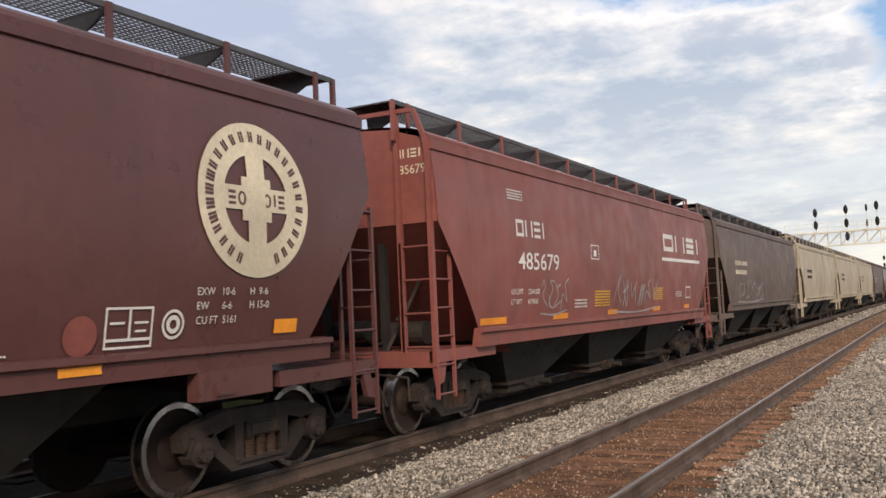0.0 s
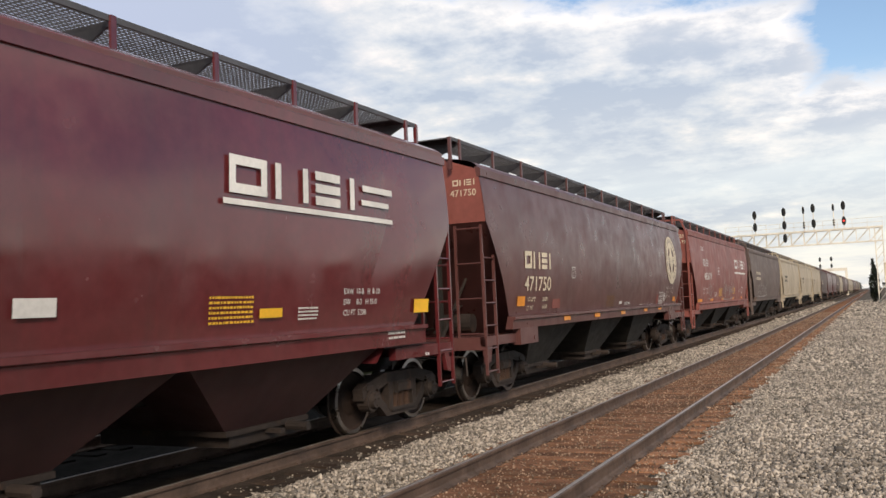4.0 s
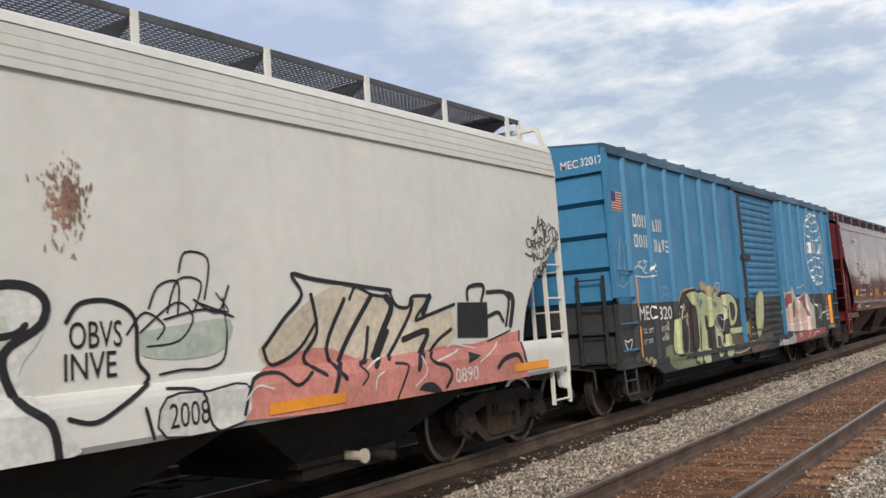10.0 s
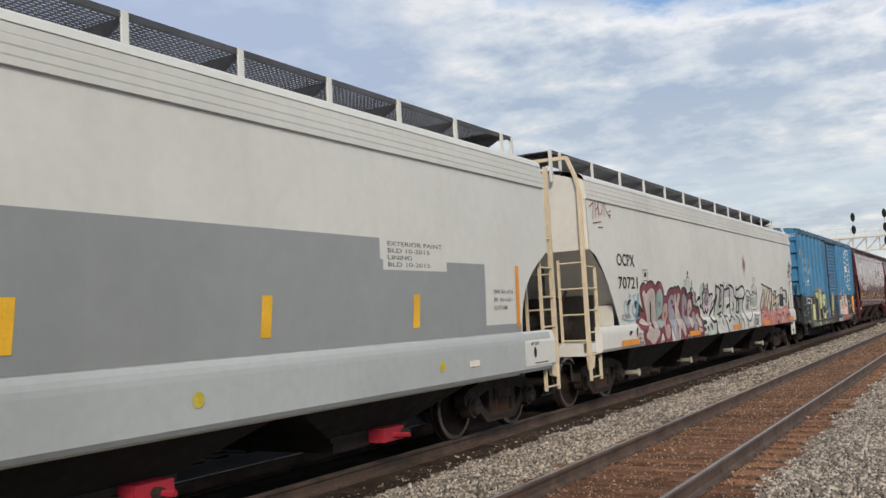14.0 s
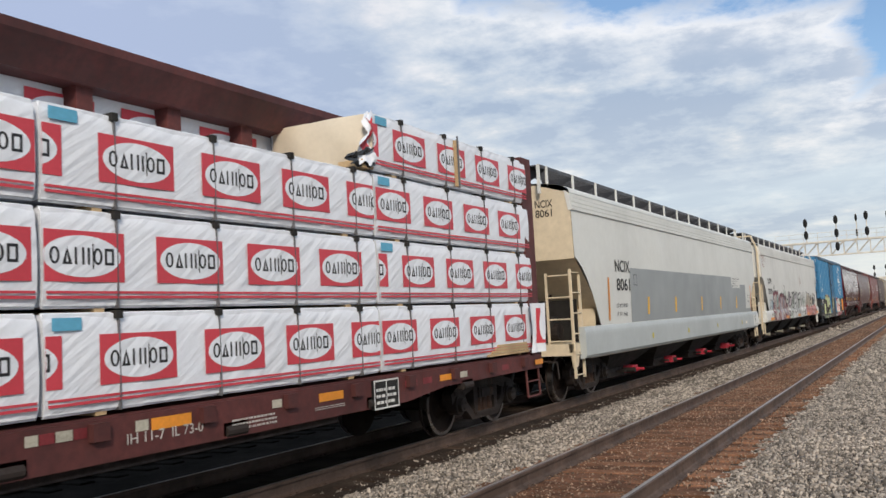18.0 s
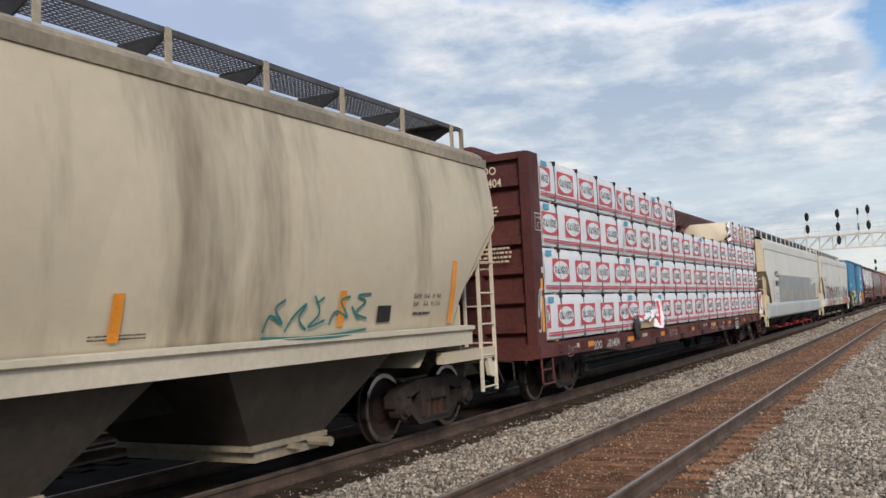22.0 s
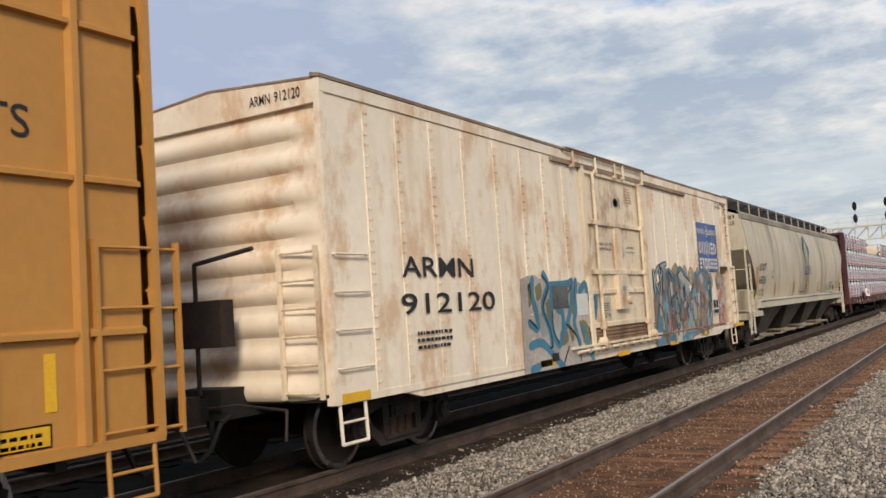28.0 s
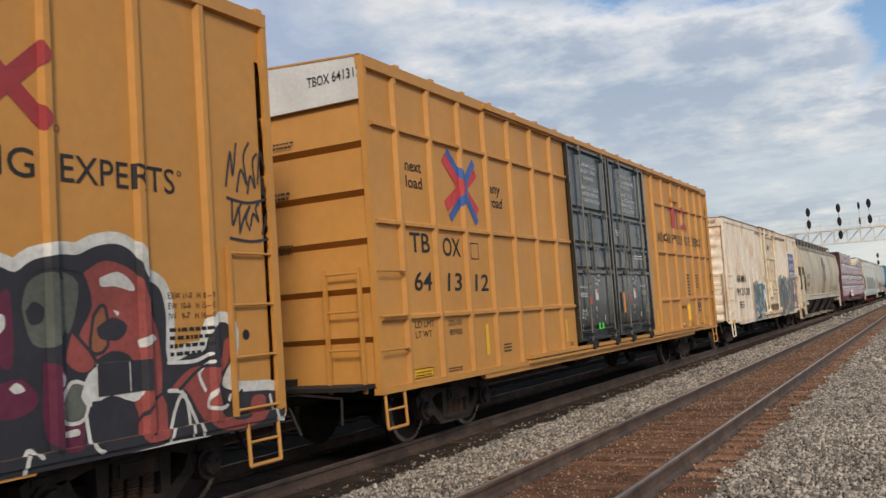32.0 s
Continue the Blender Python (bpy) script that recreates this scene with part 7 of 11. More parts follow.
# hoppers far ahead, down to the horizon
far_paints = ["greybrown", "tan", "tan", "tan", "greybrown", "brown", "brown", "greybrown", "tan", "greybrown", "brown"]
far_label = {"greybrown": "weathered grey-brown covered hopper far ahead in the train", "tan": "weathered tan covered hopper far ahead in the train", "brown": "dark brown covered hopper far ahead in the train"}
made = {}
for k in range(24):
    p = far_paints[k % len(far_paints)]
    y = 28.0 + 18.0 * k
    if k == 5:
        FAR, made = True, {}
    if p not in made:
        car, yc, side, end = hopper("hopper_car", far_label[p], y, y + 16.4, p, p, p, p, "dark", (y + 1.4, y + 15.0), panels=4, dent=0.006, spins=k < 1, group="hoppers ahead")
        if p == "greybrown":
            tag(car, side, y + 2.6, y + 7.5, 1.55, 2.2, spray("faded silver", (0.4, 0.38, 0.37)), 51, 0.04, 7)
        if p != "brown":
            Marks(side).bars(y + 2.2, y + 4.2, 2.4, 3.0, 2, 3).put(car, "cream" if p == "greybrown" else "black")
        made[p] = car
    else:
        c = copy_thing(made[p], pose(TRACK, 0, 0))
        CARS.append((c, y + 8.2))
FAR = False

# ---- box cars ----
def corrugated_end(L, zb, zt, ribs, depth, s, w=1.54):
    """End wall with wide pressed horizontal ribs."""
    def at(u, v):
        z = zb + (zt - zb) * v
        k = (v * ribs) % 1.0
        bump = depth * max(0.0, math.sin(math.pi * min(1, k / 0.72))) ** 0.7 if k < 0.72 else 0.0
        edge = min(1.0, 6 * min(u, 1 - u))
        return (-w + 2 * w * u, s * (L / 2 - depth + bump * edge), z)
    return Build().grid(at, 24, ribs * 10)


def shelf_end(L, zb, zt, ribs, depth, s, w=1.54):
    """End wall of lapped plates, each leaning out towards its lower edge over a sharp step."""
    h = (zt - zb) / ribs
    y = s * L / 2
    line_ = []
    for k in range(ribs):
        z = zb + k * h
        line_ += [(y - s * depth, z), (y - s * depth * 0.8, z + 0.01), (y - s * depth * 0.45, z + 0.05), (y - s * 0.02, z + 0.07), (y - s * depth * 0.75, z + h - 0.002)]
    return Build().prism(line_ + [(y - s * depth * 1.2, zt), (y - s * depth * 1.2, zb)], "x", -w, w)


def boxcar(name, label, y0, y1, zb, zt, paint, trucks, ribs, rib_w, rib_d, end_ribs, roof_paint, low=None, gaps=(), end_depth=0.09, sill=0.66, top_panel=0.0, top_paint=None, peak=0.16, spins=True, shelves=False, chord_paint=None, sill_in=(1.2, 1.7)):
    """A box car between y0 and y1. low: (height, paint) of a dark lower band. gaps: door stretches with no side sheet."""
    yc, L = (y0 + y1) / 2, y1 - y0
    car = thing(name, label, "freight car", "freight cars of the train")
    xs = 1.60 - rib_d
    edges = sorted([y0 + 0.03, y1 - 0.03] + list(ribs) + [g for a in gaps for g in a])
    bands = [(zb, zt - 0.16, paint)] if not low else [(zb, low[0], low[1]), (low[0], zt - 0.16, paint)]
    for s in (1, -1):
        for a, b in zip(edges, edges[1:]):
            m = (a + b) / 2
            if any(g[0] <= m <= g[1] for g in gaps) and s > 0:
                continue
            for z0, z1, p in bands:
                part("side_panel", Build().box(min(s * (xs - 0.03), s * xs), max(s * (xs - 0.03), s * xs), a - yc + 0.002, b - yc - 0.002, z0, z1), p, car)
        for z0, z1, p in bands:
            me = Build().prism([(s * xs, -rib_w), (s * (xs + rib_d), -rib_w * 0.55), (s * (xs + rib_d), rib_w * 0.55), (s * xs, rib_w)], "z", z0 + (0.0 if z0 > zb else 0.04), z1).mesh("side_post", M[p])
            for y in ribs:
                part("side_post", me, None, car).location.y = y - yc
        part("top_chord", Build().prism([(s * (xs - 0.04), zt - 0.17), (s * 1.60, zt - 0.15), (s * 1.605, zt - 0.01), (s * 1.52, zt + 0.02), (s * (xs - 0.06), zt - 0.02)], "y", -L / 2, L / 2), chord_paint or roof_paint, car)
        if chord_paint:
            part("roof_edge", Build().prism([(s * 1.50, zt + 0.016), (s * 1.615, zt - 0.006), (s * 1.618, zt + 0.032), (s * 1.50, zt + 0.055)], "y", -L / 2 - 0.02, L / 2 + 0.02), roof_paint, car)
        part("side_sill", Build().prism([(-L / 2 + sill_in[0], zb - 0.002), (-L / 2 + sill_in[1], sill), (L / 2 - sill_in[1], sill), (L / 2 - sill_in[0], zb - 0.002)], "x", min(s * 1.50, s * 1.57), max(s * 1.50, s * 1.57)), low[1] if low else paint, car)
        part("bottom_chord", Build().box(min(s * 1.48, s * 1.59), max(s * 1.48, s * 1.59), -L / 2, L / 2, zb - 0.03, zb + 0.05), low[1] if low else paint, car)
    for s in (-1, 1):
        for z0, z1, p in ([(zb, zt - top_panel, paint)] if not low else [(zb, low[0], low[1]), (low[0], zt - top_panel, paint)]):
            n = max(1, round(end_ribs * (z1 - z0) / (zt - top_panel - zb)))
            part("end_wall", (shelf_end if shelves else corrugated_end)(L, z0, z1, n, end_depth, s), p, car, smooth=True)
        part("end_top", Build().prism([(-1.56, zt - top_panel - 0.01), (1.56, zt - top_panel - 0.01), (1.56, zt), (0, zt + peak), (-1.56, zt)], "y", min(s * (L / 2 - 0.06), s * (L / 2 - 0.01)), max(s * (L / 2 - 0.06), s * (L / 2 - 0.01))), top_paint or paint, car)
        for x in (-1.56, 1.56):
            for z0, z1, p in bands:
                part("corner_post", Build().box(x - 0.045, x + 0.035, min(s * (L / 2 - 0.07), s * (L / 2 + 0.005)), max(s * (L / 2 - 0.07), s * (L / 2 + 0.005)), z0, z1 + 0.1), p, car)
    n = int(L / 0.9)
    rp = Build().prism([(-1.56, zt - 0.01), (0, zt + peak - 0.01), (1.56, zt - 0.01), (1.56, zt + 0.015), (0, zt + peak + 0.015), (-1.56, zt + 0.015)], "y", 0, L / n - 0.09)
    rp.prism([(-1.56, zt - 0.01), (0, zt + peak - 0.01), (1.56, zt - 0.01), (1.56, zt + 0.05), (0, zt + peak + 0.05), (-1.56, zt + 0.05)], "y", L / n - 0.09, L / n)
    rm = rp.mesh("roof_panel", M[roof_paint])
    for k in range(n):
        part("roof_panel", rm, None, car).location.y = -L / 2 + L * k / n
    part("centre_sill", Build().box(-0.33, 0.33, -L / 2 - 0.35, L / 2 + 0.35, 0.72, 1.05), "dark", car)
    part("floor", Build().box(-1.5, 1.5, -L / 2 + 0.05, L / 2 - 0.05, zb, zb + 0.08), "dark", car)
    under = Build()
    for k in range(int(L / 1.3)):
        y = -L / 2 + 0.8 + 1.3 * k
        under.box(-1.4, 1.4, y - 0.05, y + 0.05, zb - 0.14, zb)
    part("cross_bearers", under, "dark", car)
    part("air_reservoir", Build().rod((0.5, -0.4, 0.68), (0.5, 0.6, 0.68), 0.2, 14), "dark", car)
    for s in (-1, 1):
        add_coupler(car, s * (L / 2 + 0.30), s)
        add_step(car, 1.56, s * (L / 2 - 0.32), low[1] if low else paint, 0.44, 0.42, zb)
        add_step(car, -1.58, s * (L / 2 - 0.32), low[1] if low else paint, 0.44, 0.42, zb)
    for t in trucks:
        add_truck(car, t - yc, spins)
    CARS.append((car, yc))

    def skin(u, v, off=0.0):
        x = xs
        d = min((abs(u - y) for y in ribs), default=9.0)
        if d < rib_w and v > zb + 0.04:
            x += rib_d * min(1.0, (rib_w - d) / (rib_w * 0.45))
        if v < zb + 0.051:
            x = max(x, 1.592)
        if v < zb - 0.031:
            x = 1.572
        return (x + off, u - yc, v)

    side = Side(skin, [y + k * rib_w for y in ribs for k in (-1, -0.55, 0.55, 1)], [zb + d for d in (-0.032, -0.030, 0.049, 0.052)])
    return car, yc, side, (lambda u, v, off=0.0: (1.60 + off, u - yc, v)), (lambda u, v, off=0.0: (u, -L / 2 - off - 0.006 + 0.012, v))


def grabs(car, yc, ya, yb, zs, mat, x=1.62, name="grab_iron"):
    me = Build().tube([(x - 0.09, ya - yc, 0), (x, ya - yc, 0), (x, yb - yc, 0), (x - 0.09, yb - yc, 0)], 0.014, 6).mesh(name, M[mat])
    for z in zs:
        part(name, me, None, car).location.z = z


M["chordgrey"] = material("weathered grey-blue roof edge", (0.075, 0.15, 0.235), 0.6, vary=0.35, scale=4, bump=0.1, rust=0.3)
# blue box car with black lower side
ribs = [-42.06, -41.14, -40.21, -39.3, -38.36, -37.46, -32.30, -31.42, -30.52, -29.60, -28.68, -27.78]
car, yc, side, ribside, end = boxcar("box_car", "chalky blue box car with black lower side and graffiti", -42.78, -26.97, 0.84, 4.38, "blue", (-41.0, -28.65), ribs, 0.075, 0.06, 6, "chordgrey", (1.83, "soot"), [(-36.25, -33.05)], sill=0.62, top_panel=0.42, end_depth=0.12, shelves=True)
door = part("sliding_door", Build().box(1.50, 1.545, -36.22 - yc, -33.08 - yc, 1.83, 4.18), "blue", car, "blue corrugated sliding door")
door2 = part("sliding_door", Build().box(1.50, 1.545, -36.22 - yc, -33.08 - yc, 0.86, 1.83), "soot", car, "black lower part of the sliding door")
for z0, n, dd, p in ((1.90, 15, door, "blue"), (0.90, 6, door2, "soot")):
    me = Build().prism([(1.545, 0.0), (1.575, 0.012), (1.585, 0.07), (1.545, 0.11)], "y", -35.75 - yc, -33.35 - yc).mesh("door_rib", M[p])
    for k in range(n):
        part("door_rib", me, None, dd).location.z = z0 + k * 0.148
part("door_frame", Build().box(1.51, 1.60, -36.40 - yc, -36.24 - yc, 0.86, 4.2).box(1.51, 1.60, -33.06 - yc, -32.94 - yc, 0.86, 4.2), "blue", car)
part("door_lock_rod", Build().rod((1.60, -35.98 - yc, 0.9), (1.60, -35.98 - yc, 4.1), 0.028, 8).box(1.57, 1.64, -36.1 - yc, -35.6 - yc, 2.66, 2.76).box(1.57, 1.64, -36.2 - yc, -35.7 - yc, 1.60, 1.70), "soot", car)
part("door_track", Build().box(1.52, 1.62, -40.0 - yc, -32.9 - yc, 0.80, 0.87).box(1.54, 1.63, -36.4 - yc, -32.9 - yc, 4.16, 4.24), "soot", car)
globe = Marks(side)
gc, gz, gr, gh = -29.03, 3.09, 1.06, 1.03
globe.disc(gc, gz, gr, gh, 0.006, 48, inner=0.955)
for k in (-0.78, -0.55, -0.30, 0.30, 0.55, 0.78):
    w = math.sqrt(1 - k * k) * gr * 0.95
    sag = 0.10 if k > 0 else -0.10
    globe.stroke(curve([(gc - w, gz + k * gh + sag), (gc, gz + k * gh - sag * 0.8), (gc + w, gz + k * gh + sag)], 8), 0.04, 0.007)
for z0, z1 in ((0.22, 0.97), (-0.97, -0.28)):
    globe.stroke([(gc, gz + z0 * gh), (gc, gz + z1 * gh)], 0.04, 0.0075)
    for s in (-1, 1):
        a, b = (0.97, 0.75) if z0 > 0 else (-0.97, -0.75)
        globe.stroke(curve([(gc + s * 0.25, gz + b * gh), (gc + s * 0.18, gz + (a + b) / 2 * gh), (gc, gz + a * gh)]), 0.035, 0.0078)
globe.shapes("bth", gc - 0.84, gc + 0.12, gz - 0.13, gz + 0.17, 0.28).shapes("tm", gc + 0.26, gc + 0.86, gz - 0.13, gz + 0.17, 0.28)
globe.put(car, "white", "emblem", "white globe outline emblem")
Marks(side).shapes("boh", -41.80, -41.25, 3.10, 3.32).shapes("tm", -41.02, -40.55, 3.06, 3.28).shapes("boii", -41.80, -41.25, 2.76, 2.98).shapes("mtve", -41.0, -40.3, 2.70, 2.92).put(car, "white", "trade_mark", "white trade name in plain shapes")
Marks(side).text("MEC", -41.85, 1.55, 0.23, 0.66, 0.006).text("320", -41.0, 1.53, 0.22, 0.6, 0.012).text("17", -40.09, 1.52, 0.22, 0.30, 0.012).text("LD. LMT", -41.75, 1.33, 0.08, 0.45).text("LT. WT", -41.75, 1.15, 0.08, 0.38).text("155900", -41.0, 1.33, 0.075, 0.4).text("64300", -41.0, 1.17, 0.075, 0.36).border(-37.9, -37.64, 1.98, 2.16, 0.015).border(-28.35, -28.0, 1.08, 1.36, 0.022).rect(-28.2, -28.18, 1.1, 1.34).rect(-28.33, -28.02, 1.2, 1.22).put(car, "white")
fl = Marks(side)
for k in range(7):
    fl.rect(-42.58, -42.18, 3.34 + k * 0.042, 3.364 + k * 0.042)
fl.put(car, "decal_red", "flag_decal", "small faded striped flag decal")
Marks(side).rect(-42.58, -42.18, 3.33, 3.64, 0.0045).put(car, "cream", "flag_decal")
Marks(side).rect(-42.58, -42.42, 3.49, 3.64, 0.0075).put(car, "navy", "flag_decal")
Marks(side).rect(-41.93, -41.83, 0.95, 1.46).rect(-41.93, -41.83, 1.78, 2.25).rect(-38.9, -38.82, 1.15, 1.6).rect(-36.05, -35.97, 0.96, 1.35, 0.05).rect(-32.2, -32.1, 0.95, 1.35).rect(-30.35, -30.25, 1.05, 1.5).rect(-27.92, -27.82, 0.95, 1.78).put(car, "orange", "reflector")
lime, sand, ink = spray("pale lime", (0.50, 0.55, 0.30)), spray("sand", (0.45, 0.35, 0.22)), spray("flat black", (0.02, 0.02, 0.022))
crim, chalk = spray("brick red", (0.33, 0.08, 0.07)), spray("chalk white", (0.70, 0.70, 0.67))
plum, umber, slate = spray("dark plum", (0.045, 0.032, 0.032)), spray("umber", (0.11, 0.075, 0.055)), spray("slate blue", (0.10, 0.20, 0.30))
FIELD[2] = 0.63
olivp, paleb, ppink = spray("dull olive", (0.20, 0.22, 0.13)), spray("pale blue", (0.25, 0.40, 0.52)), spray("pale pink", (0.62, 0.42, 0.38))
pmintb, mist = spray("chalky mint", (0.50, 0.53, 0.46)), spray("thin chalk", (0.36, 0.36, 0.35))
doorside = lambda u, v, off=0.0: (1.587 + off, u - yc, v)
low = lambda u, v, off=0.0: (1.592 + off, u - yc, v)
daub(car, side, [(-39.57, 1.92), (-39.09, 2.02), (-38.37, 2.03), (-37.84, 2.01), (-36.73, 1.86), (-36.50, 1.62), (-36.52, 1.24), (-35.52, 1.17), (-34.40, 1.02), (-35.08, 0.64), (-37.47, 0.60), (-39.43, 0.64)], plum, 0.0028)
spots(car, side, [(-38.71, 2.10, 0.100, 0.100)], sand)
spots(car, side, [(-38.56, 2.08, 0.090, 0.090)], sand)
spots(car, side, [(-38.33, 2.05, 0.070, 0.070)], sand)
spots(car, side, [(-37.95, 2.10, 0.050, 0.050)], sand)
spots(car, side, [(-37.81, 2.00, 0.080, 0.080)], sand)
spots(car, side, [(-37.34, 1.98, 0.070, 0.070)], sand)
spots(car, side, [(-38.80, 2.14, 0.040, 0.040)], sand)
spots(car, side, [(-38.43, 1.98, 0.120, 0.120)], sand)
spots(car, side, [(-38.10, 2.01, 0.080, 0.080)], sand)
daub(car, side, [(-39.27, 1.96), (-39.04, 1.96), (-38.96, 1.77), (-38.98, 1.41), (-39.07, 1.15), (-39.12, 0.71), (-39.29, 0.69), (-39.27, 1.17)], lime, 0.0060, ink, 0.055)
daub(car, side, [(-38.99, 1.95), (-38.74, 1.96), (-38.42, 1.86), (-38.23, 1.75), (-38.25, 1.56), (-38.42, 1.30), (-38.61, 1.28), (-38.59, 0.68), (-39.04, 0.69), (-38.96, 1.18), (-38.92, 1.68)], lime, 0.0061, ink, 0.055)
daub(car, side, [(-38.15, 1.89), (-37.95, 1.97), (-37.85, 1.87), (-37.62, 1.82), (-37.47, 1.51), (-37.66, 1.41), (-37.95, 1.53), (-38.10, 1.34), (-37.80, 1.19), (-37.69, 1.05), (-37.90, 0.82), (-37.98, 0.68), (-38.16, 0.76), (-38.19, 1.11)], lime, 0.0062, ink, 0.055)
daub(car, side, [(-37.62, 1.89), (-37.09, 1.91), (-36.73, 1.76), (-36.65, 1.53), (-36.85, 1.32), (-37.18, 1.29), (-37.18, 1.70), (-37.34, 1.50)], lime, 0.0063, ink, 0.055)
daub(car, side, [(-37.20, 1.22), (-36.38, 1.22), (-35.96, 1.31), (-35.53, 1.16), (-35.28, 1.01), (-35.98, 1.04), (-36.38, 1.10), (-36.76, 1.10), (-37.19, 1.13)], lime, 0.0064, ink, 0.055)
daub(car, side, [(-37.57, 1.10), (-37.20, 1.13), (-37.20, 0.71), (-37.62, 0.69)], lime, 0.0065, ink, 0.055)
dash(car, side, [(-39.25, 1.96), (-39.02, 1.96), (-38.94, 1.77), (-38.96, 1.41)], chalk, 0.018, 0.0080)
dash(car, side, [(-38.98, 1.95), (-38.72, 1.96), (-38.40, 1.86), (-38.21, 1.74), (-38.23, 1.56)], chalk, 0.018, 0.0081)
dash(car, side, [(-38.13, 1.89), (-37.93, 1.97), (-37.83, 1.86), (-37.60, 1.82), (-37.44, 1.51), (-37.64, 1.41), (-37.93, 1.53)], chalk, 0.018, 0.0082)
dash(car, side, [(-37.60, 1.89), (-37.06, 1.91), (-36.71, 1.76), (-36.62, 1.53)], chalk, 0.018, 0.0083)
daub(car, side, [(-38.68, 1.51), (-38.57, 1.47), (-38.56, 1.36), (-38.67, 1.28)], plum, 0.0075, ink, 0.030)
daub(car, side, [(-38.61, 1.21), (-38.44, 1.24), (-38.48, 0.68), (-38.61, 0.69)], plum, 0.0075, ink, 0.030)
daub(car, side, [(-37.97, 1.52), (-37.56, 1.51), (-37.67, 1.21), (-37.86, 1.28), (-38.00, 1.38)], plum, 0.0076, chalk, 0.030)
daub(car, side, [(-37.09, 1.73), (-36.83, 1.69), (-36.82, 1.49), (-37.06, 1.40)], plum, 0.0076, ink, 0.030)
daub(car, side, [(-37.12, 1.10), (-36.39, 1.04), (-35.98, 0.88), (-36.20, 0.75), (-37.12, 0.73)], umber, 0.0064, sand, 0.030)
daub(car, side, [(-38.07, 1.10), (-37.87, 1.08), (-37.85, 0.82), (-38.03, 0.74)], plum, 0.0077, chalk, 0.030)
spots(car, side, [(-38.98, 1.84, 0.07, 0.06)], slate)
spots(car, side, [(-38.84, 1.79, 0.07, 0.06)], slate)
spots(car, side, [(-38.14, 1.75, 0.07, 0.06)], slate)
spots(car, side, [(-38.00, 1.72, 0.07, 0.06)], slate)
spots(car, side, [(-36.92, 1.61, 0.07, 0.06)], slate)
spots(car, side, [(-38.93, 1.73, 0.07, 0.06)], slate)
spots(car, side, [(-39.12, 0.84, 0.06, 0.05)], chalk)
spots(car, side, [(-38.98, 0.78, 0.06, 0.05)], chalk)
spots(car, side, [(-38.83, 0.81, 0.06, 0.05)], chalk)
spots(car, side, [(-37.69, 0.90, 0.06, 0.05)], chalk)
spots(car, side, [(-37.77, 0.84, 0.06, 0.05)], chalk)
spots(car, side, [(-35.99, 0.83, 0.06, 0.05)], chalk)
spots(car, side, [(-35.82, 0.88, 0.06, 0.05)], chalk)
daub(car, low, [(-35.98, 0.89), (-34.40, 0.99), (-34.27, 0.80), (-35.32, 0.62), (-36.00, 0.65)], umber, 0.0040)
daub(car, doorside, [(-35.30, 1.78), (-34.93, 1.93), (-34.79, 1.86), (-34.88, 1.40), (-35.15, 1.08), (-35.40, 1.01), (-35.42, 1.42)], lime, 0.0040, sand, 0.060)
dash(car, doorside, [(-34.61, 1.80), (-34.61, 1.39), (-34.93, 0.99), (-35.07, 0.81)], umber, 0.050, 0.0060)
dash(car, doorside, [(-35.53, 1.11), (-34.53, 1.10), (-34.37, 1.37)], umber, 0.050, 0.0060)
daub(car, side, [(-39.80, 1.99), (-39.06, 2.01), (-38.94, 1.70), (-39.03, 0.87), (-39.30, 0.65), (-39.77, 0.73), (-40.05, 0.97), (-40.21, 1.50)], plum, 0.0030, sand, 0.050)
daub(car, side, [(-40.32, 1.49), (-40.00, 1.54), (-40.01, 0.96), (-40.24, 0.89), (-40.45, 1.01)], lime, 0.0060, ink, 0.050)
daub(car, side, [(-39.95, 1.48), (-39.65, 1.51), (-39.72, 0.93), (-40.01, 0.95)], ink, 0.0064, sand, 0.030)
daub(car, side, [(-39.62, 1.95), (-39.08, 1.99), (-39.01, 1.70), (-39.10, 0.88), (-39.44, 0.71), (-39.26, 1.14), (-39.30, 1.68)], lime, 0.0062, ink, 0.060)
daub(car, side, [(-40.84, 1.04), (-40.42, 1.06), (-39.56, 0.77), (-39.14, 0.69), (-39.25, 0.58), (-40.43, 0.64), (-40.81, 0.80)], olivp, 0.0034)
spots(car, side, [(-40.77, 1.28, 0.040, 0.040)], sand)
spots(car, side, [(-40.63, 1.45, 0.056, 0.056)], sand)
spots(car, side, [(-40.74, 1.42, 0.024, 0.024)], sand)
spots(car, side, [(-40.67, 1.25, 0.040, 0.040)], sand)
spots(car, side, [(-39.68, 1.42, 0.040, 0.040)], sand)
spots(car, side, [(-39.64, 1.57, 0.048, 0.048)], sand)
spots(car, side, [(-39.79, 1.72, 0.064, 0.064)], sand)
spots(car, side, [(-39.70, 1.48, 0.040, 0.040)], sand)
spots(car, side, [(-41.73, 0.89, 0.056, 0.056)], sand)
spots(car, side, [(-41.53, 0.85, 0.088, 0.088)], sand)
spots(car, side, [(-41.83, 0.88, 0.024, 0.024)], sand)
dash(car, side, [(-42.52, 1.26), (-42.41, 1.23), (-42.25, 1.26), (-42.27, 1.18), (-42.38, 1.09), (-42.48, 1.15), (-42.52, 1.26)], chalk, 0.020, 0.0060)
dash(car, side, [(-40.92, 2.02), (-40.72, 2.10), (-40.50, 2.05), (-40.38, 1.91), (-40.64, 1.97), (-40.85, 1.88), (-40.92, 2.02)], paleb, 0.014, 0.0060)
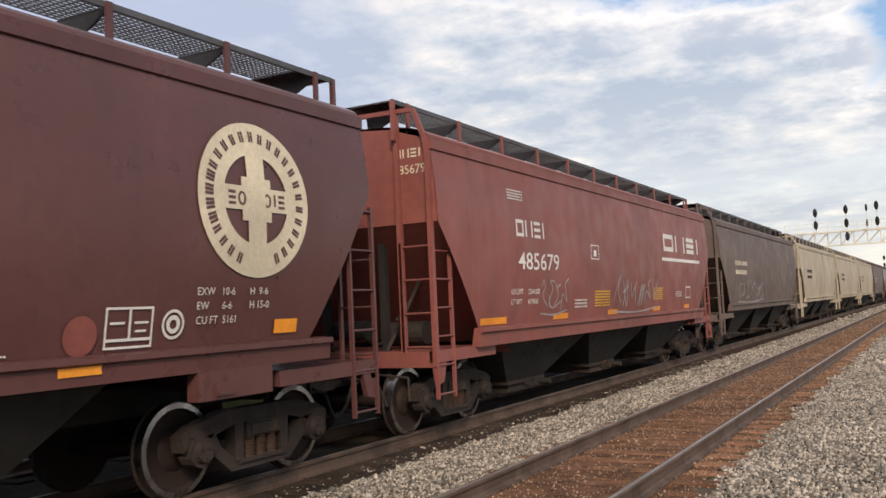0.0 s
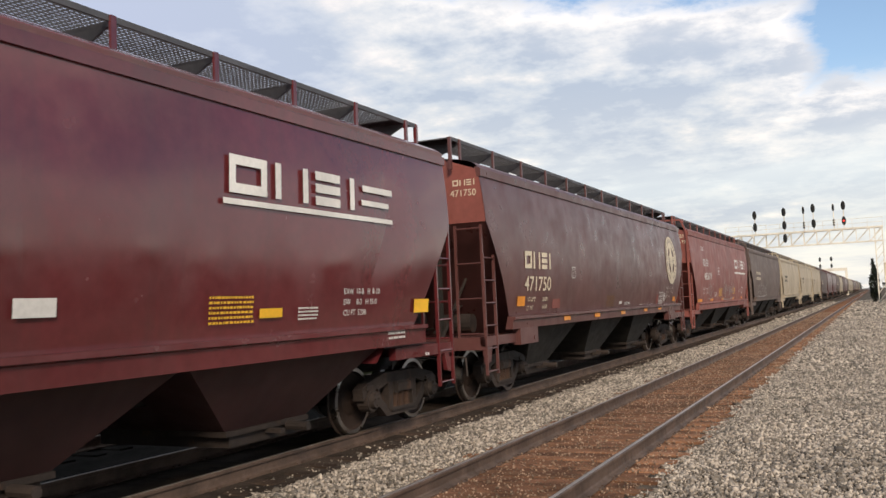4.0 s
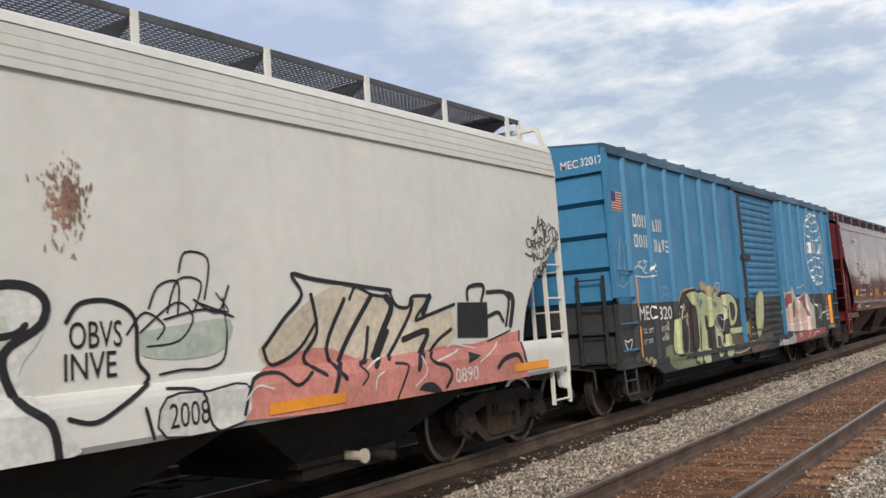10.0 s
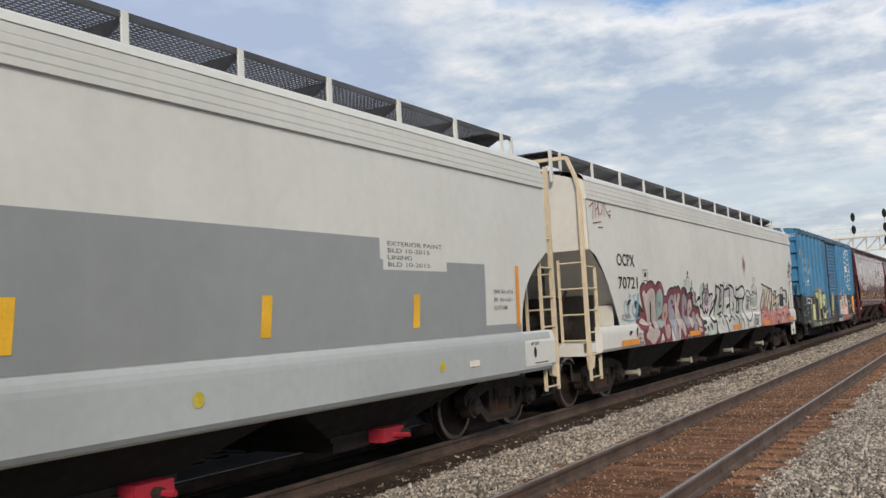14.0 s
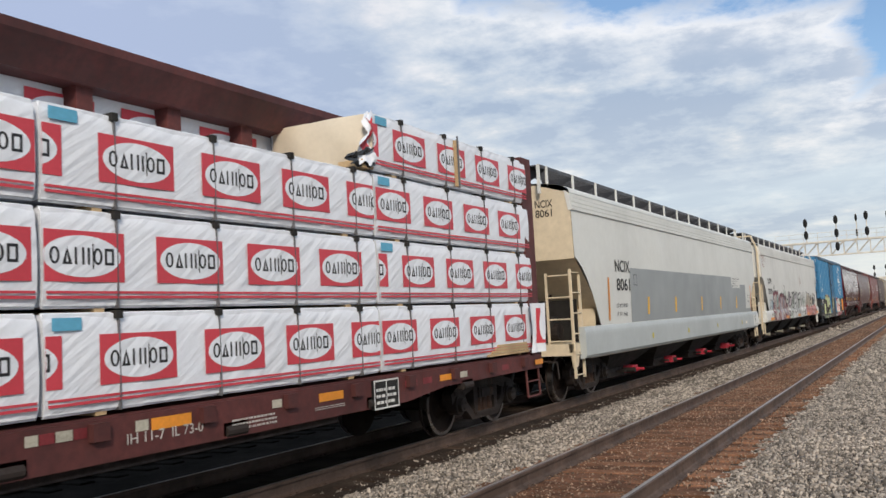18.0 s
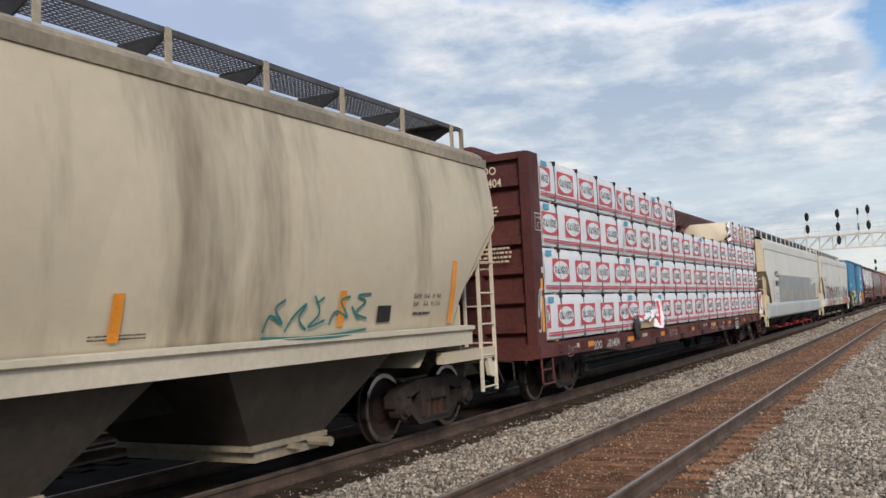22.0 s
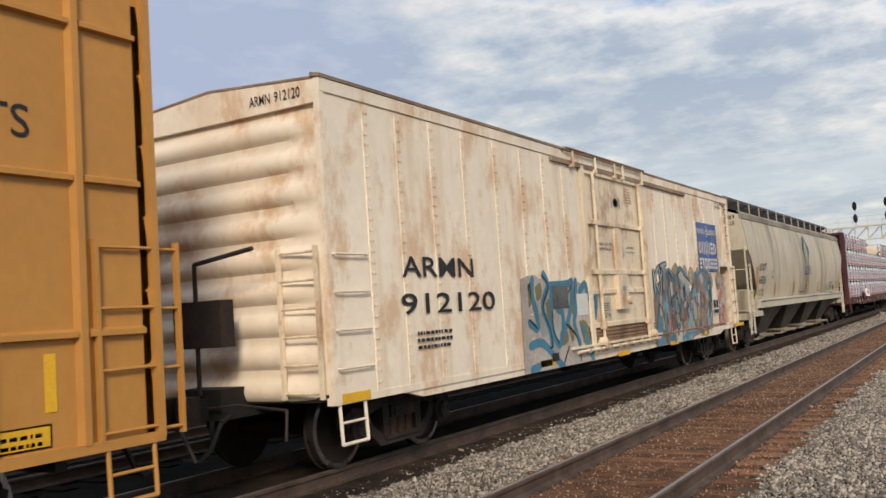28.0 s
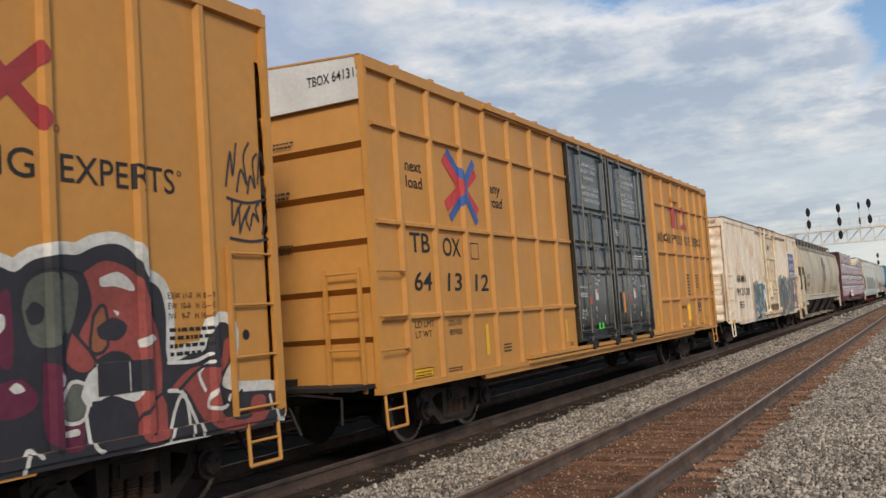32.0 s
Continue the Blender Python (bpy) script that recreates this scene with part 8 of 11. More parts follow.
dash(car, side, [(-40.81, 1.88), (-40.63, 2.08), (-40.47, 1.88)], paleb, 0.014, 0.0061)
daub(car, side, [(-32.93, 1.95), (-32.70, 2.03), (-32.60, 1.85), (-32.17, 1.92), (-31.91, 2.06), (-31.68, 1.83), (-31.46, 1.74), (-31.06, 1.79), (-30.63, 1.88), (-30.39, 1.72), (-30.16, 1.64), (-29.69, 1.49), (-29.73, 0.88), (-30.69, 0.89), (-32.12, 0.92), (-32.96, 0.96), (-33.01, 1.38)], pmintb, 0.0030, smooth=False)
daub(car, side, [(-32.95, 1.27), (-32.18, 1.48), (-30.66, 1.41), (-30.19, 1.18), (-30.68, 0.95), (-32.89, 1.05)], ppink, 0.0036)
daub(car, side, [(-32.92, 1.61), (-32.57, 1.84), (-32.15, 1.92), (-32.19, 1.68), (-32.19, 1.05), (-32.27, 1.06), (-32.30, 1.65), (-32.58, 1.49), (-32.82, 1.54)], crim, 0.0052, chalk, 0.035, smooth=False)
daub(car, side, [(-32.10, 1.52), (-31.83, 1.74), (-31.75, 1.58), (-31.72, 1.29), (-31.90, 1.27), (-32.10, 1.19)], crim, 0.0054, chalk, 0.035, smooth=False)
daub(car, side, [(-31.50, 1.73), (-31.16, 1.82), (-31.13, 1.55), (-31.24, 1.26), (-31.33, 1.50)], crim, 0.0056, chalk, 0.035, smooth=False)
daub(car, side, [(-31.12, 1.73), (-30.67, 1.88), (-30.54, 1.21), (-30.79, 1.47), (-30.92, 1.48)], crim, 0.0058, chalk, 0.035, smooth=False)
daub(car, side, [(-30.30, 1.65), (-30.14, 1.71), (-30.23, 1.32), (-30.43, 1.46)], crim, 0.0060, chalk, 0.035, smooth=False)
daub(car, side, [(-31.85, 1.35), (-31.71, 1.49), (-31.52, 1.45), (-31.48, 1.27), (-31.72, 1.23)], ppink, 0.0062)
daub(car, side, [(-31.76, 1.40), (-31.65, 1.43), (-31.62, 1.33)], crim, 0.0066)
dash(car, side, [(-32.97, 1.98), (-32.79, 1.93), (-32.68, 1.77)], chalk, 0.030, 0.0070)
dash(car, side, [(-32.86, 1.98), (-32.64, 1.85)], chalk, 0.030, 0.0071)
dash(car, side, [(-31.91, 2.03), (-31.96, 1.86), (-32.05, 1.75)], chalk, 0.030, 0.0072)
dash(car, side, [(-31.82, 2.03), (-31.72, 1.75)], chalk, 0.030, 0.0073)
dash(car, side, [(-31.05, 2.01), (-30.78, 2.10), (-30.62, 2.04)], chalk, 0.030, 0.0074)
dash(car, side, [(-31.47, 2.01), (-31.25, 2.04)], chalk, 0.030, 0.0075)
dash(car, side, [(-32.96, 1.12), (-32.20, 1.10), (-30.67, 1.12)], chalk, 0.030, 0.0076)
dash(car, side, [(-32.66, 1.30), (-32.52, 1.03)], chalk, 0.030, 0.0077)
dash(car, side, [(-32.43, 1.34), (-32.60, 1.09), (-32.40, 1.04)], chalk, 0.030, 0.0070)
dash(car, side, [(-31.72, 1.17), (-31.58, 1.34), (-31.49, 1.10)], chalk, 0.030, 0.0071)
dash(car, side, [(-29.94, 1.57), (-29.71, 1.29), (-29.97, 1.10)], chalk, 0.030, 0.0072)
dash(car, side, [(-29.81, 1.70), (-29.56, 1.42)], chalk, 0.030, 0.0073)
dash(car, side, [(-29.37, 1.27), (-29.26, 1.55), (-29.03, 1.10), (-28.93, 1.53)], chalk, 0.030, 0.0074)
dash(car, side, [(-33.16, 1.39), (-33.02, 1.48), (-33.06, 1.28)], chalk, 0.030, 0.0075)
dash(car, side, [(-29.38, 1.13), (-28.72, 1.31)], chalk, 0.030, 0.0076)
dash(car, side, [(-28.33, 2.0), (-28.41, 1.93), (-28.36, 1.79), (-28.42, 1.62), (-28.48, 1.67), (-28.46, 1.37)], chalk, 0.020, 0.0080)
dash(car, side, [(-28.26, 2.02), (-28.24, 1.74), (-28.23, 1.45), (-28.15, 1.43)], chalk, 0.020, 0.0081)
dash(car, side, [(-28.12, 1.86), (-28.15, 1.64), (-28.14, 1.44), (-28.01, 1.46)], chalk, 0.020, 0.0082)
dash(car, side, [(-28.14, 1.66), (-28.03, 1.69)], chalk, 0.020, 0.0083)
dash(car, side, [(-28.06, 1.83), (-27.98, 1.88)], chalk, 0.020, 0.0084)
dash(car, side, [(-27.95, 1.92), (-27.97, 1.59), (-28.0, 1.38), (-28.1, 1.34), (-28.13, 1.42)], chalk, 0.020, 0.0085)
dash(car, side, [(-28.38, 1.46), (-28.46, 1.24)], chalk, 0.020, 0.0086)
dash(car, side, [(-28.28, 1.36), (-27.94, 1.36), (-27.98, 1.11), (-28.27, 1.11), (-28.28, 1.36)], chalk, 0.016, 0.0070, smooth=False)
dash(car, side, [(-28.11, 1.35), (-28.13, 1.12)], chalk, 0.014, 0.0072)
dash(car, side, [(-28.29, 1.24), (-27.95, 1.24)], chalk, 0.014, 0.0073)
daub(car, low, [(-32.25, 0.85), (-31.50, 0.88), (-29.99, 0.90), (-28.83, 0.89), (-28.86, 0.73), (-30.70, 0.67), (-32.22, 0.63)], crim, 0.0030, smooth=False)
daub(car, low, [(-33.43, 0.79), (-33.24, 0.79), (-32.97, 0.73), (-32.25, 0.85), (-32.22, 0.65), (-33.11, 0.64), (-33.79, 0.68)], mist, 0.0032)
dash(car, low, [(-32.97, 0.73), (-32.83, 0.83), (-32.68, 0.69)], chalk, 0.035, 0.0050)
dash(car, low, [(-32.45, 0.81), (-32.33, 0.90), (-32.26, 0.73)], chalk, 0.035, 0.0051)
dash(car, low, [(-31.79, 0.73), (-31.69, 0.86), (-31.51, 0.75)], chalk, 0.035, 0.0052)
dash(car, low, [(-30.24, 0.70), (-30.05, 0.81), (-29.61, 0.80)], chalk, 0.035, 0.0053)
dash(car, low, [(-33.43, 0.70), (-33.37, 0.78), (-33.24, 0.62)], chalk, 0.035, 0.0054)
dash(car, low, [(-33.21, 0.71), (-33.07, 0.76), (-33.04, 0.64)], chalk, 0.035, 0.0055)
dash(car, low, [(-30.69, 0.84), (-30.86, 0.71)], chalk, 0.035, 0.0056)
dash(car, low, [(-33.67, 0.80), (-33.68, 0.69), (-33.74, 0.67)], chalk, 0.035, 0.0057)
tag(car, side, -41.9, -41.0, 2.3, 2.55, chalk, 67, 0.024, 3)
Marks(lambda u, v, off=0.0: (1.615 + off, u - yc, v)).text("SWINE", -28.48, 0.83, 0.10, 0.72, 0.006).put(car, chalk, "graffiti_word")
tag(car, side, -42.6, -42.2, 2.2, 2.9, spray("pale blue", (0.25, 0.40, 0.52)), 70, 0.018, 2)
grabs(car, yc, -42.70, -42.14, (1.1, 1.52, 1.94, 2.36), "blue")
grabs(car, yc, -27.62, -27.04, (1.1, 1.52, 1.94, 2.36), "blue")
add_end_ladder(car, -15.81 / 2 - 0.06, 0.95, 1.40, 0.9, 2.3, "soot", 4)
part("hand_brake", Build().rod((-0.7, -7.95, 2.2), (-0.7, -8.05, 2.2), 0.25, 16).box(-0.85, -0.55, -7.98, -7.88, 1.9, 2.5), "soot", car)
Marks(end).text("MEC", 0.80, 4.06, 0.13, 0.32, 0.008).text("32017", 1.16, 4.07, 0.13, 0.38, 0.008).bars(-0.3, 0.3, 3.85, 3.95, 2, 3).put(car, "white")

# yellow high-cube box cars
def yellow_car(y0, y1, trucks, label, ribs, doors, bars):
    car, yc, side, ribside, end = boxcar("box_car", label, y0, y1, 0.86, 4.93, "yellow", trucks, ribs, 0.055, 0.06, 6, "yellow", None, [doors] if doors else [], sill=0.76, top_panel=0.52, top_paint="white", peak=0.10, end_depth=0.12, shelves=True, sill_in=(2.76, 2.84))
    xs = 1.54
    for a, b in zip([y0 + 0.1] + ribs, ribs + [y1 - 0.1]):
        if doors and (a < doors[0] < b or a < doors[1] < b):
            b, a = (doors[0] - 0.02, a) if a < doors[0] else (b, doors[1] + 0.02)
        if b - a > 0.3 and b - a < 2.2:
            for z in bars:
                part("side_bar", Build().prism([(xs, z - 0.045), (xs + 0.055, z - 0.035), (xs + 0.055, z + 0.005), (xs, z + 0.03)], "y", a + 0.055 - yc, b - 0.055 - yc), "yellow", car)
    return car, yc, side, ribside, end


ribs = [-169.23, -168.36, -167.47, -166.64, -165.75, -164.83, -163.95, -157.36, -156.45, -155.52, -154.6, -153.72, -152.92, -152.15]
car, yc, side, ribside, end = yellow_car(-169.95, -151.42, (-167.25, -153.6), "faded yellow high-cube box car with black double doors", ribs, (-163.20, -158.14), (1.74, 2.92, 4.13))
for a, b, mid, bolts in ((-163.17, -160.84, -162.05, (-162.58, -161.20)), (-160.78, -158.17, -159.56, (-160.10, -158.72))):
    d = part("plug_door", Build().box(1.50, 1.555, a - yc, b - yc, 1.05, 4.80), "doorblack", car, "black plug door with lock rods and stencils")
    for z0, z1 in ((1.28, 2.33), (2.42, 2.83), (2.91, 3.49), (3.58, 4.72)):
        for c0, c1 in (((a + 0.10, mid - 0.03), (mid + 0.03, b - 0.10)) if 2.4 < z0 < 3.5 else ((a + 0.10, b - 0.10),)):
            q = [(c0 - yc, z0), (c1 - yc, z0), (c1 - yc, z1), (c0 - yc, z1)]
            inset = [(c0 + 0.05 - yc, z0 + 0.05), (c1 - 0.05 - yc, z0 + 0.05), (c1 - 0.05 - yc, z1 - 0.05), (c0 + 0.05 - yc, z1 - 0.05)]
            pb = Build().add([(1.556, *p) for p in q] + [(1.572, *p) for p in inset], [(0, 1, 5, 4), (1, 2, 6, 5), (2, 3, 7, 6), (3, 0, 4, 7), (4, 5, 6, 7)])
            part("door_panel", pb, "doorblack", d)
    for y in (a + 0.44, b - 0.46):
        part("door_crease", Build().prism([(1.571, y - 0.025 - yc), (1.584, y - 0.008 - yc), (1.584, y + 0.008 - yc), (1.571, y + 0.025 - yc)], "z", 2.45, 4.68), "doorblack", d)
    for y in (a + 0.04, b - 0.04):
        part("door_stile", Build().box(1.555, 1.60, y - 0.045 - yc, y + 0.045 - yc, 1.06, 4.79), "doorblack", d)
    for z, h in ((1.09, 0.035), (2.375, 0.05), (2.87, 0.022), (3.535, 0.035), (4.76, 0.035)):
        part("door_rail", Build().prism([(1.555, z - h), (1.595, z - h * 0.75), (1.595, z + h * 0.4), (1.555, z + h)], "y", a + 0.05 - yc, b - 0.05 - yc), "doorblack", d)
    part("door_ridge", Build().prism([(1.57, 1.215), (1.588, 1.23), (1.588, 1.245), (1.57, 1.26)], "y", a + 0.12 - yc, b - 0.12 - yc), "doorblack", d)
    part("hinge_pin", Build().rod((1.61, a + 0.035 - yc, 1.1), (1.61, a + 0.035 - yc, 4.78), 0.010, 6), "lockrod", d)
    part("short_rod", Build().rod((1.605, mid - yc, 2.38), (1.605, mid - yc, 3.53), 0.014, 6), "lockrod", d, "tarnished steel rod")
    part("rod_handle", Build().box(1.575, 1.615, mid - yc, mid + 0.26 - yc, 2.80, 2.84), "doorblack", d)
    for y in bolts:
        rod_ = part("lock_rod", Build().rod((1.63, y - yc, 1.0), (1.63, y - yc, 4.82), 0.017, 8), "lockrod", d, "tarnished steel lock rod")
        for z in (1.17, 2.38, 4.66):
            part("rod_guide", Build().box(1.56, 1.655, y - 0.045 - yc, y + 0.045 - yc, z - 0.03, z + 0.03), "lockrod" if 2 < z < 3 else "doorblack", rod_)
        part("door_roller", Build().box(1.54, 1.68, y - 0.13 - yc, y + 0.15 - yc, 0.93, 1.05).rod((1.60, y - 0.05 - yc, 0.95), (1.69, y - 0.05 - yc, 0.95), 0.06, 10), "dark", d)
    lt = Marks(lambda u, v, off=0.0: (1.574 + off, u - yc, v))
    lines = (("CLOSE THIS DOOR", -161.99, 4.46, 0.98), ("BEFORE CLOSING", -161.98, 4.33, 0.92), ("MAIN DOOR", -161.97, 4.20, 0.60), ("CIERRE ESTA PUERTA", -161.955, 4.00, 1.10), ("ANTES DE CERRAR", -161.955, 3.88, 0.97), ("LA PUERTA PRINCIPAL", -161.95, 3.76, 1.12)) if a < -161 else (("CLOSE AND LOCK", -159.55, 4.48, 0.91), ("BOTH DOORS BEFORE", -159.55, 4.35, 1.18), ("MOVING CAR", -159.55, 4.24, 0.68), ("CIERRE Y PONGA", -159.52, 4.06, 0.89), ("SEGURO EN AMBAS", -159.48, 3.95, 1.06), ("PUERTAS ANTES DE", -159.50, 3.84, 1.04), ("MOVER EL CARRO", -159.51, 3.73, 0.92))
    for line, c, z, w in lines:
        lt.text(line, c - w / 2, z - 0.02, 0.072, w, 0.010)
    k = 0.0 if a < -161 else 2.52
    lt.text("OPEN", -162.14 + k, 2.20, 0.05, 0.15, 0.006, 0.6).text("ABRIR", -162.10 + k, 2.12, 0.05, 0.18, 0.006, 0.6).text("CLOSE", -161.90 + k, 2.26, 0.05, 0.17, 0.006, -0.6).text("CERRAR", -161.93 + k, 2.17, 0.05, 0.20, 0.006, -0.6).text("ASD", -161.99 + k, 2.09, 0.04).rect(-162.11 + k, -161.93 + k, 1.81, 2.02).text("SEAL", -162.16 + k, 1.64, 0.045).rect(-162.15 + k, -162.05 + k, 1.60, 1.61).text("R", -162.14 + k, 1.47, 0.06).rect(-161.64 + k, -161.60 + k, 1.39, 1.51)
    if a < -161:
        lt.text("DO NOT LUBE ROLLERS", -162.95, 2.05, 0.045, 0.62, 0.004).bars(-162.94, -162.56, 1.88, 1.98, 3, 5).text("UNLATCH", -162.93, 1.60, 0.05, 0.28, 0.004).text("TO CLOSE", -162.93, 1.53, 0.05, 0.30, 0.004).text("DOOR", -162.93, 1.46, 0.05, 0.19, 0.004).rect(-162.93, -162.915, 1.27, 1.38)
    else:
        lt.disc(-159.90, 2.20, 0.065, 0.075, inner=0.7).rect(-159.905, -159.885, 2.16, 2.24).bars(-160.50, -160.28, 3.16, 3.30, 3, 7).bars(-159.32, -158.68, 2.68, 2.79, 2, 6).text("DO NOT LUBE", -159.05, 2.06, 0.04, 0.40, 0.004).bars(-158.95, -158.5, 1.88, 1.98, 3, 6).bars(-158.68, -158.45, 1.50, 1.67, 3, 4)
    lt.put(car, "white", "stencil")
    q = Marks(lambda u, v, off=0.0: (1.574 + off, u - yc, v))
    q.rect(-162.03 + k, -161.94 + k, 1.96, 2.01, 0.010).rect(-162.47 + k * 1.008, -162.32 + k * 1.008, 1.74, 1.89)
    q.put(car, spray("sticker red", (0.70, 0.05, 0.03)), "sticker")
M["neon"] = material("neon green paint", (0.08, 0.75, 0.08), 0.5, vary=0.1, bump=0)
Marks(lambda u, v, off=0.0: (1.574 + off, u - yc, v)).rect(-162.05, -161.96, 1.25, 1.37, slant=0.2).rect(-161.96, -161.84, 1.22, 1.27).rect(-161.82, -161.73, 1.25, 1.37, slant=-0.2).rect(-161.74, -161.64, 1.22, 1.26).put(car, "neon", "sprayed_marks")
Marks(lambda u, v, off=0.0: (1.60 + off, u - yc, v)).rect(-160.42, -160.30, 1.52, 1.95).put(car, "orange", "reflector")
part("door_track", Build().box(1.54, 1.66, -165.6 - yc, -153.2 - yc, 0.93, 0.985).box(1.52, 1.645, -165.6 - yc, -153.2 - yc, 0.86, 0.905), "yellow", car)
part("upper_track", Build().box(1.54, 1.64, -166.7 - yc, -152.2 - yc, 4.81, 4.87), "yellow", car)
Marks(side).text("TB", -169.02, 2.56, 0.25, 0.52, 0.012).text("OX", -168.14, 2.53, 0.25, 0.52, 0.012).text("64", -168.98, 2.06, 0.24, 0.46, 0.012, 0.15).text("13", -168.08, 2.05, 0.24, 0.42, 0.012, 0.15).text("12", -167.24, 2.04, 0.24, 0.44, 0.012, 0.15).text("LD LMT", -169.02, 1.58, 0.085, 0.5).text("LT WT", -169.02, 1.45, 0.085, 0.42).text("205100", -168.14, 1.57, 0.08, 0.4).text("80900", -168.10, 1.44, 0.08, 0.36).text("next", -169.02, 3.62, 0.15, 0.42, 0.012).text("load", -169.02, 3.40, 0.15, 0.42, 0.012).text("any", -166.56, 3.54, 0.16, 0.42, 0.012, 0.1).text("road", -166.56, 3.32, 0.16, 0.46, 0.012, 0.1).border(-167.3, -167.05, 2.5, 2.74, 0.012).bars(-166.4, -166.1, 1.1, 1.25, 3, 4).bars(-168.2, -167.8, 0.95, 1.02, 2, 4).text("70K", -163.6, 1.02, 0.07, 0.2).put(car, "black")
lg = Marks(side)
lg.stroke([(-167.96, 3.92), (-167.46, 3.52)], 0.17, 0.0065).stroke([(-167.96, 3.22), (-167.46, 3.52)], 0.17, 0.0065).stroke([(-167.40, 3.52), (-166.98, 3.80)], 0.15, 0.0065).stroke([(-167.40, 3.52), (-166.98, 3.20)], 0.15, 0.0065)
lg.put(car, spray("logo red", (0.65, 0.06, 0.06)), "emblem", "crossed red and blue arrow emblem")
lg = Marks(side)
lg.stroke([(-167.86, 4.02), (-167.38, 3.62)], 0.12, 0.0075).stroke([(-167.86, 3.06), (-167.38, 3.44)], 0.12, 0.0075).stroke([(-167.34, 3.62), (-167.02, 3.95)], 0.12, 0.0075).stroke([(-167.34, 3.42), (-167.02, 3.04)], 0.12, 0.0075).stroke(curve([(-167.6, 3.78), (-167.34, 3.62), (-167.34, 3.42), (-167.6, 3.28)]), 0.09, 0.008)
lg.put(car, "decal_blue", "emblem")
Marks(side).text("RAILCAR POOLING EXPERTS", -157.28, 3.17, 0.24, 4.76, 0.002).border(-153.42, -153.1, 1.34, 1.62, 0.01).rect(-153.42, -153.1, 1.34, 1.62, 0.005).text("XGH61B", -155.51, 0.93, 0.11, 0.54, 0.006).bars(-154.64, -154.14, 1.82, 2.42, 7, 2).bars(-153.71, -153.19, 2.0, 2.42, 5, 3).put(car, "black")
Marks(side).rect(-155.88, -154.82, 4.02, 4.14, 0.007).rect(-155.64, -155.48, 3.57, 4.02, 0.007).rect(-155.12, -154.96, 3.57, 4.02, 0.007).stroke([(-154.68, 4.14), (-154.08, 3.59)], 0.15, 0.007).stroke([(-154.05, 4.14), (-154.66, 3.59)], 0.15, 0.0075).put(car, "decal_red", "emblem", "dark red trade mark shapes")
Marks(side).border(-153.42, -153.1, 1.34, 1.62, 0.016).rect(-153.27, -153.25, 1.4, 1.6, 0.008).rect(-153.4, -153.12, 1.42, 1.435, 0.008).put(car, "white", "consolidated_stencil")
Marks(side).rect(-167.0, -166.9, 1.1, 1.55).rect(-163.75, -163.65, 1.1, 1.5).rect(-154.66, -154.56, 1.15, 1.60).rect(-152.47, -152.37, 1.18, 1.60).rect(-157.7, -157.6, 1.1, 1.5).rect(-169.12, -168.62, 0.94, 1.06).rect(-152.89, -152.42, 0.93, 1.10).put(car, "yellowtape", "reflector")
Marks(side).border(-169.12, -168.62, 0.94, 1.06, 0.012).border(-152.89, -152.42, 0.93, 1.10, 0.014).bars(-152.82, -152.5, 0.955, 1.075, 2, 5).bars(-154.5, -154.1, 0.93, 1.10, 3, 6).bars(-153.25, -152.98, 0.95, 1.05, 2, 7).bars(-169.08, -168.66, 0.965, 1.04, 2, 3).put(car, "black")
Marks(end).text("TBOX", 0.76, 4.66, 0.12, 0.34, 0.004).text("641312", 1.14, 4.67, 0.12, 0.42, 0.004).put(car, "black")
Marks(lambda u, v, off=0.0: (u, -9.265 - off, v)).bars(0.0, 0.5, 3.95, 4.05, 2, 2).bars(0.0, 0.4, 3.3, 3.42, 2, 3).bars(0.0, 0.4, 2.6, 2.75, 3, 4).put(car, "black")
Marks(side).rect(-153.61, -153.37, 1.19, 1.28).put(car, "white", "sticker")
part("side_plate", Build().box(1.54, 1.555, -155.39 - yc, -155.15 - yc, 1.04, 1.11), "galv", car)
add_ladder(car, 1.50, 9.30, 9.52, 0.86, 2.45, "yellow", 4)
add_end_ladder(car, -9.36, 0.92, 1.42, 0.86, 2.35, "yellow", 4)
part("end_platform", Build().box(0.2, 1.5, -9.75, -9.27, 0.92, 0.97), "dark", car)
grabs(car, yc, -169.9, -169.32, (1.35, 1.75, 2.3), "yellow", 1.63)
add_ladder(car, 1.56, -152.02 - yc, -151.46 - yc, 0.9, 2.45, "yellow", 4)
part("jack_bracket", Build().box(1.545, 1.62, -155.42 - yc, -154.82 - yc, 1.55, 1.72).box(1.545, 1.62, -155.6 - yc, -155.0 - yc, 4.28, 4.40), "yellow", car)

# last yellow box car, tagged
ribs = [-189.2 + 0.93 * k for k in range(8)] + [-179.7, -178.8, -177.9, -177.0, -176.13, -175.25, -174.37, -173.48, -172.68]
car, yc, side, ribside, end = yellow_car(-190.1, -171.74, (-187.4, -173.25), "faded yellow high-cube box car with large red and black graffiti", ribs, None, ())
Marks(side).text("RAILCAR POOLING", -177.6, 2.95, 0.22, 3.12, 0.002).text("EXPERTS", -174.25, 2.95, 0.22, 1.19, 0.002).disc(-173.0, 3.14, 0.025, 0.025, inner=0.7).text("EXW 11-0   H  8-9", -173.2, 2.02, 0.055, 0.52).text("EW  10-8   H 15-0", -173.2, 1.93, 0.055, 0.52).text("IW   9-7   H 16-0", -173.2, 1.84, 0.055, 0.52).bars(-173.2, -172.7, 1.45, 1.8, 5, 2).disc(-172.22, 1.66, 0.05, 0.05).put(car, "black")
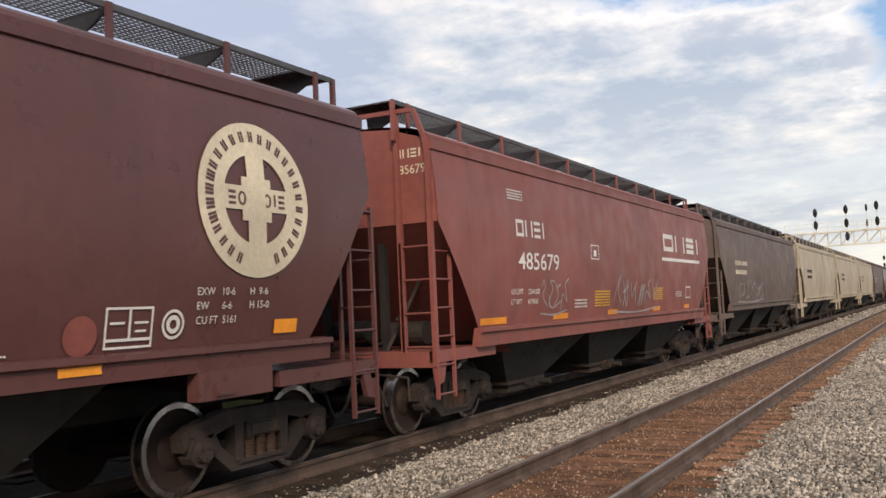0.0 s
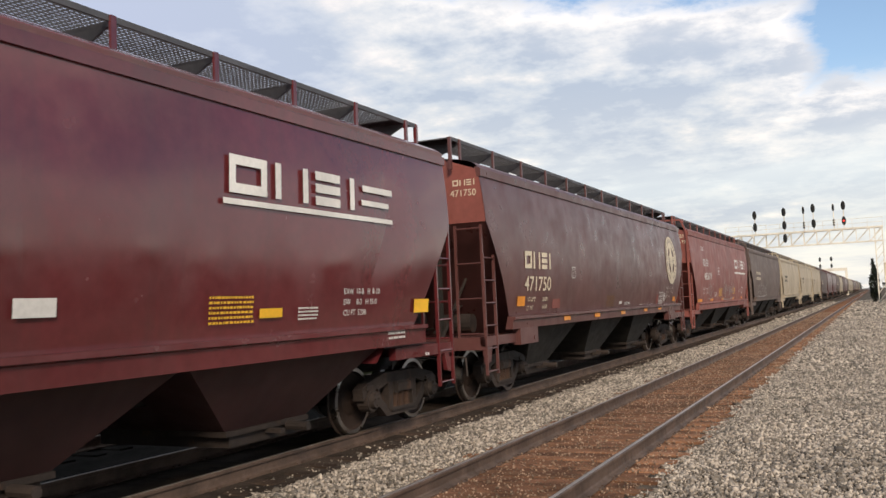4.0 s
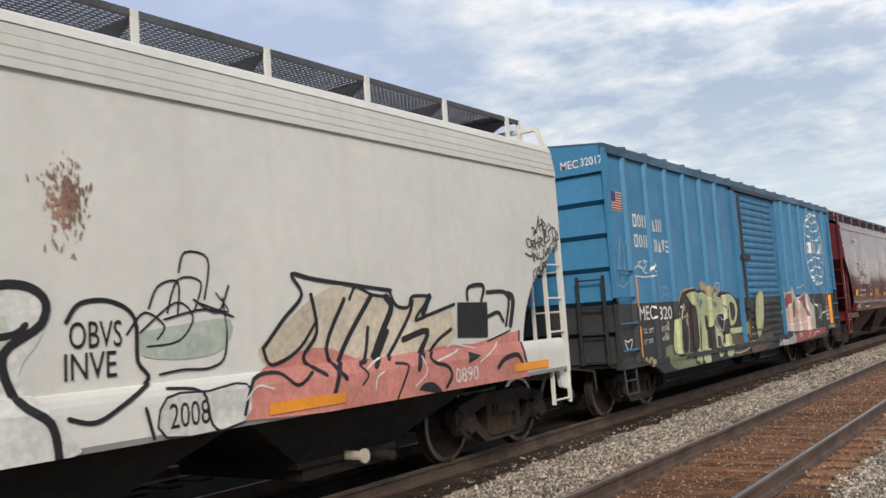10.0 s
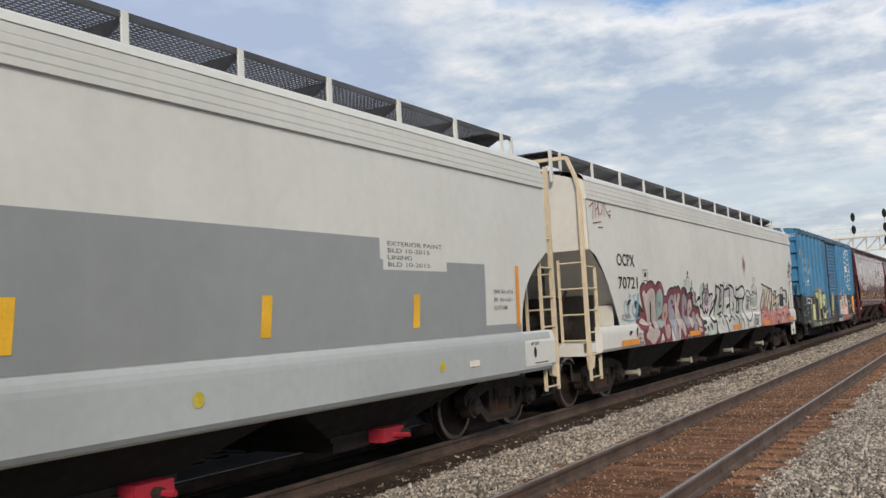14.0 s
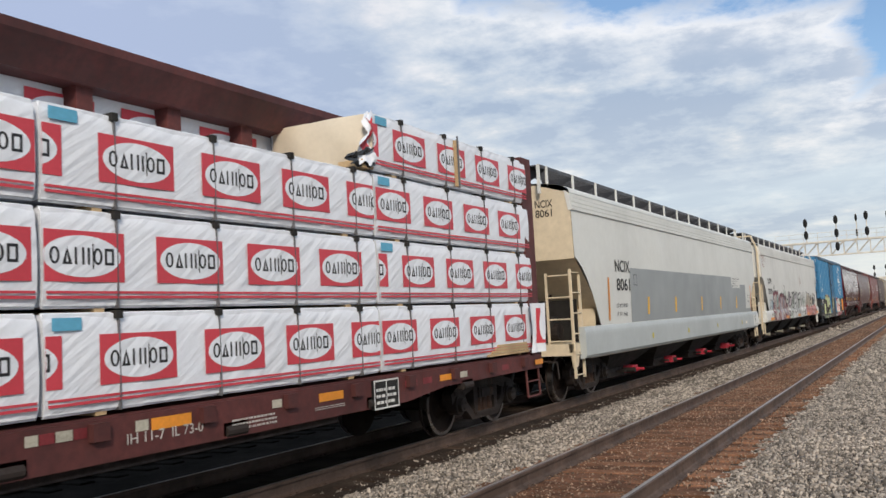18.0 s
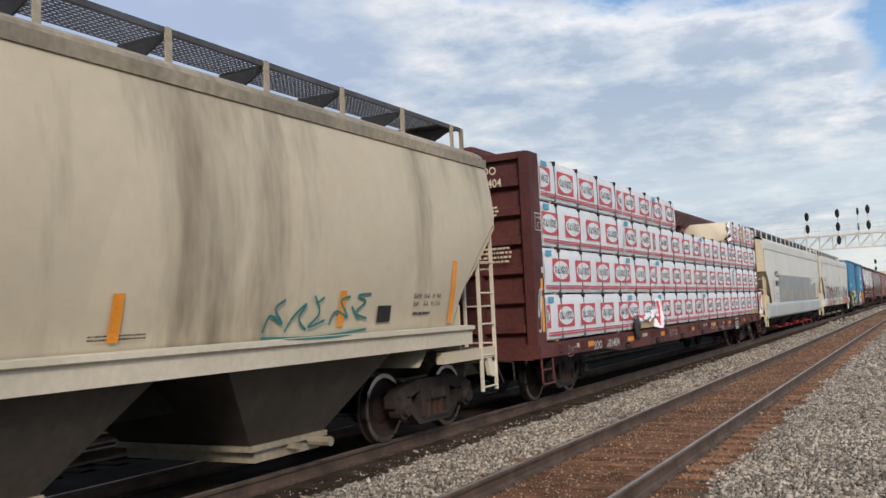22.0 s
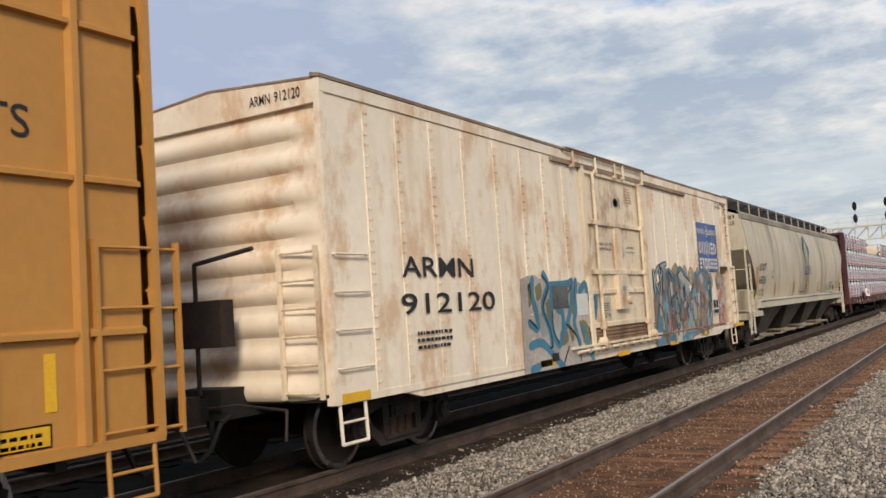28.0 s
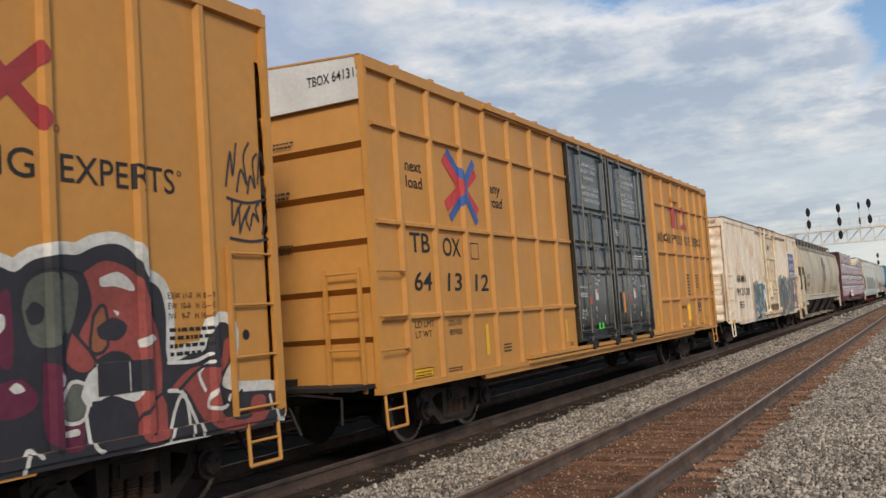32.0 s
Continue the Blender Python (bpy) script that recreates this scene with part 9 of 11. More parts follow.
Marks(side).stroke([(-175.02, 3.95), (-174.36, 3.37)], 0.15, 0.007).stroke([(-174.36, 3.97), (-175.0, 3.37)], 0.15, 0.0075).disc(-174.27, 3.36, 0.025, 0.03, inner=0.7).put(car, "decal_red", "emblem", "dark red trade mark shapes")
gr1, gr2, gr3 = spray("brick red", (0.26, 0.065, 0.05)), spray("charcoal", (0.035, 0.035, 0.045)), spray("plum", (0.14, 0.025, 0.06))
gr4 = spray("smoke grey", (0.13, 0.14, 0.12))
FIELD[:3] = [-190, -171.75, 0.78]
rust_ = spray("rust brown", (0.32, 0.12, 0.06))
daub(car, side, [(-174.97, 2.28), (-174.80, 2.28), (-174.67, 2.24), (-174.52, 2.33), (-174.27, 2.38), (-174.12, 2.38), (-173.95, 2.45), (-173.73, 2.48), (-173.55, 2.40), (-173.46, 2.21), (-173.29, 2.11), (-173.23, 1.87), (-173.23, 1.48), (-172.96, 1.53), (-172.78, 1.55), (-172.69, 1.75), (-172.50, 1.79), (-172.42, 1.68), (-172.47, 1.42), (-172.58, 1.22), (-172.40, 1.14), (-172.24, 1.12), (-171.81, 1.08), (-171.75, 0.92), (-171.92, 0.73), (-172.87, 0.79), (-173.27, 0.80), (-173.70, 0.78), (-175.02, 0.78)], gr2, 0.0032, chalk, 0.100)
daub(car, side, [(-174.07, 2.24), (-173.85, 2.34), (-173.56, 2.25), (-173.47, 2.06), (-173.31, 1.67), (-173.31, 1.29), (-173.37, 1.02), (-173.50, 0.89), (-173.65, 1.05), (-173.60, 1.50), (-173.83, 1.61), (-174.11, 1.50), (-174.15, 1.72), (-174.00, 1.98)], gr1, 0.0046, gr2, 0.030)
daub(car, side, [(-173.23, 1.23), (-172.97, 1.40), (-172.61, 1.42), (-172.52, 1.62), (-172.44, 1.62), (-172.49, 1.41), (-172.68, 1.22), (-172.55, 0.92), (-172.26, 0.88), (-172.17, 1.06), (-171.98, 1.04), (-172.09, 0.82), (-172.58, 0.80), (-172.84, 0.94), (-173.03, 1.21)], gr1, 0.0048, gr2, 0.030)
daub(car, side, [(-174.46, 1.57), (-174.26, 1.47), (-174.26, 1.22), (-174.13, 1.11), (-174.14, 0.90), (-174.33, 0.89), (-174.47, 1.07)], gr3, 0.0050, gr2, 0.030)
daub(car, side, [(-174.83, 1.44), (-174.65, 1.46), (-174.51, 1.32), (-174.60, 1.21), (-174.84, 1.20)], gr3, 0.0052, gr2, 0.030)
daub(car, side, [(-174.81, 2.08), (-174.72, 2.08), (-174.71, 1.59), (-174.82, 1.60)], gr3, 0.0054, gr2, 0.030)
daub(car, side, [(-173.63, 0.96), (-173.31, 1.20), (-173.28, 0.86), (-173.51, 0.83)], gr1, 0.0056, gr2, 0.030)
daub(car, side, [(-174.20, 1.77), (-174.00, 1.54), (-174.11, 1.46), (-174.26, 1.56)], gr1, 0.0058, gr2, 0.030)
daub(car, side, [(-173.98, 1.89), (-173.89, 1.96), (-173.88, 1.66), (-174.02, 1.63)], rust_, 0.0060, gr2, 0.030)
daub(car, side, [(-174.63, 1.98), (-174.57, 2.16), (-174.38, 2.24), (-174.23, 2.12), (-174.24, 1.86), (-174.35, 1.69), (-174.55, 1.71)], gr4, 0.0060)
daub(car, side, [(-174.60, 1.95), (-174.53, 2.02), (-174.44, 1.97), (-174.46, 1.87), (-174.56, 1.85)], gr2, 0.0066)
daub(car, side, [(-173.97, 1.80), (-173.81, 1.88), (-173.66, 1.81), (-173.74, 1.70), (-173.93, 1.71)], gr2, 0.0066)
daub(car, side, [(-174.28, 2.25), (-174.13, 2.16), (-174.17, 1.90), (-174.25, 1.77), (-174.25, 2.08)], gr4, 0.0063)
daub(car, side, [(-173.92, 2.20), (-173.74, 2.25), (-173.61, 2.18), (-173.57, 2.09), (-173.77, 2.13), (-173.91, 2.13)], chalk, 0.0074)
daub(car, side, [(-173.56, 1.68), (-173.42, 1.73), (-173.35, 1.68), (-173.46, 1.64), (-173.54, 1.62)], chalk, 0.0075)
daub(car, side, [(-174.75, 1.40), (-174.69, 1.44), (-174.62, 1.38), (-174.70, 1.36)], chalk, 0.0076)
daub(car, side, [(-174.34, 1.50), (-174.27, 1.45), (-174.29, 1.37), (-174.34, 1.42)], chalk, 0.0077)
daub(car, side, [(-174.31, 1.03), (-174.18, 1.04), (-174.17, 0.99), (-174.29, 0.99)], chalk, 0.0078)
daub(car, side, [(-174.81, 1.94), (-174.77, 1.92), (-174.77, 1.84), (-174.82, 1.80)], chalk, 0.0079)
daub(car, side, [(-173.80, 1.94), (-173.74, 1.92), (-173.76, 1.89)], chalk, 0.0080)
daub(car, side, [(-174.14, 1.28), (-174.06, 1.45), (-173.89, 1.52), (-173.66, 1.46), (-173.52, 1.27), (-173.62, 1.18), (-173.85, 1.26), (-174.06, 1.19)], chalk, 0.0070)
daub(car, side, [(-174.04, 1.23), (-173.62, 1.18), (-173.64, 0.82), (-174.02, 0.88)], gr2, 0.0071)
daub(car, side, [(-174.31, 1.22), (-174.22, 1.38), (-174.09, 1.33), (-174.12, 1.12), (-174.28, 1.11)], gr4, 0.0069, chalk, 0.030)
dash(car, side, [(-173.24, 1.23), (-173.05, 1.17), (-173.00, 0.82)], chalk, 0.035, 0.0080)
dash(car, side, [(-173.27, 0.81), (-173.15, 1.11), (-173.05, 1.15), (-172.87, 0.81)], chalk, 0.035, 0.0080)
dash(car, side, [(-173.23, 1.47), (-172.93, 1.46), (-172.73, 1.51)], chalk, 0.035, 0.0080)
dash(car, side, [(-172.80, 1.19), (-172.87, 1.35), (-172.72, 1.44)], chalk, 0.035, 0.0080)
dash(car, side, [(-172.70, 1.18), (-172.77, 1.04), (-172.55, 1.01), (-172.48, 1.11)], chalk, 0.035, 0.0080)
dash(car, side, [(-174.67, 0.79), (-174.62, 0.94), (-174.53, 0.88)], chalk, 0.035, 0.0080)
dash(car, side, [(-174.10, 1.11), (-174.06, 0.89), (-173.98, 0.83)], chalk, 0.035, 0.0080)
dash(car, side, [(-171.92, 1.05), (-171.85, 0.82), (-171.76, 0.83)], chalk, 0.035, 0.0080)
dash(car, side, [(-174.53, 2.25), (-174.33, 2.29), (-174.12, 2.25)], gr2, 0.030, 0.0084)
dash(car, side, [(-173.39, 2.07), (-173.31, 1.68), (-173.29, 1.39)], gr2, 0.030, 0.0084)
dash(car, side, [(-173.11, 1.23), (-172.83, 1.40), (-172.61, 1.39)], gr2, 0.030, 0.0084)
dash(car, side, [(-172.62, 1.18), (-172.48, 1.03), (-172.32, 1.14)], gr2, 0.030, 0.0084)
Marks(side).rect(-173.98, -173.46, 1.26, 1.52, 0.0128).put(car, gr2, "stencil_panel")
Marks(side).border(-173.98, -173.46, 1.26, 1.52, 0.012).rect(-173.66, -173.65, 1.27, 1.51, 0.0134).bars(-173.94, -173.72, 1.40, 1.50, 2, 3).put(car, "white", "consolidated_stencil")
tag(car, side, -172.40, -171.80, 3.02, 3.55, gr2, 84, 0.026, 4)
tag(car, side, -172.38, -171.76, 2.62, 3.0, gr2, 86, 0.026, 4)
add_ladder(car, 1.56, -172.44 - yc, -171.82 - yc, 0.9, 2.50, "yellow", 4)

# refrigerated car
def reefer():
    y0, y1 = -149.2, -131.95
    posts = [-148.4, -147.75, -147.0, -146.2, -145.3, -144.46, -143.69, -142.92, -138.28, -137.54, -136.77, -135.98, -135.2, -134.3, -133.36]
    car, yc, side, ribside, end = boxcar("refrigerator_car", "rust-stained off-white refrigerator car with plug door and graffiti", y0, y1, 0.86, 4.27, "reefer", (-147.3, -133.2), [], 0.05, 0.02, 9, "reeferroof", None, [(-142.26, -138.93), (-133.2, y1)], sill=0.74, top_panel=0.25, peak=0.12, end_depth=0.07, chord_paint="reefer")
    for y in posts:
        part("side_seam", Build().box(1.578, 1.588, y - 0.045 - yc, y + 0.045 - yc, 0.92, 4.10), "reefer", car)
    riv = Build()
    for y in posts:
        for k in range(26):
            for dy in (-0.025, 0.025):
                z = 1.0 + k * 0.12
                riv.prism([(y + dy - 0.012 - yc, z - 0.012), (y + dy + 0.012 - yc, z - 0.012), (y + dy + 0.012 - yc, z + 0.012), (y + dy - 0.012 - yc, z + 0.012)], "x", 1.588, 1.598)
    tagged(part("rivets", riv.mesh("rivets", M["reeferdoor"], recalc=False), None, car), kind="stuff")
    a, b = -142.06, -139.12
    d = part("plug_door", Build().box(1.50, 1.57, a - yc, b - yc, 1.27, 4.02), "reeferdoor", car, "yellowed plug door with lock rods")
    for z in (1.32, 1.90, 2.25, 3.12, 4.0):
        part("door_rail", Build().prism([(1.57, z - 0.05), (1.615, z - 0.035), (1.615, z + 0.035), (1.57, z + 0.05)], "y", a - yc, b - yc), "reeferdoor", d)
    for y in (a + 0.33, b - 0.22):
        part("lock_rod", Build().rod((1.645, y - yc, 0.98), (1.645, y - yc, 4.0), 0.03, 8).box(1.6, 1.68, y - 0.06 - yc, y + 0.06 - yc, 1.25, 1.33).box(1.6, 1.68, y - 0.06 - yc, y + 0.06 - yc, 2.21, 2.29).box(1.6, 1.68, y - 0.06 - yc, y + 0.06 - yc, 3.08, 3.16), "reeferdoor", d, "rusty door lock rod")
    for y in (a - 0.08, b + 0.08):
        part("door_frame", Build().box(1.52, 1.63, y - 0.07 - yc, y + 0.07 - yc, 0.86, 4.08), "reeferdoor", car)
    part("door_strut", Build().box(1.57, 1.60, -140.72 - yc, -140.46 - yc, 2.25, 3.08), "reefer", d)
    part("lock_box", Build().box(1.57, 1.66, -140.86 - yc, -140.36 - yc, 1.57, 2.20).rod((1.66, -140.42 - yc, 1.72), (1.74, -140.42 - yc, 1.72), 0.07, 10), "reeferdoor", d, "door handle box")
    # threshold under the door: rusty guide strips, shaft with brackets, rollers at its ends
    part("door_threshold", Build().box(1.50, 1.575, -142.9 - yc, -138.6 - yc, 0.96, 1.265), "thresholdrust", car, "rust-streaked door threshold")
    for z in (1.09, 1.155, 1.22):
        part("guide_strip", Build().prism([(1.575, z - 0.018), (1.60, z - 0.014), (1.60, z + 0.010), (1.575, z + 0.018)], "y", -142.6 - yc, -138.75 - yc), "thresholdrust", car)
    part("door_track", Build().box(1.55, 1.65, -143.1 - yc, -138.5 - yc, 0.985, 1.02), "reeferdoor", car)
    part("door_shaft", Build().rod((1.655, -142.95 - yc, 0.93), (1.655, -138.7 - yc, 0.93), 0.026, 8), "reeferdoor", car)
    bm_ = Build().prism([(1.57, -0.07), (1.68, -0.035), (1.69, 0.035), (1.57, 0.06)], "y", -0.028, 0.028).mesh("shaft_bracket", M["reeferdoor"])
    for k in range(9):
        o = part("shaft_bracket", bm_, None, car)
        o.location = (0, -142.48 + 0.45 * k - yc, 0.93)
    for u in (-141.8, -139.06):
        part("track_roller", Build().rod((1.58, u - yc, 1.04), (1.70, u - yc, 1.04), 0.075, 14).rod((1.70, u - yc, 1.04), (1.72, u - yc, 1.04), 0.045, 10), "reeferdoor", car)
    part("lower_rail", Build().prism([(1.592, 0.955), (1.612, 0.965), (1.612, 1.0), (1.592, 1.01)], "y", -138.5 - yc, -133.25 - yc), "thresholdrust", car, "rusty seam along the lower side")
    part("overhead_rail", Build().tube([(1.60, -143.0 - yc, 4.27), (1.68, -142.9 - yc, 4.29), (1.68, -139.0 - yc, 4.29), (1.60, -138.9 - yc, 4.27)], 0.02, 6), "reeferroof", car)
    for u in (-142.6, -141.6, -140.62, -140.19, -139.1):
        part("rail_bracket", Build().rod((1.665, u - yc, 4.02), (1.665, u - yc, 4.28), 0.022, 6).box(1.57, 1.68, u - 0.04 - yc, u + 0.04 - yc, 4.0, 4.05), "reeferdoor", car)
    part("upper_track", Build().box(1.55, 1.63, -143.4 - yc, -135.98 - yc, 4.03, 4.10), "reeferroof", car, "dark brown upper door rail")
    for z0, z1, ya_, n, p in ((2.58, 4.06, -132.66, 7, "reefer"), (0.98, 2.44, -133.20, 6, "shadedrecess")):
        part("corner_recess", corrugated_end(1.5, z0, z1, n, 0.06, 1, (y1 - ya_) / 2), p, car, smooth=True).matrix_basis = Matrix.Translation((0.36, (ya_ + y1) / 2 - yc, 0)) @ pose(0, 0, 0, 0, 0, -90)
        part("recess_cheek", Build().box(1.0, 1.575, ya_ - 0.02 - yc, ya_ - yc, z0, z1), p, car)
    part("recess_shelf", Build().box(0.9, 1.585, -133.2 - yc, y1 - yc, 2.44, 2.58), "reefer", car)
    part("side_panel", Build().box(1.55, 1.58, -133.2 - yc, -132.68 - yc, 2.58, 4.11), "reefer", car)
    part("recess_floor", Build().box(0.9, 1.585, -133.2 - yc, y1 - yc, 0.90, 0.98), "reeferdoor", car)
    add_ladder(car, 1.56, -132.56 - yc, -132.04 - yc, 2.52, 4.05, "reefer", 7)
    add_ladder(car, 1.60, -132.42 - yc, -131.86 - yc, 0.88, 2.46, "reeferdoor", 6)
    Marks(side).rect(-135.14, -133.34, 2.28, 3.48, 0.012).put(car, "signblue", "sign_panel", "blue sign panel with white shapes")
    bs = lambda u, v, off=0.0: (1.595 + off, u - yc, v)
    Marks(bs).shapes("hhioh", -135.15, -134.45, 3.20, 3.34, 0.24).shapes("btoioio", -134.33, -133.46, 3.20, 3.34, 0.24).shapes("ohiiied", -135.08, -133.50, 2.72, 3.02, 0.26).shapes("evbbeee", -135.08, -133.50, 2.36, 2.62, 0.26).put(car, "white", "trade_mark")
    Marks(bs).text("ARMN", -147.85, 2.16, 0.24, 1.7, 0.008).text("912120", -147.9, 1.72, 0.24, 2.3, 0.008).bars(-147.6, -146.8, 1.3, 1.55, 3, 4).text("MECHANICAL", -133.24, 4.03, 0.07, 0.50).text("REFRIGERATION", -133.28, 3.93, 0.07, 0.58).put(car, "black")
    ds = lambda u, v, off=0.0: (1.575 + off, u - yc, v)
    Marks(ds).rect(-141.48, -141.12, 1.38, 1.80, 0.003).put(car, "cream", "repaint_patch")
    Marks(ds).bars(-140.02, -139.62, 3.58, 3.90, 6, 8).put(car, spray("faded rust red", (0.50, 0.24, 0.13)), "stencil")
    Marks(lambda u, v, off=0.0: (1.662 + off, u - yc, v)).rect(-140.68, -140.50, 1.90, 1.99, 0.003).put(car, spray("cool grey", (0.36, 0.37, 0.36)), "data_tag")
    Marks(ds).text("CLOSE AND LOCK DOORS", -141.58, 2.73, 0.05, 0.72, 0.006).text("BEFORE MOVING CAR", -141.53, 2.64, 0.05, 0.62, 0.006).text("DOOR OPENING", -140.10, 2.70, 0.04, 0.46).text("W10'-6\" H9'-2\"", -140.10, 2.61, 0.04, 0.48).rect(-140.62, -140.38, 3.50, 3.60).rect(-140.57, -140.43, 3.47, 3.63).rect(-140.72, -140.70, 3.44, 3.66).rect(-140.30, -140.28, 3.44, 3.66).text("2/14", -141.47, 1.44, 0.09, 0.26, 0.008).bars(-141.52, -141.20, 1.56, 1.72, 4, 5).bars(-140.72, -140.47, 1.95, 2.04, 3, 2).put(car, "black", "stencil")
    tealp, tan_, olive, white_ = spray("teal blue", (0.10, 0.24, 0.34)), spray("taupe", (0.30, 0.22, 0.17)), spray("olive", (0.24, 0.21, 0.09)), spray("grey white", (0.50, 0.49, 0.45))
    ink = spray("flat black", (0.02, 0.02, 0.022))
    pale_ = spray("pale ice blue", (0.42, 0.50, 0.52))
    sand_ = spray("sand", (0.45, 0.33, 0.20))
    pinkp = spray("salmon pink", (0.60, 0.34, 0.27))
    FIELD[:3] = [-148.0, -133.2, 0.75]
    sky_, brick, tan2, mauve = spray("faded sky blue", (0.22, 0.38, 0.46)), spray("dull brick", (0.24, 0.13, 0.10)), spray("dark taupe", (0.22, 0.165, 0.13)), spray("pale mauve grey", (0.52, 0.46, 0.42))
    grey_, tealb = spray("cool grey", (0.36, 0.37, 0.36)), spray("strong teal blue", (0.07, 0.24, 0.36))
    daub(car, bs, [(-138.78, 0.6), (-138.74, 1.7), (-138.5, 2.0), (-138.0, 2.2), (-137.55, 2.34), (-137.0, 2.2), (-136.6, 2.35), (-136.2, 2.2), (-136.1, 0.6)], tan_, 0.0022, smooth=False)
    daub(car, bs, [(-138.7, 0.7), (-138.62, 1.3), (-138.3, 1.75), (-138.15, 1.1), (-138.3, 0.7)], tealp, 0.0034)
    daub(car, bs, [(-138.35, 1.25), (-137.95, 1.9), (-137.8, 1.3), (-138.0, 0.9)], sky_, 0.0036)
    daub(car, bs, [(-138.0, 0.7), (-137.75, 1.2), (-137.5, 0.95), (-137.6, 0.7)], tealp, 0.0038)
    daub(car, bs, [(-137.9, 1.8), (-137.5, 2.3), (-137.1, 2.1), (-137.4, 1.7)], tan2, 0.0038)
    daub(car, bs, [(-137.5, 1.25), (-137.1, 1.75), (-136.9, 1.3), (-137.2, 1.0)], brick, 0.0040)
    dash(car, bs, [(-138.7, 1.1), (-138.45, 1.6), (-138.2, 1.3), (-138.1, 0.8)], ink, 0.03, 0.0116)
    dash(car, bs, [(-138.0, 2.1), (-137.6, 2.32), (-137.3, 2.1), (-137.0, 2.15)], tealp, 0.08, 0.0104)
    dash(car, bs, [(-137.7, 2.2), (-137.6, 1.5), (-137.8, 1.0)], ink, 0.03, 0.0117)
    dash(car, bs, [(-137.3, 1.9), (-137.0, 1.4), (-137.25, 1.0)], ink, 0.028, 0.0118)
    daub(car, bs, oval(-137.23, 2.20, 0.20, 0.20), sand_, 0.0014)
    daub(car, bs, oval(-137.08, 2.27, 0.20, 0.20), sand_, 0.0014)
    daub(car, bs, oval(-135.90, 2.18, 0.22, 0.22), sand_, 0.0014)
    daub(car, bs, oval(-135.73, 2.10, 0.20, 0.20), sand_, 0.0014)
    daub(car, bs, oval(-134.25, 2.07, 0.20, 0.20), sand_, 0.0014)
    daub(car, bs, oval(-137.75, 2.15, 0.20, 0.20), sand_, 0.0014)
    daub(car, bs, oval(-133.44, 2.09, 0.25, 0.25), sand_, 0.0014)
    daub(car, bs, oval(-136.40, 2.25, 0.18, 0.18), sand_, 0.0014)
    daub(car, bs, oval(-135.32, 2.20, 0.20, 0.20), sand_, 0.0014)
    daub(car, bs, oval(-134.62, 2.26, 0.20, 0.20), sand_, 0.0014)
    daub(car, bs, [(-137.99, 2.12), (-137.83, 2.12), (-137.69, 2.26), (-137.41, 2.11), (-137.14, 2.05), (-136.99, 2.23), (-136.81, 2.34), (-136.41, 2.19), (-136.15, 2.06), (-136.12, 1.82), (-135.81, 2.01), (-135.53, 2.26), (-135.25, 2.10), (-135.09, 2.25), (-134.62, 2.28), (-134.27, 2.10), (-134.33, 1.25), (-134.40, 0.92), (-135.76, 0.83), (-137.01, 0.68), (-138.10, 0.71)], tan_, 0.0026, smooth=False)
    daub(car, bs, [(-137.63, 1.96), (-137.37, 1.83), (-137.60, 1.75)], sky_, 0.0040)
    daub(car, bs, [(-135.96, 1.79), (-135.54, 1.99), (-135.52, 1.70), (-135.82, 1.61)], sky_, 0.0043)
    daub(car, bs, [(-134.79, 2.20), (-134.46, 2.10), (-134.39, 1.76), (-134.66, 1.54), (-134.80, 1.78)], tealp, 0.0045)
    daub(car, bs, [(-137.39, 1.63), (-137.01, 1.69), (-137.02, 1.44), (-137.35, 1.39)], sky_, 0.0047)
    daub(car, bs, [(-136.22, 1.46), (-135.99, 1.16), (-135.88, 0.86), (-136.13, 0.87), (-136.20, 1.18)], sky_, 0.0050)
    daub(car, bs, [(-134.84, 1.51), (-134.45, 1.32), (-134.65, 0.90), (-134.84, 1.08)], sky_, 0.0053)
    daub(car, bs, [(-137.00, 0.90), (-136.53, 0.91), (-136.31, 0.74), (-136.96, 0.69)], tealp, 0.0055)
    daub(car, bs, [(-136.96, 2.23), (-136.81, 2.32), (-136.41, 2.17), (-136.15, 2.05), (-136.19, 1.86), (-136.42, 1.66), (-136.25, 1.60), (-135.91, 1.39), (-135.78, 1.23), (-135.91, 1.26), (-136.27, 1.45), (-136.44, 1.56), (-136.51, 1.66), (-136.37, 1.87), (-136.59, 1.97), (-136.86, 2.10)], white_, 0.0057)
    daub(car, bs, [(-135.25, 2.19), (-135.09, 2.25), (-134.94, 2.10), (-135.10, 1.99)], white_, 0.0060)
    daub(car, bs, [(-137.50, 0.93), (-137.13, 1.19), (-137.00, 1.24), (-137.00, 0.77), (-137.33, 0.78)], white_, 0.0063)
    daub(car, bs, [(-136.78, 1.25), (-136.51, 1.39), (-136.46, 1.25), (-136.68, 1.14)], white_, 0.0065)
    daub(car, bs, [(-135.82, 1.71), (-135.28, 1.71), (-135.23, 1.38), (-135.64, 1.32), (-135.77, 1.42)], brick, 0.0067)
    daub(car, bs, [(-137.07, 1.53), (-136.44, 1.65), (-136.34, 1.29), (-136.77, 1.16), (-137.07, 1.27)], brick, 0.0070)
    daub(car, bs, [(-135.54, 2.10), (-135.35, 2.20), (-135.35, 1.80), (-135.49, 1.70)], brick, 0.0073)
    daub(car, bs, [(-136.69, 1.98), (-136.43, 1.84), (-136.65, 1.71)], brick, 0.0075)
    daub(car, bs, [(-137.40, 1.31), (-137.22, 1.37), (-137.10, 1.28), (-137.18, 1.14), (-137.35, 1.22)], sand_, 0.0077)
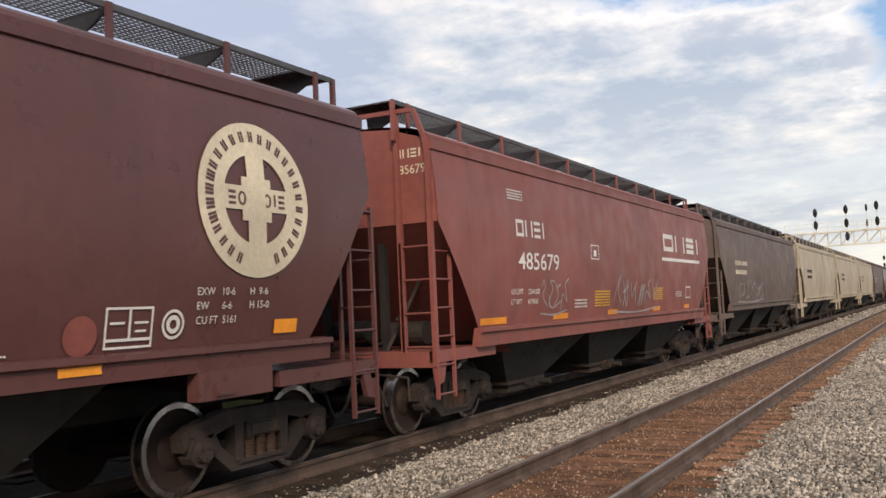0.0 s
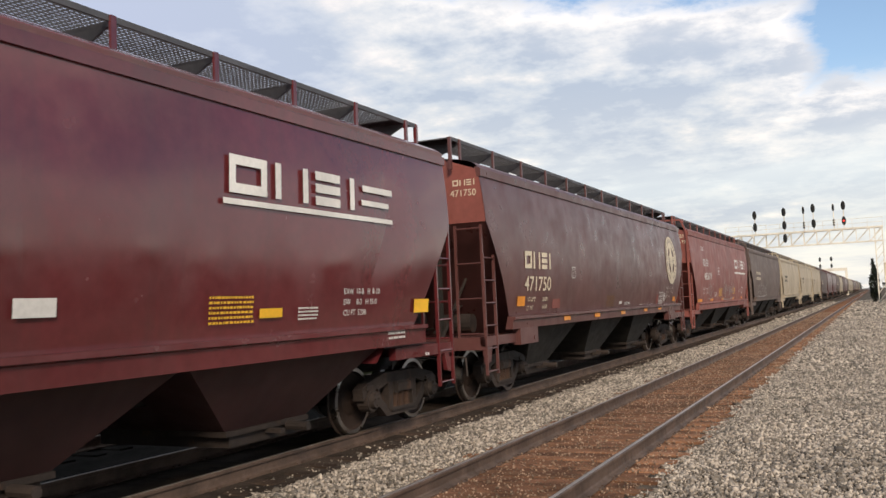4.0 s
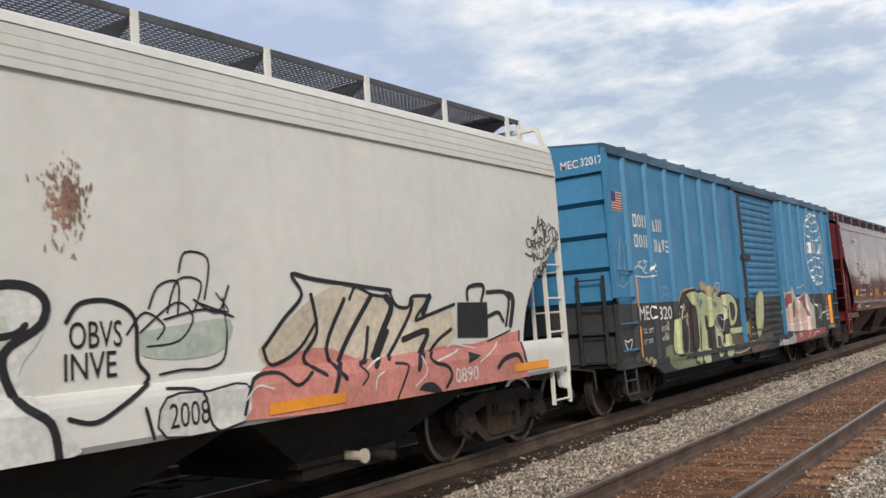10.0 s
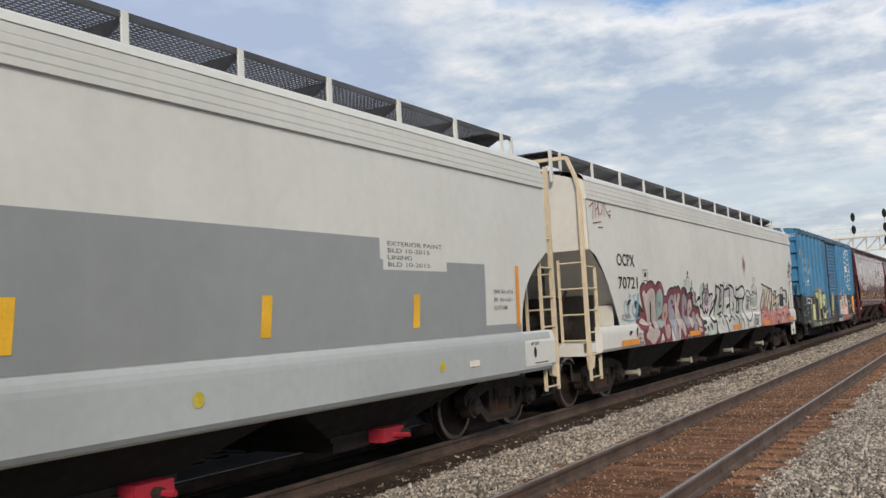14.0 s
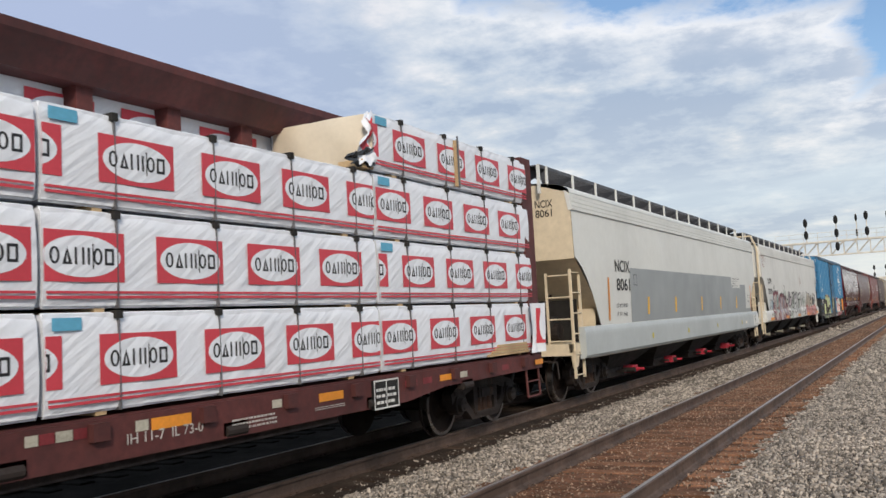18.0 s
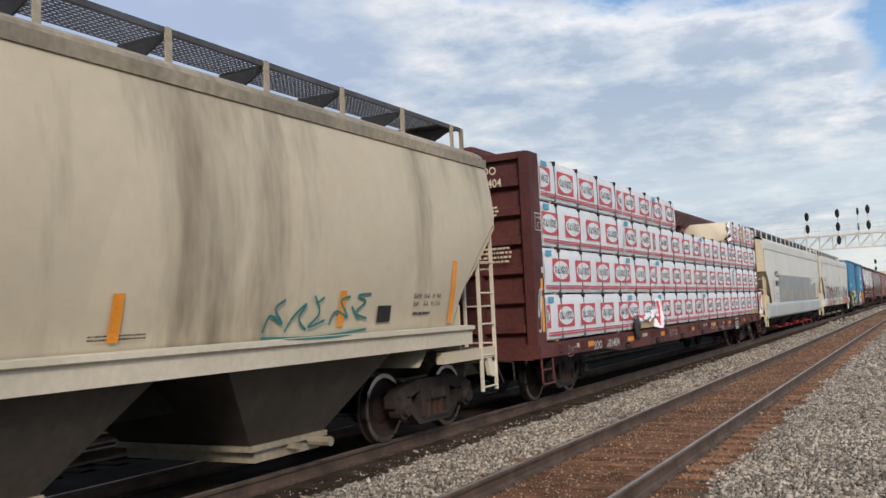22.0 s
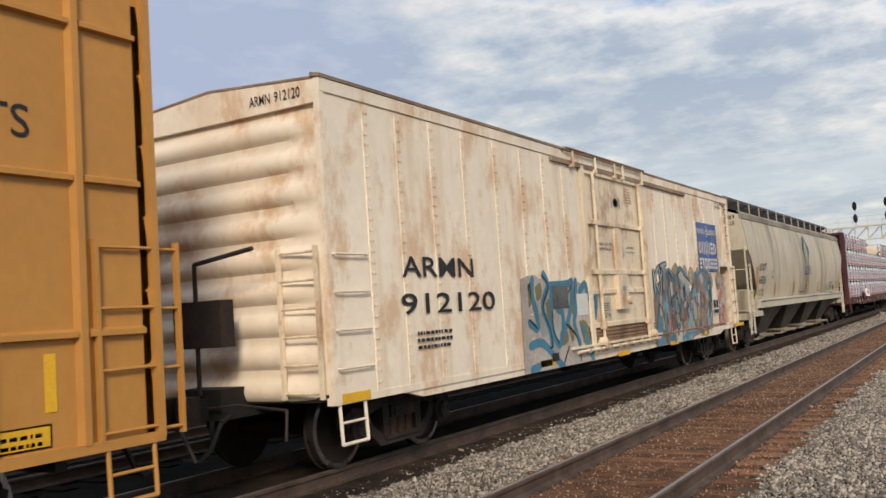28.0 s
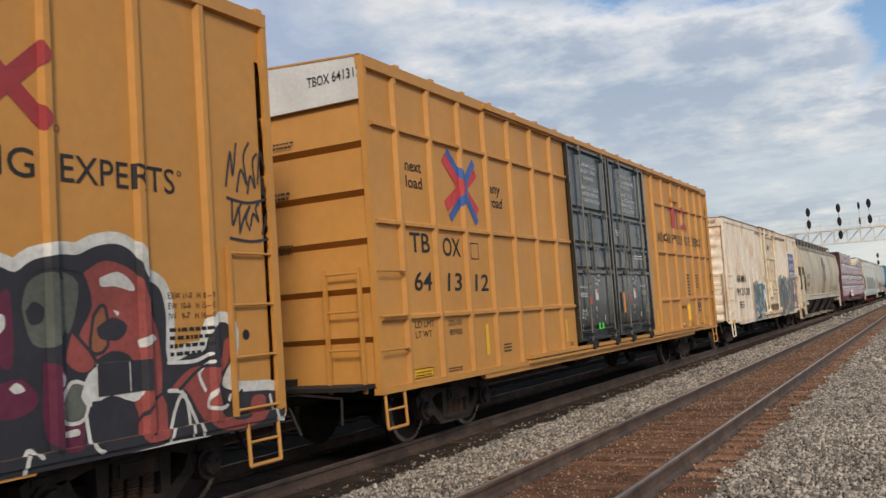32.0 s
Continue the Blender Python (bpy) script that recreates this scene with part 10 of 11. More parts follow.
    daub(car, bs, [(-137.86, 1.22), (-137.74, 1.28), (-137.64, 1.15), (-137.67, 1.00), (-137.83, 0.99)], pinkp, 0.0080)
    daub(car, bs, [(-137.70, 1.34), (-137.49, 1.35), (-137.53, 1.02), (-137.66, 0.96)], brick, 0.0083)
    daub(car, bs, [(-136.39, 1.43), (-136.20, 1.46), (-136.27, 1.24), (-136.39, 1.20)], white_, 0.0085)
    daub(car, bs, [(-134.98, 1.78), (-134.79, 1.67), (-134.93, 1.36), (-135.11, 1.48)], tan2, 0.0088)
    daub(car, bs, [(-137.60, 1.72), (-137.20, 1.82), (-137.43, 1.55), (-137.61, 1.53)], tan2, 0.0090)
    dash(car, bs, [(-137.95, 2.08), (-137.83, 2.12), (-137.69, 2.29), (-137.41, 2.13), (-137.15, 2.04)], tealp, 0.085, 0.0100)
    dash(car, bs, [(-137.14, 2.03), (-136.99, 2.24), (-136.80, 2.37), (-136.46, 2.24), (-136.15, 2.08)], tealp, 0.085, 0.0101)
    dash(car, bs, [(-135.59, 2.25), (-135.92, 1.84), (-136.03, 1.70)], tealp, 0.085, 0.0102)
    dash(car, bs, [(-135.39, 2.19), (-135.09, 2.30), (-134.62, 2.29), (-134.37, 2.15), (-134.29, 1.87), (-134.42, 1.43), (-134.70, 1.23)], tealp, 0.085, 0.0103)
    dash(car, bs, [(-137.34, 1.63), (-137.41, 1.39), (-137.32, 1.18), (-137.13, 1.11)], tealp, 0.085, 0.0104)
    dash(car, bs, [(-137.77, 1.54), (-137.52, 1.71), (-137.20, 1.82)], tealp, 0.085, 0.0105)
    dash(car, bs, [(-135.53, 2.26), (-135.33, 2.00), (-135.45, 1.80)], tealp, 0.085, 0.0106)
    dash(car, bs, [(-136.96, 0.64), (-136.85, 0.83), (-136.48, 0.90), (-135.88, 0.89)], tealp, 0.085, 0.0107)
    dash(car, bs, [(-137.81, 2.12), (-137.69, 2.27), (-137.32, 2.11), (-137.19, 2.06)], ink, 0.028, 0.0112)
    dash(car, bs, [(-137.01, 2.24), (-136.95, 1.98), (-136.88, 1.92)], ink, 0.028, 0.0113)
    dash(car, bs, [(-136.77, 2.31), (-136.99, 2.22)], ink, 0.028, 0.0114)
    dash(car, bs, [(-136.55, 2.20), (-136.24, 2.10)], ink, 0.028, 0.0115)
    dash(car, bs, [(-136.04, 1.81), (-135.80, 2.01)], ink, 0.028, 0.0116)
    dash(car, bs, [(-135.13, 1.78), (-134.99, 1.61), (-135.17, 1.45)], ink, 0.028, 0.0117)
    dash(car, bs, [(-136.40, 1.27), (-136.49, 1.43), (-136.32, 1.51)], ink, 0.028, 0.0118)
    dash(car, bs, [(-136.70, 1.89), (-136.56, 1.91), (-136.63, 1.84), (-136.64, 1.71)], ink, 0.028, 0.0119)
    dash(car, bs, [(-136.59, 1.89), (-136.53, 2.02)], ink, 0.028, 0.0112)
    dash(car, bs, [(-137.06, 1.61), (-137.05, 1.36)], ink, 0.028, 0.0113)
    dash(car, bs, [(-135.48, 1.40), (-135.31, 1.54)], ink, 0.028, 0.0114)
    dash(car, bs, [(-135.36, 1.57), (-135.36, 1.47)], ink, 0.028, 0.0115)
    dash(car, bs, [(-137.69, 1.57), (-137.47, 1.72), (-137.17, 1.82)], ink, 0.028, 0.0116)
    dash(car, bs, [(-137.32, 1.06), (-137.14, 1.04), (-137.09, 1.24), (-136.98, 1.23)], ink, 0.028, 0.0117)
    dash(car, bs, [(-134.86, 1.30), (-134.64, 1.55)], ink, 0.028, 0.0118)
    dash(car, bs, [(-134.55, 1.55), (-134.56, 1.00)], ink, 0.028, 0.0119)
    dash(car, bs, [(-136.20, 1.64), (-136.02, 1.68)], ink, 0.028, 0.0112)
    dash(car, bs, [(-136.13, 1.45), (-136.02, 1.25), (-135.87, 1.00)], ink, 0.028, 0.0113)
    dash(car, bs, [(-134.39, 2.21), (-134.34, 1.98), (-134.51, 2.04), (-134.39, 1.79)], ink, 0.022, 0.0121)
    dash(car, bs, [(-134.49, 1.96), (-134.42, 1.59), (-134.55, 1.55), (-134.36, 1.31)], ink, 0.022, 0.0122)
    dash(car, bs, [(-134.58, 1.77), (-134.33, 1.65), (-134.47, 1.49)], ink, 0.022, 0.0123)
    dash(car, bs, [(-138.65, 2.27), (-138.64, 1.84)], ink, 0.125, 0.0125)
    dash(car, bs, [(-138.37, 2.34), (-138.58, 2.12), (-138.37, 1.87)], ink, 0.125, 0.0126)
    dash(car, bs, [(-138.30, 2.37), (-138.22, 2.15), (-138.04, 2.37)], ink, 0.125, 0.0127)
    dash(car, bs, [(-138.22, 2.15), (-138.24, 1.83)], ink, 0.125, 0.0128)
    dash(car, bs, [(-138.17, 2.39), (-137.79, 2.44)], ink, 0.125, 0.0129)
    dash(car, bs, [(-137.94, 2.42), (-138.06, 1.90)], ink, 0.125, 0.0130)
    dash(car, bs, [(-138.65, 2.27), (-138.64, 1.84)], pale_, 0.070, 0.0132)
    dash(car, bs, [(-138.37, 2.34), (-138.58, 2.12), (-138.37, 1.87)], pale_, 0.070, 0.0133)
    dash(car, bs, [(-138.30, 2.37), (-138.22, 2.15), (-138.04, 2.37)], pale_, 0.070, 0.0134)
    dash(car, bs, [(-138.22, 2.15), (-138.24, 1.83)], pale_, 0.070, 0.0135)
    dash(car, bs, [(-138.17, 2.39), (-137.79, 2.44)], pale_, 0.070, 0.0136)
    dash(car, bs, [(-137.94, 2.42), (-138.06, 1.90)], pale_, 0.070, 0.0137)
    rs = random.Random(7)
    for k in range(74):
        u, v = rs.uniform(-138.6, -134.45), rs.uniform(0.80, 1.95)
        w, h, l = rs.uniform(0.03, 0.10), rs.uniform(0.06, 0.24), rs.uniform(-0.06, 0.06)
        daub(car, bs, [(u - w, v - h), (u + w * 0.4, v - h * 1.1), (u + w + l, v + h * 0.8), (u + l, v + h), (u - w * 0.9 + l, v + h * 0.5)], rs.choice((tealp, sky_, tan2, sky_, white_, brick, pale_, tan_, sand_)), 0.0091 + 0.0001 * (k % 8), smooth=False)
    for k in range(26):
        u, v = rs.uniform(-138.5, -134.4), rs.uniform(0.9, 2.0)
        dash(car, bs, [(u, v), (u + rs.uniform(-0.1, 0.1), v - rs.uniform(0.1, 0.3)), (u + rs.uniform(-0.15, 0.15), v - rs.uniform(0.3, 0.45))], ink, 0.016, 0.0111 + 0.0001 * (k % 9))
    daub(car, bs, [(-144.77, 2.12), (-144.54, 2.17), (-144.30, 2.19), (-144.08, 2.12), (-143.98, 2.20), (-143.86, 2.11), (-143.71, 2.03), (-143.14, 2.05), (-142.78, 2.10), (-142.42, 2.04), (-142.20, 2.00), (-142.24, 0.76), (-143.05, 0.62), (-144.82, 0.72)], mauve, 0.0026, smooth=False)
    daub(car, bs, [(-144.31, 2.00), (-144.09, 2.07), (-144.09, 1.87), (-144.26, 1.80)], olive, 0.0040)
    daub(car, bs, [(-143.03, 1.78), (-142.75, 1.82), (-142.82, 1.45), (-143.04, 1.64)], olive, 0.0043)
    daub(car, bs, [(-142.71, 1.43), (-142.39, 1.41), (-142.22, 1.10), (-142.17, 0.78), (-142.42, 0.88), (-142.59, 1.15)], olive, 0.0045)
    daub(car, bs, [(-143.51, 1.16), (-143.24, 1.30), (-143.19, 1.13), (-143.46, 1.07)], olive, 0.0047)
    daub(car, bs, [(-143.96, 1.74), (-143.82, 1.82), (-143.83, 1.45), (-143.93, 1.54)], olive, 0.0050)
    daub(car, bs, [(-144.55, 2.04), (-144.43, 2.08), (-144.48, 1.74), (-144.56, 1.74)], olive, 0.0053)
    daub(car, bs, [(-143.18, 1.48), (-142.95, 1.27), (-143.03, 1.10), (-143.13, 1.25)], olive, 0.0055)
    daub(car, bs, [(-143.69, 1.56), (-143.44, 1.59), (-143.39, 1.28), (-143.56, 1.14), (-143.72, 1.27)], white_, 0.0057)
    daub(car, bs, [(-144.35, 1.00), (-144.00, 1.03), (-143.88, 0.77), (-144.36, 0.72)], white_, 0.0060)
    daub(car, bs, [(-143.42, 1.93), (-143.15, 1.93), (-143.22, 1.66), (-143.41, 1.72)], white_, 0.0063)
    daub(car, bs, [(-144.24, 1.57), (-144.02, 1.63), (-143.89, 1.34), (-144.17, 1.25)], grey_, 0.0065)
    daub(car, bs, [(-143.80, 1.28), (-143.52, 1.08), (-143.73, 0.90), (-143.95, 1.06)], grey_, 0.0067)
    daub(car, bs, [(-142.94, 1.19), (-142.61, 1.05), (-142.76, 0.79), (-142.99, 0.88)], white_, 0.0070)
    dash(car, bs, [(-144.38, 2.12), (-144.43, 1.89), (-144.32, 1.64), (-144.28, 1.41)], tealb, 0.130, 0.0085)
    dash(car, bs, [(-143.98, 2.20), (-143.85, 2.02), (-144.09, 1.71), (-143.89, 1.38), (-143.83, 1.12)], tealb, 0.130, 0.0086)
    dash(car, bs, [(-143.71, 1.99), (-143.79, 1.53), (-143.75, 1.27), (-143.56, 1.10), (-143.39, 1.28), (-143.36, 1.58), (-143.53, 1.64)], tealb, 0.130, 0.0087)
    dash(car, bs, [(-142.91, 2.09), (-142.98, 1.74), (-143.23, 1.39), (-143.46, 1.24)], tealb, 0.130, 0.0088)
    dash(car, bs, [(-142.75, 2.09), (-142.82, 1.63), (-142.92, 1.40), (-142.73, 1.06)], tealb, 0.130, 0.0089)
    dash(car, bs, [(-142.62, 1.90), (-142.35, 2.04), (-142.29, 1.80), (-142.43, 1.60)], tealb, 0.130, 0.0090)
    dash(car, bs, [(-144.57, 1.48), (-144.35, 1.38)], tealb, 0.130, 0.0091)
    dash(car, bs, [(-144.58, 1.14), (-144.17, 1.16), (-143.73, 0.90), (-143.31, 0.66)], tealb, 0.130, 0.0092)
    dash(car, bs, [(-143.86, 2.02), (-143.14, 2.04), (-142.94, 2.08)], tealb, 0.130, 0.0093)
    dash(car, bs, [(-142.30, 1.80), (-142.02, 1.87), (-141.88, 1.78), (-141.98, 1.48)], tealb, 0.130, 0.0094)
    dash(car, bs, [(-142.59, 1.34), (-142.30, 0.92), (-142.21, 0.76)], tealb, 0.130, 0.0095)
    dash(car, bs, [(-144.59, 0.79), (-144.35, 0.82)], tealb, 0.130, 0.0096)
    dash(car, bs, [(-144.04, 2.18), (-143.84, 2.01), (-144.08, 1.69), (-143.87, 1.35), (-143.82, 1.11), (-143.91, 1.07)], ink, 0.035, 0.0100)
    dash(car, bs, [(-143.74, 1.61), (-143.75, 1.32), (-143.57, 1.12)], ink, 0.035, 0.0101)
    dash(car, bs, [(-143.16, 1.84), (-142.94, 2.01)], ink, 0.035, 0.0102)
    dash(car, bs, [(-142.81, 2.01), (-142.86, 1.82)], ink, 0.035, 0.0103)
    dash(car, bs, [(-143.24, 1.40), (-142.85, 1.18), (-142.74, 0.79)], ink, 0.035, 0.0104)
    dash(car, bs, [(-143.42, 0.81), (-143.20, 1.04)], ink, 0.035, 0.0105)
    dash(car, bs, [(-144.57, 1.52), (-144.33, 1.39)], ink, 0.035, 0.0106)
    dash(car, bs, [(-142.30, 1.31), (-142.25, 1.11)], ink, 0.035, 0.0107)
    dash(car, bs, [(-144.55, 1.97), (-144.49, 2.04), (-144.48, 1.85)], ink, 0.035, 0.0108)
    wildstyle(car, bs, -133.75, -133.03, 0.95, 2.15, [pinkp, pinkp, white_], ink, 97, 22, 0.5)
    Marks(bs).rect(-134.22, -133.74, 1.24, 1.62, 0.013).put(car, "white", "stencil_panel")
    Marks(bs).rect(-134.19, -133.98, 1.40, 1.59, 0.015).rect(-133.95, -133.77, 1.40, 1.59, 0.015).rect(-134.19, -133.77, 1.27, 1.36, 0.015).put(car, "black", "consolidated_stencil")
    Marks(bs).rect(-143.70, -143.10, 1.66, 2.02, 0.013).put(car, "doorblack", "repair_patch")
    Marks(bs).rect(-142.76, -142.28, 1.52, 1.88, 0.013).put(car, "white", "stencil_panel")
    Marks(bs).text("SHEET", -142.72, 1.73, 0.10, 0.40, 0.010).text("5", -142.56, 1.56, 0.11, 0.07, 0.010).rect(-143.88, -143.62, 0.86, 0.98, 0.016).put(car, "black", "stencil")
    tr = lambda u, v, off=0.0: (1.595 + off, u - yc, v)
    Marks(tr).rect(-135.4, -134.8, 0.80, 0.88).rect(-137.9, -137.3, 0.72, 0.80).rect(-141.0, -140.4, 0.72, 0.80).rect(-144.3, -143.6, 0.80, 0.90).rect(-132.4, -131.4, 0.86, 0.94, 0.05).rect(-149.1, -148.6, 0.84, 0.94).put(car, "yellowtape", "reflector")
    Marks(end).text("ARMN", 0.62, 4.10, 0.11, 0.3, 0.006).text("912120", 0.98, 4.10, 0.11, 0.36, 0.006).put(car, "black")
    add_end_ladder(car, (y0 - y1) / 2 - 0.04, 0.95, 1.46, 0.9, 2.5, "reeferdoor", 6)
    grabs(car, yc, -149.12, -148.55, (1.2, 1.6, 2.0, 2.4), "reefer", 1.63)
    part("end_frame", Build().rod((0.1, -9.05, 1.0), (0.1, -9.05, 2.4), 0.025, 6).rod((0.1, -9.05, 2.4), (0.95, -9.05, 2.5), 0.025, 6).box(-0.2, 0.5, -9.1, -8.9, 1.5, 2.0), "cast", car)


reefer()

# ---- centre-beam flat car and its lumber ----
M["wrap"] = material("white lumber wrap", (0.76, 0.79, 0.84), 0.42, vary=0.05, scale=5, bump=0.0, spec=0.5)
M["wrapred"] = material("red printed wrap", (0.56, 0.055, 0.075), 0.42, vary=0.08, scale=6, bump=0)
M["strap"] = material("dull steel strap", (0.13, 0.13, 0.14), 0.5, vary=0.2, bump=0)
M["lumber"] = material("raw sawn lumber", (0.50, 0.36, 0.20), 0.8, vary=0.2, scale=8, bump=0.3)
M["bluetag"] = material("blue paper tag", (0.12, 0.38, 0.55), 0.6, vary=0.12, bump=0)
wn_ = M["wrap"].node_tree
b_ = wn_.nodes["Principled BSDF"]
tc_, mp_, no_, bp_ = wn_.nodes.new("ShaderNodeTexCoord"), wn_.nodes.new("ShaderNodeMapping"), wn_.nodes.new("ShaderNodeTexNoise"), wn_.nodes.new("ShaderNodeBump")
mp_.inputs["Rotation"].default_value = (radians(-35), 0, 0)
mp2_ = wn_.nodes.new("ShaderNodeMapping")
mp2_.inputs["Scale"].default_value = (1, 0.55, 4.2)
wn_.links.new(mp_.outputs[0], mp2_.inputs[0])
no_.inputs["Scale"].default_value, no_.inputs["Detail"].default_value = 2.6, 4
bp_.inputs["Strength"].default_value, bp_.inputs["Distance"].default_value = 0.48, 0.05
wn_.links.new(tc_.outputs["Object"], mp_.inputs[0])
wn_.links.new(mp2_.outputs[0], no_.inputs["Vector"])
wn_.links.new(no_.outputs[0], bp_.inputs["Height"])
wn_.links.new(bp_.outputs[0], b_.inputs["Normal"])

M["dusty"] = material("dusty white stencil", (0.55, 0.52, 0.48), 0.7, vary=0.3, scale=9, bump=0)
M["dullred"] = material("dirty red reflector", (0.22, 0.03, 0.035), 0.5, vary=0.25, scale=9, bump=0)

BEAM0, BEAM1 = -108.75, -86.85
yc = (BEAM0 + BEAM1) / 2
LB = BEAM1 - BEAM0
car = thing("flat_car", "oxide red centre-beam flat car loaded with wrapped lumber", "freight car", "freight cars of the train")
part("deck", Build().box(-1.55, 1.55, -LB / 2, LB / 2, 1.02, 1.10), "oxide", car)
for s in (1, -1):
    part("side_sill", Build().prism([(-LB / 2, 0.86), (-LB / 2 + 3.4, 0.84), (-LB / 2 + 4.4, 0.74), (LB / 2 - 4.4, 0.74), (LB / 2 - 3.4, 0.84), (LB / 2, 0.86), (LB / 2, 1.08), (-LB / 2, 1.08)], "x", min(s * 1.52, s * 1.60), max(s * 1.52, s * 1.60)), "oxide", car)
pk_ = Build().box(1.60, 1.66, -0.08, 0.08, 0.92, 1.06).mesh("stake_pocket", M["oxide"])
wt_ = Build().rod((1.58, -0.14, 0.80), (1.58, 0.14, 0.80), 0.055, 10).box(1.52, 1.60, -0.17, 0.17, 0.76, 0.88).mesh("tie_down_winch", M["cast"])
for k in range(18):
    part("stake_pocket", pk_, None, car).location.y = -LB / 2 + 0.9 + k * 1.19
    if 2 < k < 16 and k % 2:
        part("tie_down_winch", wt_, None, car).location.y = -LB / 2 + 1.3 + k * 1.19
part("centre_sill", Build().box(-0.35, 0.35, -LB / 2 - 0.35, LB / 2 + 0.35, 0.62, 1.02), "dark", car)
part("top_beam", Build().prism([(-0.24, 4.22), (0.24, 4.22), (0.44, 4.47), (0.47, 4.50), (0.47, 4.59), (0.40, 4.61), (-0.40, 4.61), (-0.47, 4.59), (-0.47, 4.50), (-0.44, 4.47)], "y", -LB / 2 + 0.2, LB / 2 - 0.2), "oxide", car)
post_ = Build().prism([(-0.16, -0.10), (0.16, -0.10), (0.16, 0.10), (-0.16, 0.10)], "z", 1.10, 4.22).mesh("beam_post", M["oxide"])
for k in range(18):
    part("beam_post", post_, None, car).location.y = -LB / 2 + 0.7 + k * (LB - 1.4) / 17
for s, e in ((-1, -LB / 2), (1, LB / 2)):
    bh = part("end_bulkhead", Build().box(-1.48, 1.48, min(e - s * 0.10, e - s * 0.16), max(e - s * 0.10, e - s * 0.16), 1.08, 4.34), "oxide", car, "oxide red end bulkhead with pressed ribs")
    for x in (-1.50, 1.50):
        part("bulkhead_column", Build().box(x - 0.10, x + 0.08, min(e - s * 0.36, e + s * 0.05), max(e - s * 0.36, e + s * 0.05), 0.86, 4.36), "oxide", bh)
    part("bulkhead_cap", Build().box(-1.5, 1.5, min(e, e - s * 0.2), max(e, e - s * 0.2), 4.26, 4.38), "oxide", bh)
    for z in (1.35, 1.85, 2.35, 2.85, 3.35, 3.85):
        part("bulkhead_rib", Build().prism([(e - s * 0.10, z - 0.10), (e + s * 0.02, z - 0.05), (e + s * 0.02, z + 0.05), (e - s * 0.10, z + 0.10)], "x", -1.36, 1.36), "oxide", bh)
    for x in (-0.55, 0.55):
        part("bulkhead_brace", Build().box(x - 0.05, x + 0.05, min(e - s * 0.09, e + s * 0.03), max(e - s * 0.09, e + s * 0.03), 1.1, 4.26), "oxide", bh)
    add_coupler(car, e + s * 0.35, s)
    add_step(car, 1.56, e - s * 0.35, "oxide", 0.5, 0.42, 0.9)
    add_step(car, -1.58, e - s * 0.35, "oxide", 0.5, 0.42, 0.9)
    part("end_sill", Build().box(-1.5, 1.5, min(e, e + s * 0.12), max(e, e + s * 0.12), 0.84, 1.08), "oxide", car)
for t in (-106.3, -88.05):
    add_truck(car, t - yc, True)
CARS.append((car, yc))
bside = lambda u, v, off=0.0: (1.60 + off, u - yc, v)
Marks(bside).text("SOO", -106.06, 0.86, 0.15, 0.46, 0.026).text("601404", -105.31, 0.86, 0.15, 0.84, 0.026).text("LD LMT", -100.4, 0.95, 0.06, 0.42).text("LT WT", -100.4, 0.86, 0.06, 0.36).text("225800", -99.85, 0.95, 0.06, 0.36).text("60700", -99.85, 0.86, 0.06, 0.3).text("IH 11-7  IL 73-0", -95.66, 0.85, 0.085, 0.86, 0.006).bars(-94.42, -93.78, 0.80, 0.92, 3, 7).bars(-93.15, -92.6, 0.84, 0.88, 2, 6).bars(-107.22, -106.9, 0.96, 0.99, 1, 2).put(car, "dusty", "stencil")
Marks(bside).rect(-106.41, -106.09, 0.93, 1.03).rect(-103.89, -103.43, 0.90, 1.00).rect(-101.2, -100.85, 0.90, 1.0).rect(-98.1, -97.75, 0.90, 1.0).rect(-95.40, -94.94, 0.93, 1.03).rect(-93.07, -92.62, 0.92, 1.01).rect(-90.4, -90.0, 0.92, 1.0).rect(-87.2, -86.87, 0.92, 1.0, 0.03).put(car, "orange", "reflector")
Marks(bside).rect(-107.02, -106.88, 0.95, 1.03).rect(-102.76, -102.38, 0.95, 1.02).rect(-96.59, -96.48, 0.96, 1.04).rect(-96.33, -96.18, 0.96, 1.04).rect(-95.57, -95.43, 0.94, 1.03).rect(-93.84, -93.69, 0.94, 1.02).rect(-89.9, -89.6, 0.92, 1.0).put(car, "palestick", "reflector")
Marks(bside).rect(-96.47, -96.34, 0.96, 1.04).rect(-96.17, -96.05, 0.96, 1.04).rect(-91.3, -91.0, 0.92, 1.0).rect(-90.85, -90.62, 0.92, 1.0).rect(-88.9, -88.65, 0.92, 1.0).rect(-88.45, -88.2, 0.92, 1.0).put(car, "dullred", "reflector")
tag(car, bside, -107.50, -107.22, 0.84, 1.02, spray("dull pink", (0.40, 0.26, 0.28)), 77, 0.012, 2)
part("data_plate", Build().box(1.60, 1.63, -92.05 - yc, -91.5 - yc, 0.72, 1.06), "doorblack", car)
Marks(lambda u, v, off=0.0: (1.632 + off, u - yc, v)).border(-92.05, -91.5, 0.72, 1.06, 0.02).rect(-91.79, -91.77, 0.74, 1.04).bars(-92.0, -91.56, 0.78, 1.0, 3, 4).put(car, "white", "stencil")
bend = lambda u, v, off=0.0: (u, -LB / 2 - 0.06 - off, v)
Marks(bend).text("SOO", 0.62, 4.02, 0.13, 0.36, 0.012).text("601404", 0.55, 3.80, 0.14, 0.52, 0.012).bars(0.6, 1.0, 3.3, 3.5, 3, 4).bars(0.5, 1.2, 2.5, 2.8, 4, 5).put(car, "cream", "stencil")
